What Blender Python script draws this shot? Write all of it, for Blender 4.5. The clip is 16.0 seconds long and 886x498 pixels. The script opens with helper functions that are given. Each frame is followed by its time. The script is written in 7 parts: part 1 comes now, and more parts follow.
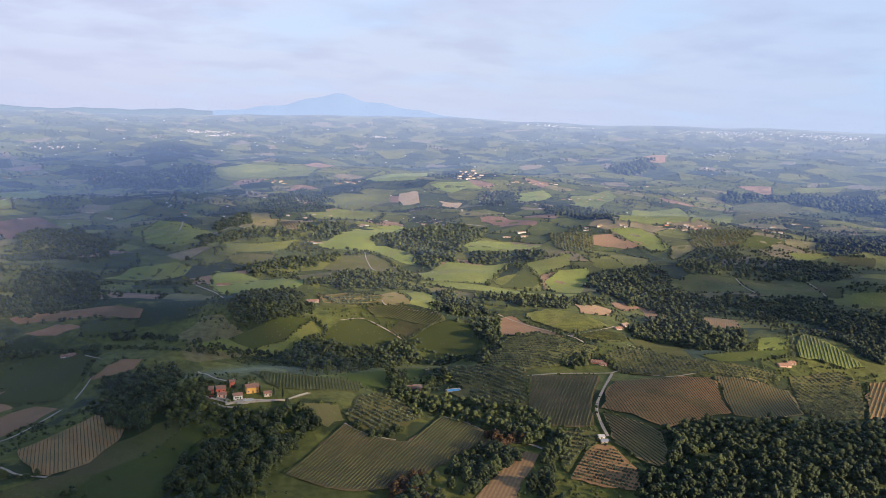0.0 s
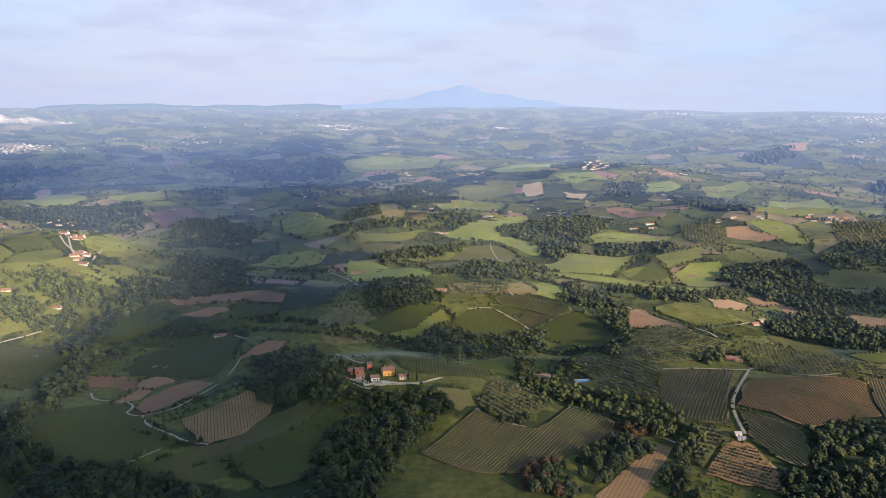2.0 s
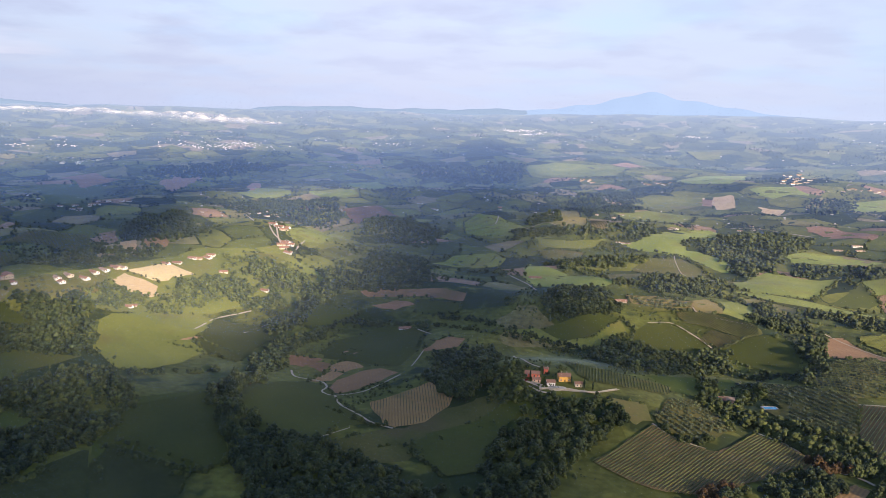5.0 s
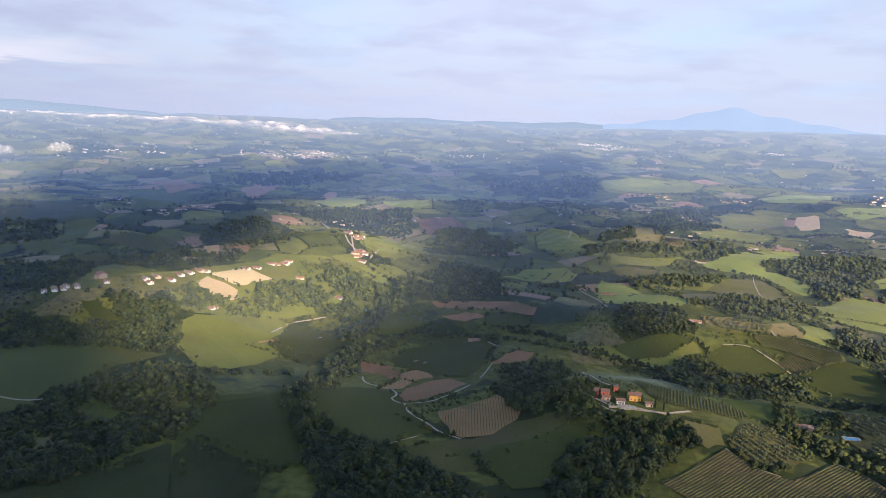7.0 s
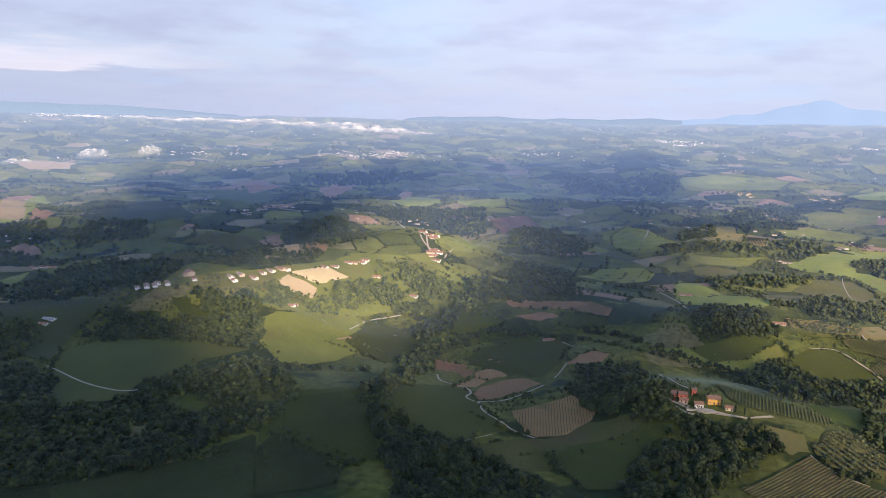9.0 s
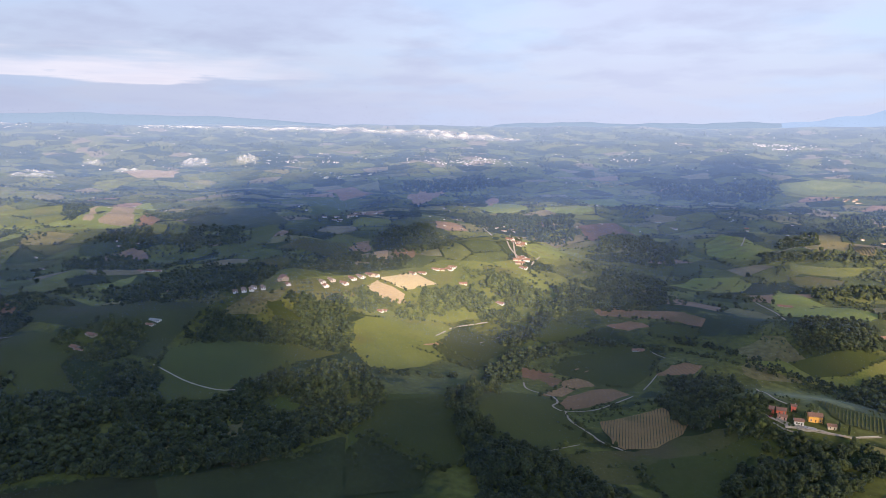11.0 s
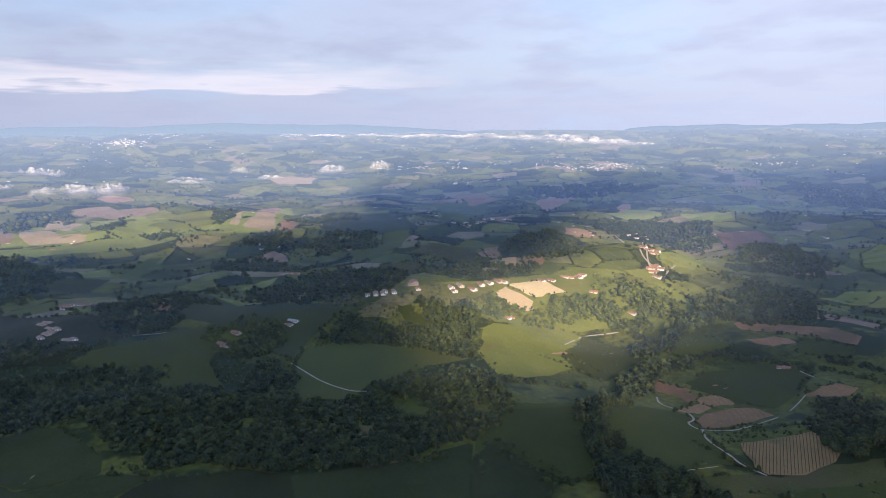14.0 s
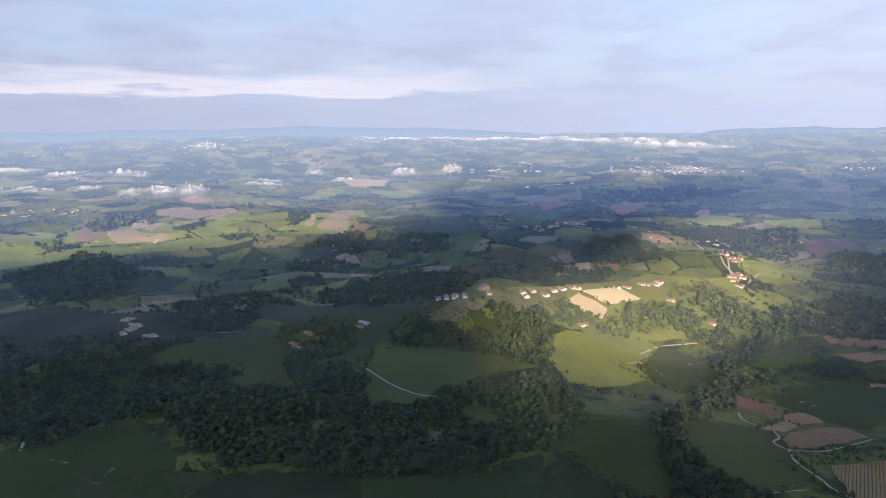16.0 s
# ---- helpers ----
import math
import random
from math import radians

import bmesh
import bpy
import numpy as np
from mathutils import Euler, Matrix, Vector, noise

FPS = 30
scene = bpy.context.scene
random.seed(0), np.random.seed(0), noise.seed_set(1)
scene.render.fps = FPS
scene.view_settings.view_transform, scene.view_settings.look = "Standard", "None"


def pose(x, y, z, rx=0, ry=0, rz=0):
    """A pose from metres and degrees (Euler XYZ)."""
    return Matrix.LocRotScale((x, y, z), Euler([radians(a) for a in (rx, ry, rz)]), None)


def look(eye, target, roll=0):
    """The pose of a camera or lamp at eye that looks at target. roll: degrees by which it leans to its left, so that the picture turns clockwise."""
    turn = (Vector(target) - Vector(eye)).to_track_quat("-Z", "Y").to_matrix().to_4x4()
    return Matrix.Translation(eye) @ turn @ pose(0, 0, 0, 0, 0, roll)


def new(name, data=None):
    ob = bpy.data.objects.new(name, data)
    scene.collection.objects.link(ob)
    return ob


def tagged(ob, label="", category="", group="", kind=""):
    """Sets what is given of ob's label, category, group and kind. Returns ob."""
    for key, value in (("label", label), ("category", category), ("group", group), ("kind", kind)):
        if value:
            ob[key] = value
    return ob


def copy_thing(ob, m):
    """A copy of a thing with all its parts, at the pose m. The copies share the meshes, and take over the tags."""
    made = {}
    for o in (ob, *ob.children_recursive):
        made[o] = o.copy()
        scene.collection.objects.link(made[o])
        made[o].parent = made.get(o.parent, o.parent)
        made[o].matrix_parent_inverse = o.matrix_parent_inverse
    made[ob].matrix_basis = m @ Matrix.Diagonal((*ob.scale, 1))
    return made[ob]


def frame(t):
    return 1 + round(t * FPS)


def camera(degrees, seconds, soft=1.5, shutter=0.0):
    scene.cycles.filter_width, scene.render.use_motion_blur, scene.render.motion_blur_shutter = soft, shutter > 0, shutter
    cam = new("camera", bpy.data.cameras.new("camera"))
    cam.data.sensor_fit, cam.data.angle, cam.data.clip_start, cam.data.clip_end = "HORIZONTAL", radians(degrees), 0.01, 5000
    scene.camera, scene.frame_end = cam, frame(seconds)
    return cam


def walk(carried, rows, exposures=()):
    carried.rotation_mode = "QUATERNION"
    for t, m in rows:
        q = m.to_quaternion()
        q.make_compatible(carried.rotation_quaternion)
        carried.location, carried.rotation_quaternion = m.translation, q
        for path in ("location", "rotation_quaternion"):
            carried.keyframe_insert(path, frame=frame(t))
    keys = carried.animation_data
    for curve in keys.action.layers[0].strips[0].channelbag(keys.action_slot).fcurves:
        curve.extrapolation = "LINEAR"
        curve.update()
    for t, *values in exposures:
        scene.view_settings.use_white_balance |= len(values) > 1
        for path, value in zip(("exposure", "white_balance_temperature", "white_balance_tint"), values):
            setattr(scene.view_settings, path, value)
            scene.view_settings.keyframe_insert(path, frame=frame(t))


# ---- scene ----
EXPOSURE, KELVIN, TINT = 0.80, 5850, 13
cam = camera(62.0, 16.0, soft=0.6)
# seconds, x, y, z, yaw, pitch, roll
ROWS = [
    (0.0, 0.0, 0.0, 260.0, -0.00, -9.94, -1.79),
    (0.5, -3.0, -3.5, 260.3, 1.22, -9.97, -1.60),
    (1.0, -5.6, -6.9, 260.6, 3.37, -10.20, -1.41),
    (1.5, -7.7, -10.2, 261.0, 6.21, -10.54, -1.05),
    (2.0, -9.4, -13.3, 261.4, 9.23, -10.83, -0.64),
    (2.5, -10.8, -16.4, 261.9, 12.13, -11.09, -0.37),
    (3.0, -11.8, -19.4, 262.5, 14.87, -11.26, -0.32),
    (3.5, -12.6, -22.2, 263.0, 17.39, -11.34, -0.43),
    (4.0, -13.0, -24.9, 263.6, 19.61, -11.30, -0.66),
    (6.5, -12.2, -36.5, 266.8, 27.50, -9.91, -2.48),
    (7.0, -11.7, -38.3, 267.4, 28.89, -10.01, -2.27),
    (7.5, -11.1, -40.1, 268.1, 30.25, -10.11, -1.97),
    (8.0, -10.4, -41.6, 268.7, 31.62, -10.20, -1.80),
    (8.5, -9.8, -43.0, 269.3, 33.04, -10.29, -1.58),
    (11.0, -7.7, -47.3, 271.9, 41.21, -9.93, -0.55),
    (11.5, -7.7, -47.6, 272.3, 43.01, -9.84, -0.32),
    (12.0, -7.9, -47.7, 272.6, 44.80, -9.76, -0.17),
    (12.5, -8.4, -47.6, 272.9, 46.51, -9.71, 0.04),
    (13.0, -9.1, -47.2, 273.1, 48.10, -9.66, 0.16),
    (13.5, -10.2, -46.7, 273.3, 49.58, -9.61, 0.27),
    (14.0, -11.6, -46.0, 273.3, 51.07, -9.54, 0.42),
    (14.5, -13.4, -45.0, 273.3, 52.64, -9.41, 0.50),
    (15.0, -15.5, -43.8, 273.2, 54.13, -9.36, 0.55),
    (15.5, -18.1, -42.4, 273.1, 55.51, -9.32, 0.54),
    (16.0, -21.2, -40.7, 272.8, 56.62, -9.27, 0.47),
]
walk(cam, [(t, pose(x, y, z, 90 + pitch, roll, yaw)) for t, x, y, z, yaw, pitch, roll in ROWS], exposures=[(t, EXPOSURE + k, KELVIN, TINT) for t, k in ((0.0, -0.02), (2.0, 0.02), (4.0, 0.12), (7.0, 0.06), (11.0, 0.04), (16.0, 0.04))])

# ---- node helpers ----
def node(nt, kind, **sets):
    n = nt.nodes.new(kind)
    for k, v in sets.items():
        n.inputs[k.replace("_", " ")].default_value = v
    return n


def plug(nt, value, socket):
    if isinstance(value, bpy.types.NodeSocket):
        nt.links.new(value, socket)
    elif isinstance(value, tuple):
        socket.default_value = (*value, 1.0) if len(value) == 3 else value
    else:
        socket.default_value = value


def math_node(nt, op, a, b):
    n = nt.nodes.new("ShaderNodeMath")
    n.operation = op
    plug(nt, a, n.inputs[0])
    plug(nt, b, n.inputs[1])
    return n.outputs[0]


def ramp(nt, fac, stops):
    n = nt.nodes.new("ShaderNodeValToRGB")
    while len(n.color_ramp.elements) < len(stops):
        n.color_ramp.elements.new(0.5)
    for e, (p, c) in zip(n.color_ramp.elements, stops):
        e.position, e.color = p, (*c, 1.0)
    nt.links.new(fac, n.inputs[0])
    return n.outputs[0]


def mix_rgb(nt, fac, a, b, blend="MIX"):
    n = nt.nodes.new("ShaderNodeMix")
    n.data_type, n.blend_type = "RGBA", blend
    plug(nt, fac, n.inputs[0])
    plug(nt, a, n.inputs[6])
    plug(nt, b, n.inputs[7])
    return n.outputs[2]


def material(name, roughness=0.9, specular=0.2, sheen=0.0):
    m = bpy.data.materials.new(name)
    m.use_nodes = True
    nt = m.node_tree
    bsdf = nt.nodes["Principled BSDF"]
    bsdf.inputs["Roughness"].default_value = roughness
    bsdf.inputs["Specular IOR Level"].default_value = specular
    # bluish sheen stands in for haze at shallow viewing angles
    if sheen:
        bsdf.inputs["Sheen Weight"].default_value = sheen
        bsdf.inputs["Sheen Roughness"].default_value = 0.32
        bsdf.inputs["Sheen Tint"].default_value = (0.36, 0.60, 1.0, 1.0)
    return m, nt, bsdf


def noise_tex(nt, scale, detail=4.0, vector=None, rough=0.55):
    n = nt.nodes.new("ShaderNodeTexNoise")
    n.inputs["Scale"].default_value, n.inputs["Detail"].default_value, n.inputs["Roughness"].default_value = scale, detail, rough
    if vector is None:
        vector = nt.nodes.new("ShaderNodeNewGeometry").outputs["Position"]
    nt.links.new(vector, n.inputs["Vector"])
    return n.outputs["Fac"]


def bump(nt, bsdf, height, strength, distance):
    b = nt.nodes.new("ShaderNodeBump")
    b.inputs["Strength"].default_value, b.inputs["Distance"].default_value = strength, distance
    nt.links.new(height, b.inputs["Height"])
    nt.links.new(b.outputs[0], bsdf.inputs["Normal"])


FAR, AIR = 1700.0, 0.39     # where the distant backdrop begins, and the strength of its haze emission


def haze_emission(nt, bsdf, glow):
    """Haze painted as bluish emission on distant surfaces, stronger towards the far rim."""
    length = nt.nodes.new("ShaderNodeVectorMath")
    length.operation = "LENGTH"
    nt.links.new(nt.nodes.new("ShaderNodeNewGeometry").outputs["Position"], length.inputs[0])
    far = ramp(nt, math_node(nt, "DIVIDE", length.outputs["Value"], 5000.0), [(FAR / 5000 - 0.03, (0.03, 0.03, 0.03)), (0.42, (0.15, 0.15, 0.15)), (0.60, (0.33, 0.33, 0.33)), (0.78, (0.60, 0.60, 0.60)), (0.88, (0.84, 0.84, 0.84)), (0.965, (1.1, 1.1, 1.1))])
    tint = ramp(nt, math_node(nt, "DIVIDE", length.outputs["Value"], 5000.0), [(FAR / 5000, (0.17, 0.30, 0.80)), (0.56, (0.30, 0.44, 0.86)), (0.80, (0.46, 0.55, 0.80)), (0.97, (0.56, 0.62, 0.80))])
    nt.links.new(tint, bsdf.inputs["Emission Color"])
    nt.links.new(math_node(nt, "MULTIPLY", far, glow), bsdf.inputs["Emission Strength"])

# ---- light ----
SUN_ELEVATION, SUN_WAY = 17.5, (0.86, -0.51)      # towards the sun, in the plan
SUN_FROM = Vector((SUN_WAY[0], SUN_WAY[1], math.tan(radians(SUN_ELEVATION)) * math.hypot(*SUN_WAY))).normalized()
sun = new("sun", bpy.data.lights.new("sun", "SUN"))
sun.data.energy, sun.data.angle, sun.data.color = 5.0, radians(1.5), (1.0, 0.75, 0.46)
sun.matrix_world = look(SUN_FROM * 4000, (0, 0, 0))


def make_world():
    world = bpy.data.worlds.new("sky")
    scene.world = world
    world.use_nodes = True
    nt = world.node_tree
    nt.nodes.clear()
    n = lambda kind, **k: node(nt, kind, **k)
    out, back = n("ShaderNodeOutputWorld"), n("ShaderNodeBackground")
    sky = n("ShaderNodeTexSky")
    sky.sky_type, sky.sun_disc = "NISHITA", False
    sky.sun_elevation, sky.sun_rotation = radians(SUN_ELEVATION), math.atan2(SUN_WAY[0], SUN_WAY[1])
    sky.air_density, sky.dust_density, sky.ozone_density = 1.0, 2.0, 1.0
    where = n("ShaderNodeTexCoord")
    # streaky cloud sheet, flattened towards the horizon, and a milky band of haze low down
    split = n("ShaderNodeSeparateXYZ")
    nt.links.new(where.outputs["Generated"], split.inputs[0])
    z = math_node(nt, "MAXIMUM", split.outputs["Z"], 0.0)
    zz = math_node(nt, "ADD", z, 0.16)
    flat = n("ShaderNodeCombineXYZ")
    nt.links.new(math_node(nt, "DIVIDE", split.outputs["X"], zz), flat.inputs[0])
    nt.links.new(math_node(nt, "DIVIDE", split.outputs["Y"], zz), flat.inputs[1])
    big, fine = n("ShaderNodeTexNoise"), n("ShaderNodeTexNoise")
    for tex, size, det in ((big, 0.9, 6.0), (fine, 2.0, 9.0)):
        tex.inputs["Scale"].default_value, tex.inputs["Detail"].default_value = size, det
        nt.links.new(flat.outputs[0], tex.inputs["Vector"])
    cover = math_node(nt, "ADD", math_node(nt, "MULTIPLY", big.outputs["Fac"], 0.75), math_node(nt, "MULTIPLY", fine.outputs["Fac"], 0.25))
    veil = ramp(nt, cover, [(0.34, (0.80, 0.80, 0.80)), (0.58, (1, 1, 1))])
    lower = ramp(nt, z, [(0.0, (1, 1, 1)), (0.20, (1, 1, 1)), (0.45, (0.15, 0.15, 0.15))])
    mixed = mix_rgb(nt, math_node(nt, "MULTIPLY", math_node(nt, "MULTIPLY", veil, lower), 0.92), sky.outputs[0], (2.66, 2.70, 3.14))
    shade = ramp(nt, fine.outputs["Fac"], [(0.46, (0, 0, 0)), (0.64, (1, 1, 1))])
    mixed = mix_rgb(nt, math_node(nt, "MULTIPLY", math_node(nt, "MULTIPLY", shade, lower), 0.42), mixed, (2.08, 2.12, 2.62))
    blue_gap = ramp(nt, big.outputs["Fac"], [(0.34, (1, 1, 1)), (0.50, (0, 0, 0))])
    mixed = mix_rgb(nt, math_node(nt, "MULTIPLY", math_node(nt, "MULTIPLY", blue_gap, lower), 0.75), mixed, (2.45, 2.98, 3.66))
    low = ramp(nt, z, [(0.0, (1, 1, 1)), (0.11, (0, 0, 0))])
    mixed = mix_rgb(nt, math_node(nt, "MULTIPLY", low, 0.70), mixed, (2.66, 2.72, 3.16))
    # heavy grey cloud overhead
    heavy = ramp(nt, z, [(0.26, (1, 1, 1)), (0.46, (0.80, 0.82, 0.86)), (1.0, (0.66, 0.69, 0.75))])
    mixed = mix_rgb(nt, 1.0, mixed, heavy, "MULTIPLY")
    # the sky is a little duller towards the west, away from the sun
    az = math_node(nt, "ARCTAN2", math_node(nt, "MULTIPLY", split.outputs["X"], -1.0), split.outputs["Y"])
    turn = math_node(nt, "DIVIDE", az, 3.1416)
    dull = ramp(nt, math_node(nt, "ADD", turn, 0.4), [(0.22, (0.86, 0.97, 1.03)), (0.40, (0.98, 1.0, 1.0)), (0.55, (0.99, 0.99, 1.0)), (0.70, (0.845, 0.86, 0.885)), (0.95, (0.70, 0.715, 0.75))])
    mixed = mix_rgb(nt, 1.0, mixed, dull, "MULTIPLY")
    # one long sunlit cloud low in the west, ragged at its edges
    along = ramp(nt, turn, [(0.27, (0, 0, 0)), (0.34, (1, 1, 1)), (0.52, (1, 1, 1)), (0.58, (0, 0, 0))])
    strip = n("ShaderNodeCombineXYZ")
    nt.links.new(math_node(nt, "MULTIPLY", az, 4.5), strip.inputs[0])
    nt.links.new(math_node(nt, "MULTIPLY", split.outputs["Z"], 44.0), strip.inputs[1])
    rag = n("ShaderNodeTexNoise")
    rag.inputs["Scale"].default_value, rag.inputs["Detail"].default_value = 1.7, 7.0
    nt.links.new(strip.outputs[0], rag.inputs["Vector"])
    rise = math_node(nt, "ADD", z, math_node(nt, "MULTIPLY", math_node(nt, "SUBTRACT", rag.outputs["Fac"], 0.5), 0.062))
    band = ramp(nt, rise, [(0.044, (0, 0, 0)), (0.0505, (1, 1, 1)), (0.060, (0.8, 0.8, 0.8)), (0.080, (0, 0, 0))])
    mixed = mix_rgb(nt, math_node(nt, "MULTIPLY", math_node(nt, "MULTIPLY", band, along), 0.68), mixed, (3.95, 3.52, 3.42))
    nt.links.new(mixed, back.inputs["Color"])
    back.inputs["Strength"].default_value = SKY_STRENGTH
    nt.links.new(back.outputs[0], out.inputs[0])


SKY_STRENGTH = 0.150

# ---- materials ----
def land(name, dark, light, patch=60.0, grain=3.0, stain=None, stain_size=120.0, rows=None, sheen=0.0, relief=0.3):
    """Soil or herbage: broad patches, grain, an odd stain, and where rows is given drill lines (spacing, turn, colour)."""
    m, nt, bsdf = material(name, 0.95, 0.15, sheen)
    wide, small = noise_tex(nt, 1.0 / patch, 5.0), noise_tex(nt, 1.0 / grain, 3.0)
    f = math_node(nt, "ADD", math_node(nt, "MULTIPLY", wide, 0.58), math_node(nt, "MULTIPLY", small, 0.42))
    c = mix_rgb(nt, ramp(nt, f, [(0.39, (0, 0, 0)), (0.61, (1, 1, 1))]), dark, light)
    if stain:
        s = ramp(nt, noise_tex(nt, 1.0 / stain_size, 4.0), [(0.54, (0, 0, 0)), (0.66, (1, 1, 1))])
        c = mix_rgb(nt, math_node(nt, "MULTIPLY", s, 0.65), c, stain)
    if rows:
        spacing, turn, colour = rows
        mapping = nt.nodes.new("ShaderNodeMapping")
        mapping.inputs["Rotation"].default_value = (0, 0, radians(turn))
        nt.links.new(nt.nodes.new("ShaderNodeNewGeometry").outputs["Position"], mapping.inputs[0])
        wave = nt.nodes.new("ShaderNodeTexWave")
        wave.inputs["Scale"].default_value = 0.314 / spacing
        wave.inputs["Distortion"].default_value, wave.inputs["Detail Scale"].default_value = 0.6, 0.3
        nt.links.new(mapping.outputs[0], wave.inputs[0])
        c = mix_rgb(nt, math_node(nt, "MULTIPLY", wave.outputs["Fac"], 0.6), c, colour)
    oi = nt.nodes.new("ShaderNodeObjectInfo")
    hsv = nt.nodes.new("ShaderNodeHueSaturation")
    nt.links.new(math_node(nt, "ADD", math_node(nt, "MULTIPLY", oi.outputs["Random"], 0.5), 0.75), hsv.inputs["Value"])
    nt.links.new(math_node(nt, "ADD", math_node(nt, "MULTIPLY", oi.outputs["Random"], 0.02), 0.49), hsv.inputs["Hue"])
    nt.links.new(c, hsv.inputs["Color"])
    nt.links.new(hsv.outputs[0], bsdf.inputs["Base Color"])
    bump(nt, bsdf, small, relief, 0.4)
    return m


def foliage(name, dark, light, size=1.2, sheen=0.05):
    """Leaves: differing from clump to clump, from tree to tree and over wide stands."""
    m, nt, bsdf = material(name, 0.7, 0.2, sheen)
    geo = nt.nodes.new("ShaderNodeNewGeometry")
    f = math_node(nt, "ADD", math_node(nt, "MULTIPLY", noise_tex(nt, 1.0 / size, 4.0, rough=0.75), 0.62), math_node(nt, "MULTIPLY", geo.outputs["Random Per Island"], 0.38))
    c = mix_rgb(nt, ramp(nt, f, [(0.25, (0, 0, 0)), (0.75, (1, 1, 1))]), dark, light)
    cell = nt.nodes.new("ShaderNodeTexVoronoi")
    cell.voronoi_dimensions = "2D"
    cell.inputs["Scale"].default_value = 1 / 8.0
    nt.links.new(geo.outputs["Position"], cell.inputs["Vector"])
    pick = nt.nodes.new("ShaderNodeSeparateColor")
    nt.links.new(cell.outputs["Color"], pick.inputs[0])
    tree = ramp(nt, pick.outputs[0], [(0.0, (0.55, 0.60, 0.60)), (0.45, (0.82, 0.84, 0.84)), (0.78, (1.05, 1.03, 0.92)), (0.96, (1.45, 1.36, 1.0))])
    c = mix_rgb(nt, 0.85, c, tree, "MULTIPLY")
    wide = ramp(nt, noise_tex(nt, 1.0 / 38.0, 3.0), [(0.50, (0, 0, 0)), (0.66, (1, 1, 1))])
    c = mix_rgb(nt, math_node(nt, "MULTIPLY", wide, 0.45), c, (light[0] * 1.05, light[1] * 1.05, light[2] * 0.85))
    nt.links.new(c, bsdf.inputs["Base Color"])
    bump(nt, bsdf, noise_tex(nt, 1.6, 5.0, rough=0.8), 1.0, 0.9)
    return m


def plain(name, colour, vary=0.25, size=1.5, roughness=0.85, specular=0.3):
    m, nt, bsdf = material(name, roughness, specular)
    f = math_node(nt, "ADD", math_node(nt, "MULTIPLY", noise_tex(nt, 1.0 / size, 5.0), 0.6), math_node(nt, "MULTIPLY", noise_tex(nt, 4.0 / size, 3.0), 0.4))
    d, l = tuple(k * (1 - vary) for k in colour), tuple(min(0.9, k * (1 + vary)) for k in colour)
    nt.links.new(mix_rgb(nt, ramp(nt, f, [(0.3, (0, 0, 0)), (0.7, (1, 1, 1))]), d, l), bsdf.inputs["Base Color"])
    bump(nt, bsdf, f, 0.25, 0.05)
    return m


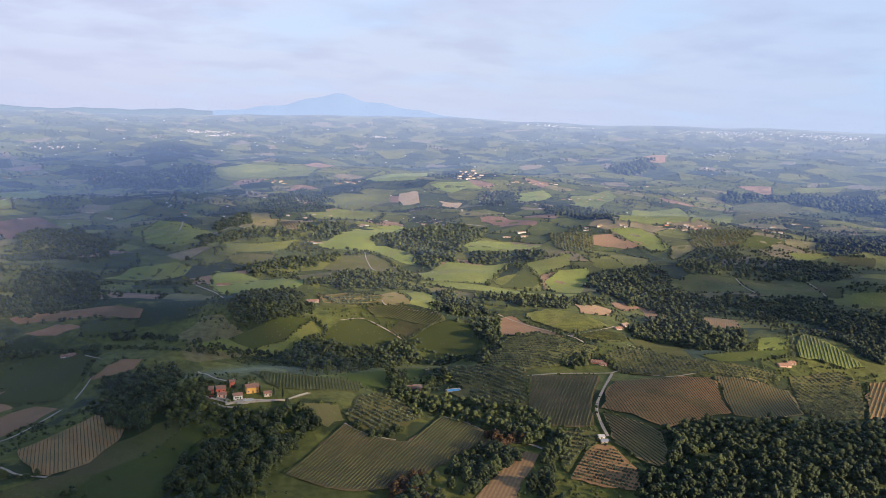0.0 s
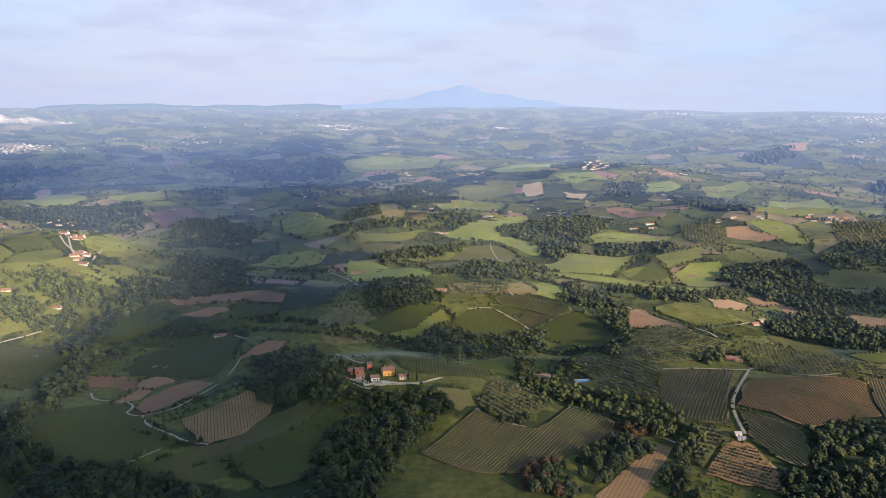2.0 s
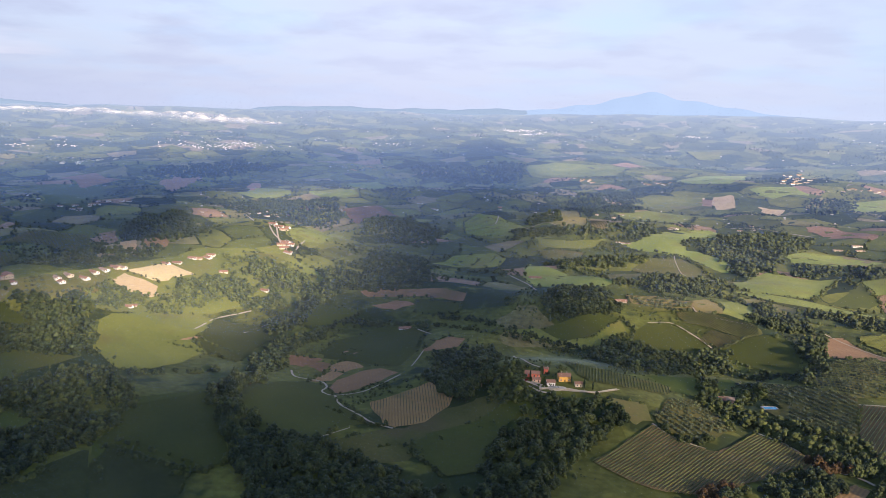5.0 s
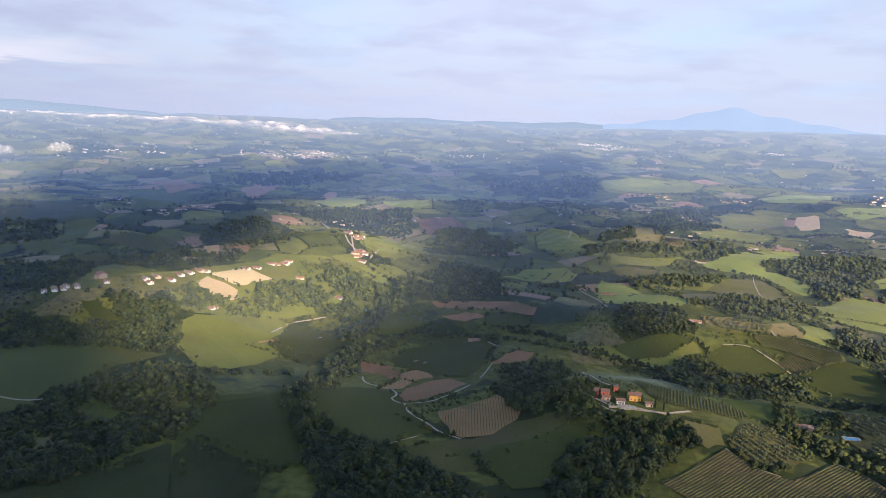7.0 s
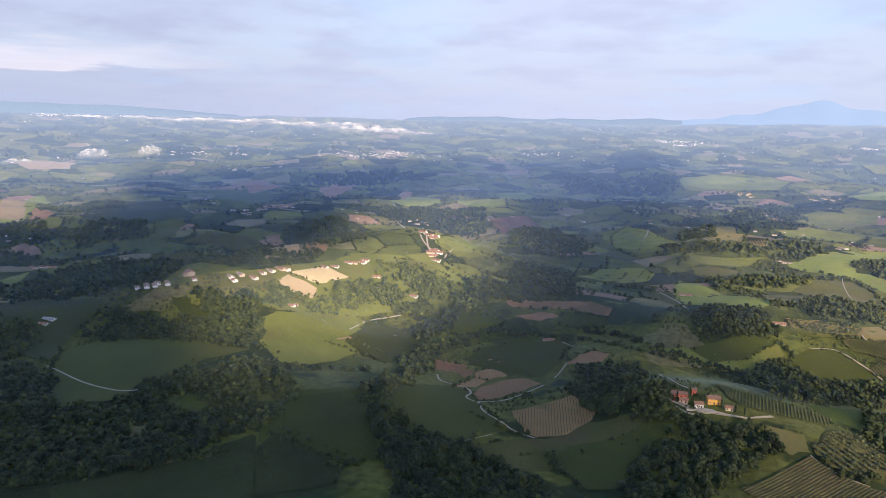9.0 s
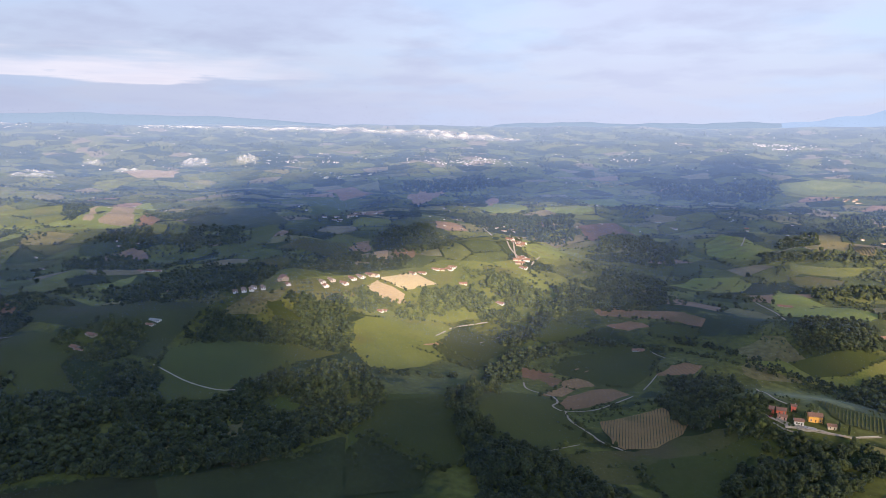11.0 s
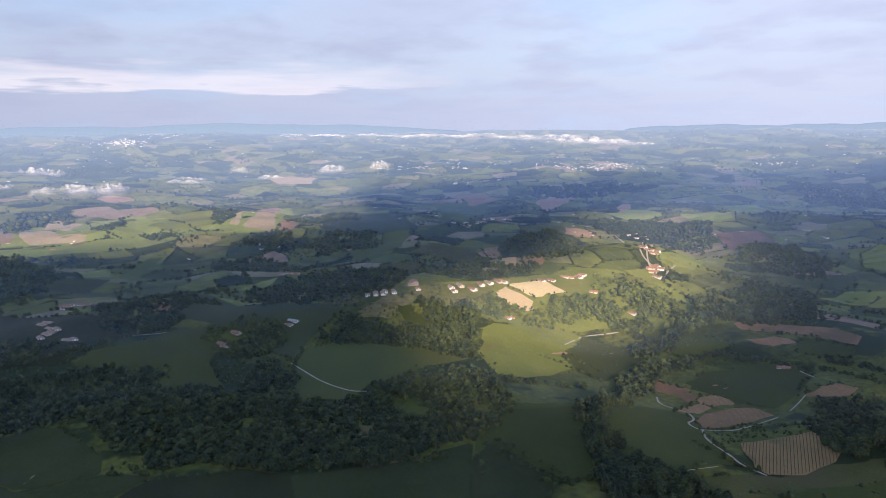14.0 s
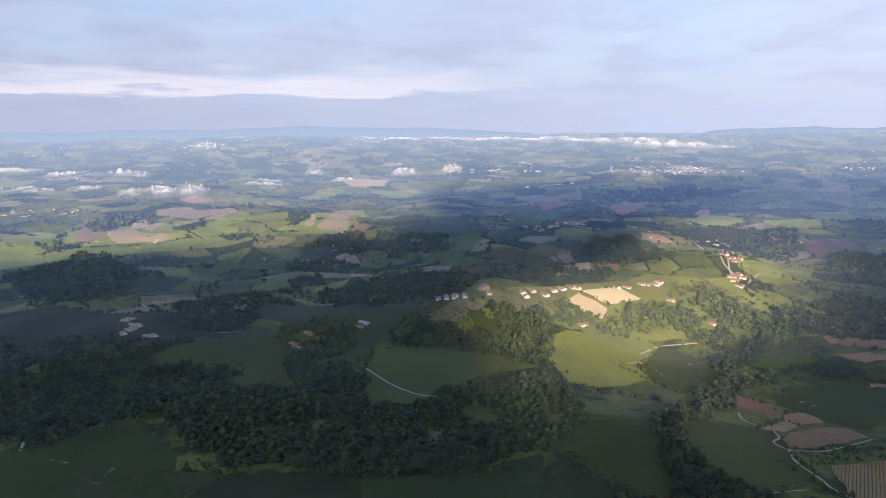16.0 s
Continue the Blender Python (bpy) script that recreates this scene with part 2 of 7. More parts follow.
M = {
    "meadow": land("meadow_grass", (0.130, 0.150, 0.032), (0.205, 0.216, 0.050), 70, 3, (0.180, 0.165, 0.045), 90),
    "bright": land("young_crop_grass", (0.158, 0.182, 0.040), (0.225, 0.242, 0.056), 60, 3, (0.165, 0.152, 0.046), 70),
    "lush": land("dense_green_crop", (0.062, 0.078, 0.016), (0.088, 0.104, 0.022), 80, 3, (0.09, 0.092, 0.024), 150),
    "rough": land("rough_pasture", (0.082, 0.090, 0.024), (0.128, 0.124, 0.040), 40, 2.5, (0.140, 0.108, 0.052), 60),
    "plough": land("ploughed_soil", (0.265, 0.152, 0.074), (0.36, 0.212, 0.104), 50, 3, (0.15, 0.12, 0.055), 70, (3.0, 20, (0.17, 0.11, 0.066)), sheen=0.0),
    "tan": land("dry_stubble", (0.42, 0.32, 0.18), (0.52, 0.41, 0.25), 60, 3, (0.36, 0.30, 0.15), 60, (4.0, 35, (0.40, 0.30, 0.18)), sheen=0.0),
    "clay": land("bare_clay", (0.34, 0.20, 0.11), (0.44, 0.28, 0.155), 50, 3, (0.25, 0.2, 0.1), 60, (4.0, 70, (0.27, 0.18, 0.11)), sheen=0.0),
    # pasture darkened in its base colour to stand for deep shade
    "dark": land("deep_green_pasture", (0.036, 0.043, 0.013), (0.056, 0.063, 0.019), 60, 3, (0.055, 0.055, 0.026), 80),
    # darker copy of the dry stubble, weaker far light put into its colour
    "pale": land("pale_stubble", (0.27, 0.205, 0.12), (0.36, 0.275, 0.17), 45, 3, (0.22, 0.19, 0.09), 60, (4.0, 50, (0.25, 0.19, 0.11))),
    "crop": land("even_pale_crop", (0.072, 0.085, 0.022), (0.092, 0.106, 0.027), 90, 3, (0.095, 0.10, 0.03), 150),
    "dry": land("dry_grass", (0.21, 0.18, 0.06), (0.28, 0.23, 0.09), 50, 3, (0.16, 0.16, 0.05), 60, sheen=0.0),
    "claysoil": land("vineyard_clay", (0.38, 0.225, 0.088), (0.52, 0.31, 0.125), 45, 2, (0.22, 0.18, 0.07), 45),
    "brightsoil": land("vineyard_grass", (0.17, 0.18, 0.045), (0.24, 0.24, 0.06), 35, 2, (0.26, 0.22, 0.09), 45, sheen=0.0),
    "drysoil": land("vineyard_dry_soil", (0.26, 0.146, 0.066), (0.34, 0.192, 0.086), 35, 2, (0.13, 0.11, 0.05), 45, sheen=0.0),
    "vinesoil": land("vineyard_soil", (0.195, 0.148, 0.066), (0.255, 0.188, 0.084), 35, 2, (0.34, 0.215, 0.105), 45),
    "grovesoil": land("grove_grass_and_soil", (0.10, 0.105, 0.03), (0.165, 0.150, 0.05), 25, 2, (0.20, 0.15, 0.065), 40),
    "track": plain("pale_gravel", (0.40, 0.34, 0.26), 0.2, 4.0, 0.95, 0.1),
    "wood": foliage("broadleaf_foliage", (0.026, 0.040, 0.018), (0.080, 0.098, 0.038), 1.2, 0.03),
    "copse": foliage("mixed_hedge_foliage", (0.036, 0.050, 0.018), (0.105, 0.122, 0.040), 1.2, 0.03),
    # farther woods: own copies with more of the bluish haze sheen
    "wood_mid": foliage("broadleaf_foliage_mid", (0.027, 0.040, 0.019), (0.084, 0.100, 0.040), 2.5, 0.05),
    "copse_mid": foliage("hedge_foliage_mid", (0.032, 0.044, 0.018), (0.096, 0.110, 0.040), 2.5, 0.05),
    "lushwood": foliage("lush_green_foliage", (0.060, 0.078, 0.026), (0.150, 0.170, 0.052), 1.6, 0.03),
    "olive": foliage("olive_foliage", (0.062, 0.076, 0.042), (0.150, 0.168, 0.096), 0.8, 0.02),
    "vine": foliage("vine_foliage", (0.050, 0.060, 0.020), (0.115, 0.125, 0.040), 0.9, 0.03),
    "russet": foliage("russet_foliage", (0.05, 0.032, 0.014), (0.12, 0.07, 0.028)),
    "far_wall": plain("far_plaster", (0.51, 0.45, 0.40), 0.3, 60.0),
    "bark": plain("bark", (0.10, 0.075, 0.05), 0.4, 0.5),
    "ochre": plain("ochre_plaster", (0.72, 0.40, 0.09), 0.12, 2.0),
    "red": plain("red_plaster", (0.62, 0.16, 0.10), 0.12, 2.0),
    "white": plain("white_plaster", (0.74, 0.71, 0.66), 0.08, 2.0),
    "cream": plain("cream_plaster", (0.58, 0.48, 0.36), 0.10, 2.0),
    "pink": plain("pink_plaster", (0.66, 0.42, 0.32), 0.10, 2.0),
    "stone": plain("rubble_stone", (0.36, 0.29, 0.22), 0.3, 0.7),
    "tile": plain("terracotta_roof_tiles", (0.31, 0.17, 0.115), 0.35, 0.8),
    "tile_pale": plain("weathered_roof_tiles", (0.34, 0.24, 0.175), 0.35, 0.8),
    "grey_roof": plain("grey_sheet_roof", (0.38, 0.38, 0.38), 0.15, 2.0),
    "shutter": plain("dark_shutter", (0.06, 0.05, 0.04), 0.3, 0.4, 0.5),
    "pale_frame": plain("stone_surround", (0.6, 0.55, 0.46), 0.1, 0.4),
    "water": plain("pool_water", (0.06, 0.30, 0.55), 0.1, 2.0, 0.05, 0.5),
    "metal": plain("painted_metal", (0.22, 0.24, 0.28), 0.2, 1.0, 0.4, 0.5),
}
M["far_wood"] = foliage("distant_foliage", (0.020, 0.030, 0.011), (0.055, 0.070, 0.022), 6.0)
# haze painted as emission onto the far trees and house walls
haze_emission(M["far_wood"].node_tree, M["far_wood"].node_tree.nodes["Principled BSDF"], AIR)
haze_emission(M["far_wall"].node_tree, M["far_wall"].node_tree.nodes["Principled BSDF"], AIR)
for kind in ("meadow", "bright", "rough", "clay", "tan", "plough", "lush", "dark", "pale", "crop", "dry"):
    # middle-distance copies, with blue-tinted sheen put on as haze
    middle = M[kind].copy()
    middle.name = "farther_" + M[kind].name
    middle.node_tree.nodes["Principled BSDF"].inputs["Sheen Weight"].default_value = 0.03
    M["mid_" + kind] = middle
    # distant copies of each field, with haze painted on as emission
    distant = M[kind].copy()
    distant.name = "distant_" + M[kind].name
    haze_emission(distant.node_tree, distant.node_tree.nodes["Principled BSDF"], AIR)
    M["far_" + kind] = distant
make_world()

# ---- the lie of the land ----
HILLS = [  # x, y, height, half-width along x, along y
    (-169, 621, 18, 117, 78), (-897, 598, 34, 143, 117), (-858, 767, 39, 156, 130), (-806, 936, 36, 156, 130), (-793, 1079, 34, 130, 130),
    (-507, 676, -26, 156, 156), (-650, 728, -18, 117, 117), (-312, 546, -10, 143, 104), (-1118, 156, 21, 208, 143), (-962, 377, 16, 156, 117), (195, 832, 10, 260, 91),
    (-260, 897, 12, 156, 91), (-195, 1040, 16, 208, 117), (-26, 806, -18, 156, 78), (325, 494, 21, 208, 117), (-1690, 780, 36, 286, 208), (-2145, 650, 39, 338, 260),
    (-325, 1625, 29, 286, 221), (286, 1820, 26, 312, 208), (624, 1690, 29, 260, 234), (-845, 1950, 29, 325, 260), (-1365, 1170, 31, 234, 208), (130, 2665, 44, 546, 338),
]


def ground(x, y):
    """Height of the land, for numbers or arrays: hills, gentle swells, and a long rise shaped to fit the horizon to the
    camera's view.
    """
    x, y = np.asarray(x, float), np.asarray(y, float)
    r = np.hypot(x, y)
    z = np.zeros_like(r)
    for hx, hy, h, wx, wy in HILLS:
        z = z + h * np.exp(-((x - hx) / wx) ** 2 - ((y - hy) / wy) ** 2)
    far = np.clip((r - 1170) / 1950, 0, 1)
    z = z + (6.5 + 7 * far) * np.sin(x / 126 + 1.3 * np.sin(y / 222)) * np.sin(y / 108 + 0.9 * np.sin(x / 186) + 0.7)
    z = z + (5 + 16 * far) * np.sin(x / 400 + 2.0 + np.sin(y / 550)) * np.sin(y / 340 + 0.4)
    knolls = np.clip((r - 480) / 300, 0, 1) * np.clip((3000 - r) / 800, 0, 1)
    z = z + 7.5 * knolls * np.sin(x / 54 + 1.2 * np.sin(y / 77) + 0.6) * np.sin(y / 61 + 1.2 * np.sin(x / 86))
    s = np.clip((r - 2700) / 2130, 0, 1.2)
    a = np.arctan2(x, y)
    # rise capped by bearing so the horizon sits right from the camera
    s = np.minimum(s, 0.90 + 0.04 * np.clip(a * 2 + 0.8, -1, 1))
    z = z * (1 - 0.55 * np.clip(s, 0, 1)) + 292 * s ** 1.6 + 20 * np.clip(s - 0.75, 0, 1) * 4 * (np.sin(a * 7 + 1) + 0.6 * np.sin(a * 17) + 0.4 * np.sin(a * 41 + 2)) * 0.4
    return z


def inside(px, py, poly):
    """Which of the points lie in the outline."""
    px, py = np.asarray(px, float), np.asarray(py, float)
    hit = np.zeros(px.shape, bool)
    for (x0, y0), (x1, y1) in zip(poly, poly[1:] + poly[:1]):
        if y0 != y1:
            hit ^= ((y0 > py) != (y1 > py)) & (px < (x1 - x0) * (py - y0) / (y1 - y0) + x0)
    return hit


def clip_cell(poly, x0, x1, y0, y1):
    """The part of an outline within a cell of the grid."""
    for axis, limit, sign in ((0, x0, 1), (0, x1, -1), (1, y0, 1), (1, y1, -1)):
        made = []
        for a, b in zip(poly, poly[1:] + poly[:1]):
            da, db = sign * (a[axis] - limit), sign * (b[axis] - limit)
            if da >= 0:
                made.append(a)
            if (da > 0) != (db > 0) and da != db:
                k = da / (da - db)
                made.append((a[0] + (b[0] - a[0]) * k, a[1] + (b[1] - a[1]) * k))
        poly = made
        if len(poly) < 3:
            return []
    return poly


def worn(poly, step, wobble, rng):
    """An outline with softly uneven edges and clipped corners."""
    pts = []
    n = len(poly)
    for i in range(n):
        (x0, y0), (x1, y1) = poly[i], poly[(i + 1) % n]
        length = math.hypot(x1 - x0, y1 - y0)
        k = max(2, int(length / step))
        for j in range(k + 1):
            u = 0.05 + 0.9 * j / k
            w = wobble * (rng.random() - 0.5) * 2
            pts.append((x0 + (x1 - x0) * u - (y1 - y0) / length * w, y0 + (y1 - y0) * u + (x1 - x0) / length * w))
    return pts


def mesh_object(name, verts, faces, mat, parent=None, label="", smooth=False):
    me = bpy.data.meshes.new(name)
    me.from_pydata(verts, [], faces)
    if smooth:
        me.shade_smooth()
    me.materials.append(mat)
    ob = new(name, me)
    if parent:
        ob.parent = parent
    if label:
        ob["label"] = label
    return ob


def part(name, bm, mat, parent, label=""):
    """One bmesh as one mesh object under its thing."""
    me = bpy.data.meshes.new(name)
    bm.to_mesh(me)
    bm.free()
    me.materials.append(mat)
    ob = new(name, me)
    ob.parent = parent
    if label:
        ob["label"] = label
    return ob


def empty(name, x, y, z=None, turn=0.0):
    ob = new(name)
    ob.matrix_basis = pose(x, y, float(ground(x, y)) if z is None else z, 0, 0, turn)
    return ob


def reach(poly):
    cx, cy = sum(p[0] for p in poly) / len(poly), sum(p[1] for p in poly) / len(poly)
    return cx, cy, math.hypot(cx, cy)


LAID = []


def patch(name, poly, mat, label, category="field", lift=None, kind="structure", parent=None, soft=True):
    """A field: a sheet that lies on the land within an outline."""
    rng = random.Random(int(abs(poly[0][0] * 7 + poly[0][1] * 13)) + len(poly))
    cx, cy, r = reach(poly)
    size = max(11.0, r / 55)
    if lift is None:
        LAID.append(name)
        lift = 0.3 + max(0, r - 650) * 0.0011 + len(LAID) * 0.005
    if soft:
        poly = worn(poly, max(14, r / 40), max(1.2, r / 300), rng)
    area = sum(p[0] * q[1] - q[0] * p[1] for p, q in zip(poly, poly[1:] + poly[:1]))
    xs, ys = [p[0] for p in poly], [p[1] for p in poly]
    index, verts, faces = {}, [], []

    def vert(x, y):
        key = (round(x, 2), round(y, 2))
        if key not in index:
            index[key] = len(verts)
            verts.append(key)
        return index[key]
    gx, gy = np.arange(min(xs) // size, max(xs) // size + 1), np.arange(min(ys) // size, max(ys) // size + 1)
    near_edge = set()
    for (x0, y0), (x1, y1) in zip(poly, poly[1:] + poly[:1]):
        k = int(math.hypot(x1 - x0, y1 - y0) / size * 4) + 2
        for j in range(k + 1):
            near_edge.add((int((x0 + (x1 - x0) * j / k) // size), int((y0 + (y1 - y0) * j / k) // size)))
    gxx, gyy = np.meshgrid(gx, gy)
    full = inside((gxx + 0.5) * size, (gyy + 0.5) * size, poly)
    for i, j, ok in zip(gxx.ravel(), gyy.ravel(), full.ravel()):
        x0, y0 = i * size, j * size
        if (int(i), int(j)) in near_edge:
            cell = clip_cell(poly, x0, x0 + size, y0, y0 + size)
            if area < 0:
                cell = cell[::-1]
        elif ok:
            cell = [(x0, y0), (x0 + size, y0), (x0 + size, y0 + size), (x0, y0 + size)]
        else:
            continue
        ids = []
        for p in cell:
            k = vert(*p)
            if k not in ids:
                ids.append(k)
        if len(ids) > 2:
            faces.append(ids)
    a = np.array(verts)
    z = ground(a[:, 0], a[:, 1]) + lift
    ob = mesh_object(name, [(x, y, h) for (x, y), h in zip(verts, z)], faces, mat, parent, smooth=True)
    if parent is None:
        tagged(ob, label, category, kind=kind)
    return ob


def ribbon(name, line, width, mat, label, category="track", lift=0.62, kind="structure"):
    """A track that follows the land along a bent line."""
    pts = []
    for i in range(len(line) - 1):
        p0, p1, p2, p3 = line[max(i - 1, 0)], line[i], line[i + 1], line[min(i + 2, len(line) - 1)]
        k = max(2, int(math.hypot(p2[0] - p1[0], p2[1] - p1[1]) / 5))
        for j in range(k):
            t = j / k
            pts.append(tuple(0.5 * (2 * b + (c - a) * t + (2 * a - 5 * b + 4 * c - d) * t * t + (3 * b - a - 3 * c + d) * t ** 3) for a, b, c, d in zip(p0, p1, p2, p3)))
    pts.append(line[-1])
    r = math.hypot(*pts[0])
    lift = lift + max(0, r - 500) * 0.0013
    verts, faces = [], []
    rng = random.Random(len(pts))
    for i, p in enumerate(pts):
        a, b = pts[max(i - 1, 0)], pts[min(i + 1, len(pts) - 1)]
        dx, dy = b[0] - a[0], b[1] - a[1]
        n = math.hypot(dx, dy) or 1
        w = width / 2 * (0.85 + 0.3 * rng.random())
        for s in (-1, 0, 1):
            x, y = p[0] - dy / n * w * s, p[1] + dx / n * w * s
            verts.append((x, y, float(ground(x, y)) + lift + (0.06 if s == 0 else 0)))
        if i:
            o = 3 * i
            faces += [(o - 3, o - 2, o + 1, o), (o - 2, o - 1, o + 2, o + 1)]
    return tagged(mesh_object(name, verts, faces, mat, smooth=True), label, category, kind=kind)


def blob(detail, rng, rough=0.28, flat=0.8):
    """A lumpy clump of leaves about one metre in radius: points and faces."""
    if detail == 0:      # the smallest tufts, eight-sided and tilted at random
        pts = np.array([(1, 0, 0), (0, 1, 0), (-1, 0, 0), (0, -1, 0), (0, 0, 1), (0, 0, -1)], float)
        faces = np.array([(0, 1, 4), (1, 2, 4), (2, 3, 4), (3, 0, 4), (1, 0, 5), (2, 1, 5), (3, 2, 5), (0, 3, 5)])
        tilt = pose(0, 0, 0, rng.uniform(-50, 50), rng.uniform(-50, 50), rng.uniform(0, 90)).to_3x3()
        pts = pts @ np.array(tilt).T * 1.12
    else:
        bm = bmesh.new()
        bmesh.ops.create_icosphere(bm, subdivisions=detail, radius=1.0)
        bm.verts.ensure_lookup_table()
        pts = np.array([v.co[:] for v in bm.verts])
        faces = np.array([[v.index for v in f.verts] for f in bm.faces])
        bm.free()
    k = 1 + rough * np.array([rng.uniform(-1, 1) for _ in pts])
    pts = pts * k[:, None] * np.array([1, 1, flat])
    return pts, faces


# ---- ground ----
def ring_sheet(name, r0, r1, mat, label, category):
    """A round sheet of land between two distances."""
    rings = [r0]
    while rings[-1] < r1:
        rings.append(min(r1, rings[-1] + (40.0 if rings[-1] < 380 else max(8.0, rings[-1] * 0.015))))
    turns = 720
    rr, aa = np.meshgrid(rings, np.arange(turns) / turns * 2 * np.pi, indexing="ij")
    x, y = rr * np.sin(aa), rr * np.cos(aa)
    z = ground(x, y)
    verts = list(zip(x.ravel().tolist(), y.ravel().tolist(), z.ravel().tolist()))
    faces = []
    for i in range(len(rings) - 1):
        for j in range(turns):
            a, b = i * turns + j, i * turns + (j + 1) % turns
            faces.append((a, b, b + turns, a + turns)[::-1])
    return tagged(mesh_object(name, verts, faces, mat, smooth=True), label, category, kind="structure")


def land_cover(name, glow=0.0):
    """Open land between the fields: rough pasture near by, a patchwork of small fields with hedges farther out."""
    # the sheen here imitates haze over the open land
    m, nt, bsdf = material(name, 0.95, 0.1, 0.07)
    pos = nt.nodes.new("ShaderNodeNewGeometry").outputs["Position"]
    wob = nt.nodes.new("ShaderNodeTexNoise")
    wob.inputs["Scale"].default_value = 0.006
    nt.links.new(pos, wob.inputs["Vector"])
    scaled = nt.nodes.new("ShaderNodeVectorMath")
    scaled.operation = "MULTIPLY_ADD"
    nt.links.new(wob.outputs["Color"], scaled.inputs[0])
    scaled.inputs[1].default_value = (150, 150, 0)
    nt.links.new(pos, scaled.inputs[2])
    cells = nt.nodes.new("ShaderNodeTexVoronoi")
    cells.voronoi_dimensions = "2D"
    cells.inputs["Scale"].default_value = 1 / 85
    nt.links.new(scaled.outputs[0], cells.inputs["Vector"])
    pick = nt.nodes.new("ShaderNodeSeparateColor")
    nt.links.new(cells.outputs["Color"], pick.inputs[0])
    kinds = ramp(nt, pick.outputs[0], [(0.0, (0.060, 0.072, 0.018)), (0.20, (0.15, 0.165, 0.030)), (0.40, (0.085, 0.10, 0.022)), (0.55, (0.22, 0.215, 0.045)), (0.72, (0.12, 0.13, 0.03)), (0.84, (0.31, 0.24, 0.13)), (0.90, (0.18, 0.18, 0.045))])
    kinds.node.color_ramp.interpolation = "CONSTANT"
    near = mix_rgb(nt, ramp(nt, noise_tex(nt, 1 / 55, 6.0), [(0.38, (0, 0, 0)), (0.64, (1, 1, 1))]), (0.078, 0.092, 0.022), (0.152, 0.160, 0.038))
    c = mix_rgb(nt, 0.9 if glow else 0.42, near, kinds)
    g = noise_tex(nt, 1 / 7, 5.0)
    c = mix_rgb(nt, 0.6, c, mix_rgb(nt, ramp(nt, g, [(0.35, (0, 0, 0)), (0.65, (1, 1, 1))]), (0.42, 0.42, 0.42), (1.08, 1.08, 1.08)), "MULTIPLY")
    woods = ramp(nt, noise_tex(nt, 1 / 150, 6.0), [(0.52, (0, 0, 0)), (0.55, (1, 1, 1))])
    c = mix_rgb(nt, math_node(nt, "MULTIPLY", woods, 0.85), c, (0.028, 0.042, 0.016))
    nt.links.new(c, bsdf.inputs["Base Color"])
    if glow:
        haze_emission(nt, bsdf, glow)
        # distance haze put into the base colour: it flattens towards the rim
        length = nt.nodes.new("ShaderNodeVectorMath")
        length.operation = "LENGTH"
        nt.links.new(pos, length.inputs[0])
        haze_fade = ramp(nt, math_node(nt, "DIVIDE", length.outputs["Value"], 5000.0), [(0.55, (0, 0, 0)), (0.92, (1, 1, 1))])
        nt.links.new(mix_rgb(nt, math_node(nt, "MULTIPLY", haze_fade, 0.6), c, (0.045, 0.055, 0.045)), bsdf.inputs["Base Color"])
    bump(nt, bsdf, g, 0.4, 0.6)
    return m


ring_sheet("ground", 2.0, FAR, land_cover("open_land"), "green rolling farmland with pasture, scrub and small fields", "ground")
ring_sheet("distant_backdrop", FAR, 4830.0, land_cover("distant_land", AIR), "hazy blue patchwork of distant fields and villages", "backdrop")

# ---- unseen broken cloud added behind the flight line: laid out to shade the valley, with gaps for the sun ----
SUNLIT = [
    [(-793, 698), (-849, 828), (-1156, 1282), (-1327, 1603), (-1420, 2055), (-1054, 1800), (-997, 1530), (-826, 1352), (-670, 1052), (-620, 902), (-613, 815), (-612, 747), (-625, 624), (-647, 560)],
    [(-857, 613), (-876, 705), (-823, 824), (-1140, 1493), (-1080, 1562), (-843, 1391), (-609, 889), (-581, 751), (-552, 582), (-564, 483), (-618, 491), (-687, 542), (-771, 565)],
    [(-224, 641), (-159, 757), (-102, 621), (-120, 594), (-172, 582), (-201, 591)],
]
SHADED_EAST = [(394, 1273), (569, 1365), (683, 1358), (864, 1398), (522, 820), (485, 916), (500, 1009), (411, 1025), (336, 1047)]
SHADED = [(-1075, 3556), (-835, 2754), (-473, 1500), (-429, 1276), (-246, 907), (-171, 851), (-85, 808), (-42, 754), (-67, 645), (-116, 580), (-90, 535), (-107, 455), (-60, 325), (-390, -195), (-1155, -385), (-1937, 0), (-1714, -45), (-1881, 167), (-1749, 348), (-1560, 740), (-1760, 1130), (-2660, 1625), (-2500, 1925), (-2395, 2315), (-2215, 2220), (-1895, 2925), (-1255, 3486)]
# where some puffs are left out to let some sun through
THIN = [
    [(-598, 226), (-649, 341), (-618, 497), (-522, 543), (-393, 403), (-388, 319), (-475, 203)],
    [(-476, 633), (-423, 711), (-271, 632), (-217, 495), (-210, 401), (-316, 367), (-405, 457)],
    [(-781, 412), (-659, 542), (-496, 456), (-410, 300), (-484, 248)],
]
CLOUD_HEIGHT = 1200.0


def cloud_material(name, dense, wisp=60.0, thin=0.7, white=0.92):
    m = bpy.data.materials.new(name)
    m.use_nodes = True
    nt = m.node_tree
    bsdf = nt.nodes["Principled BSDF"]
    bsdf.inputs["Base Color"].default_value = (white, white, white, 1)
    bsdf.inputs["Roughness"].default_value, bsdf.inputs["Specular IOR Level"].default_value = 1.0, 0.0
    bsdf.inputs["Subsurface Weight"].default_value = 0.0
    wisps = ramp(nt, noise_tex(nt, 1 / wisp, 5.0), [(0.3, (dense * thin,) * 3), (0.6, (dense,) * 3)])
    nt.links.new(wisps, bsdf.inputs["Alpha"])
    return m


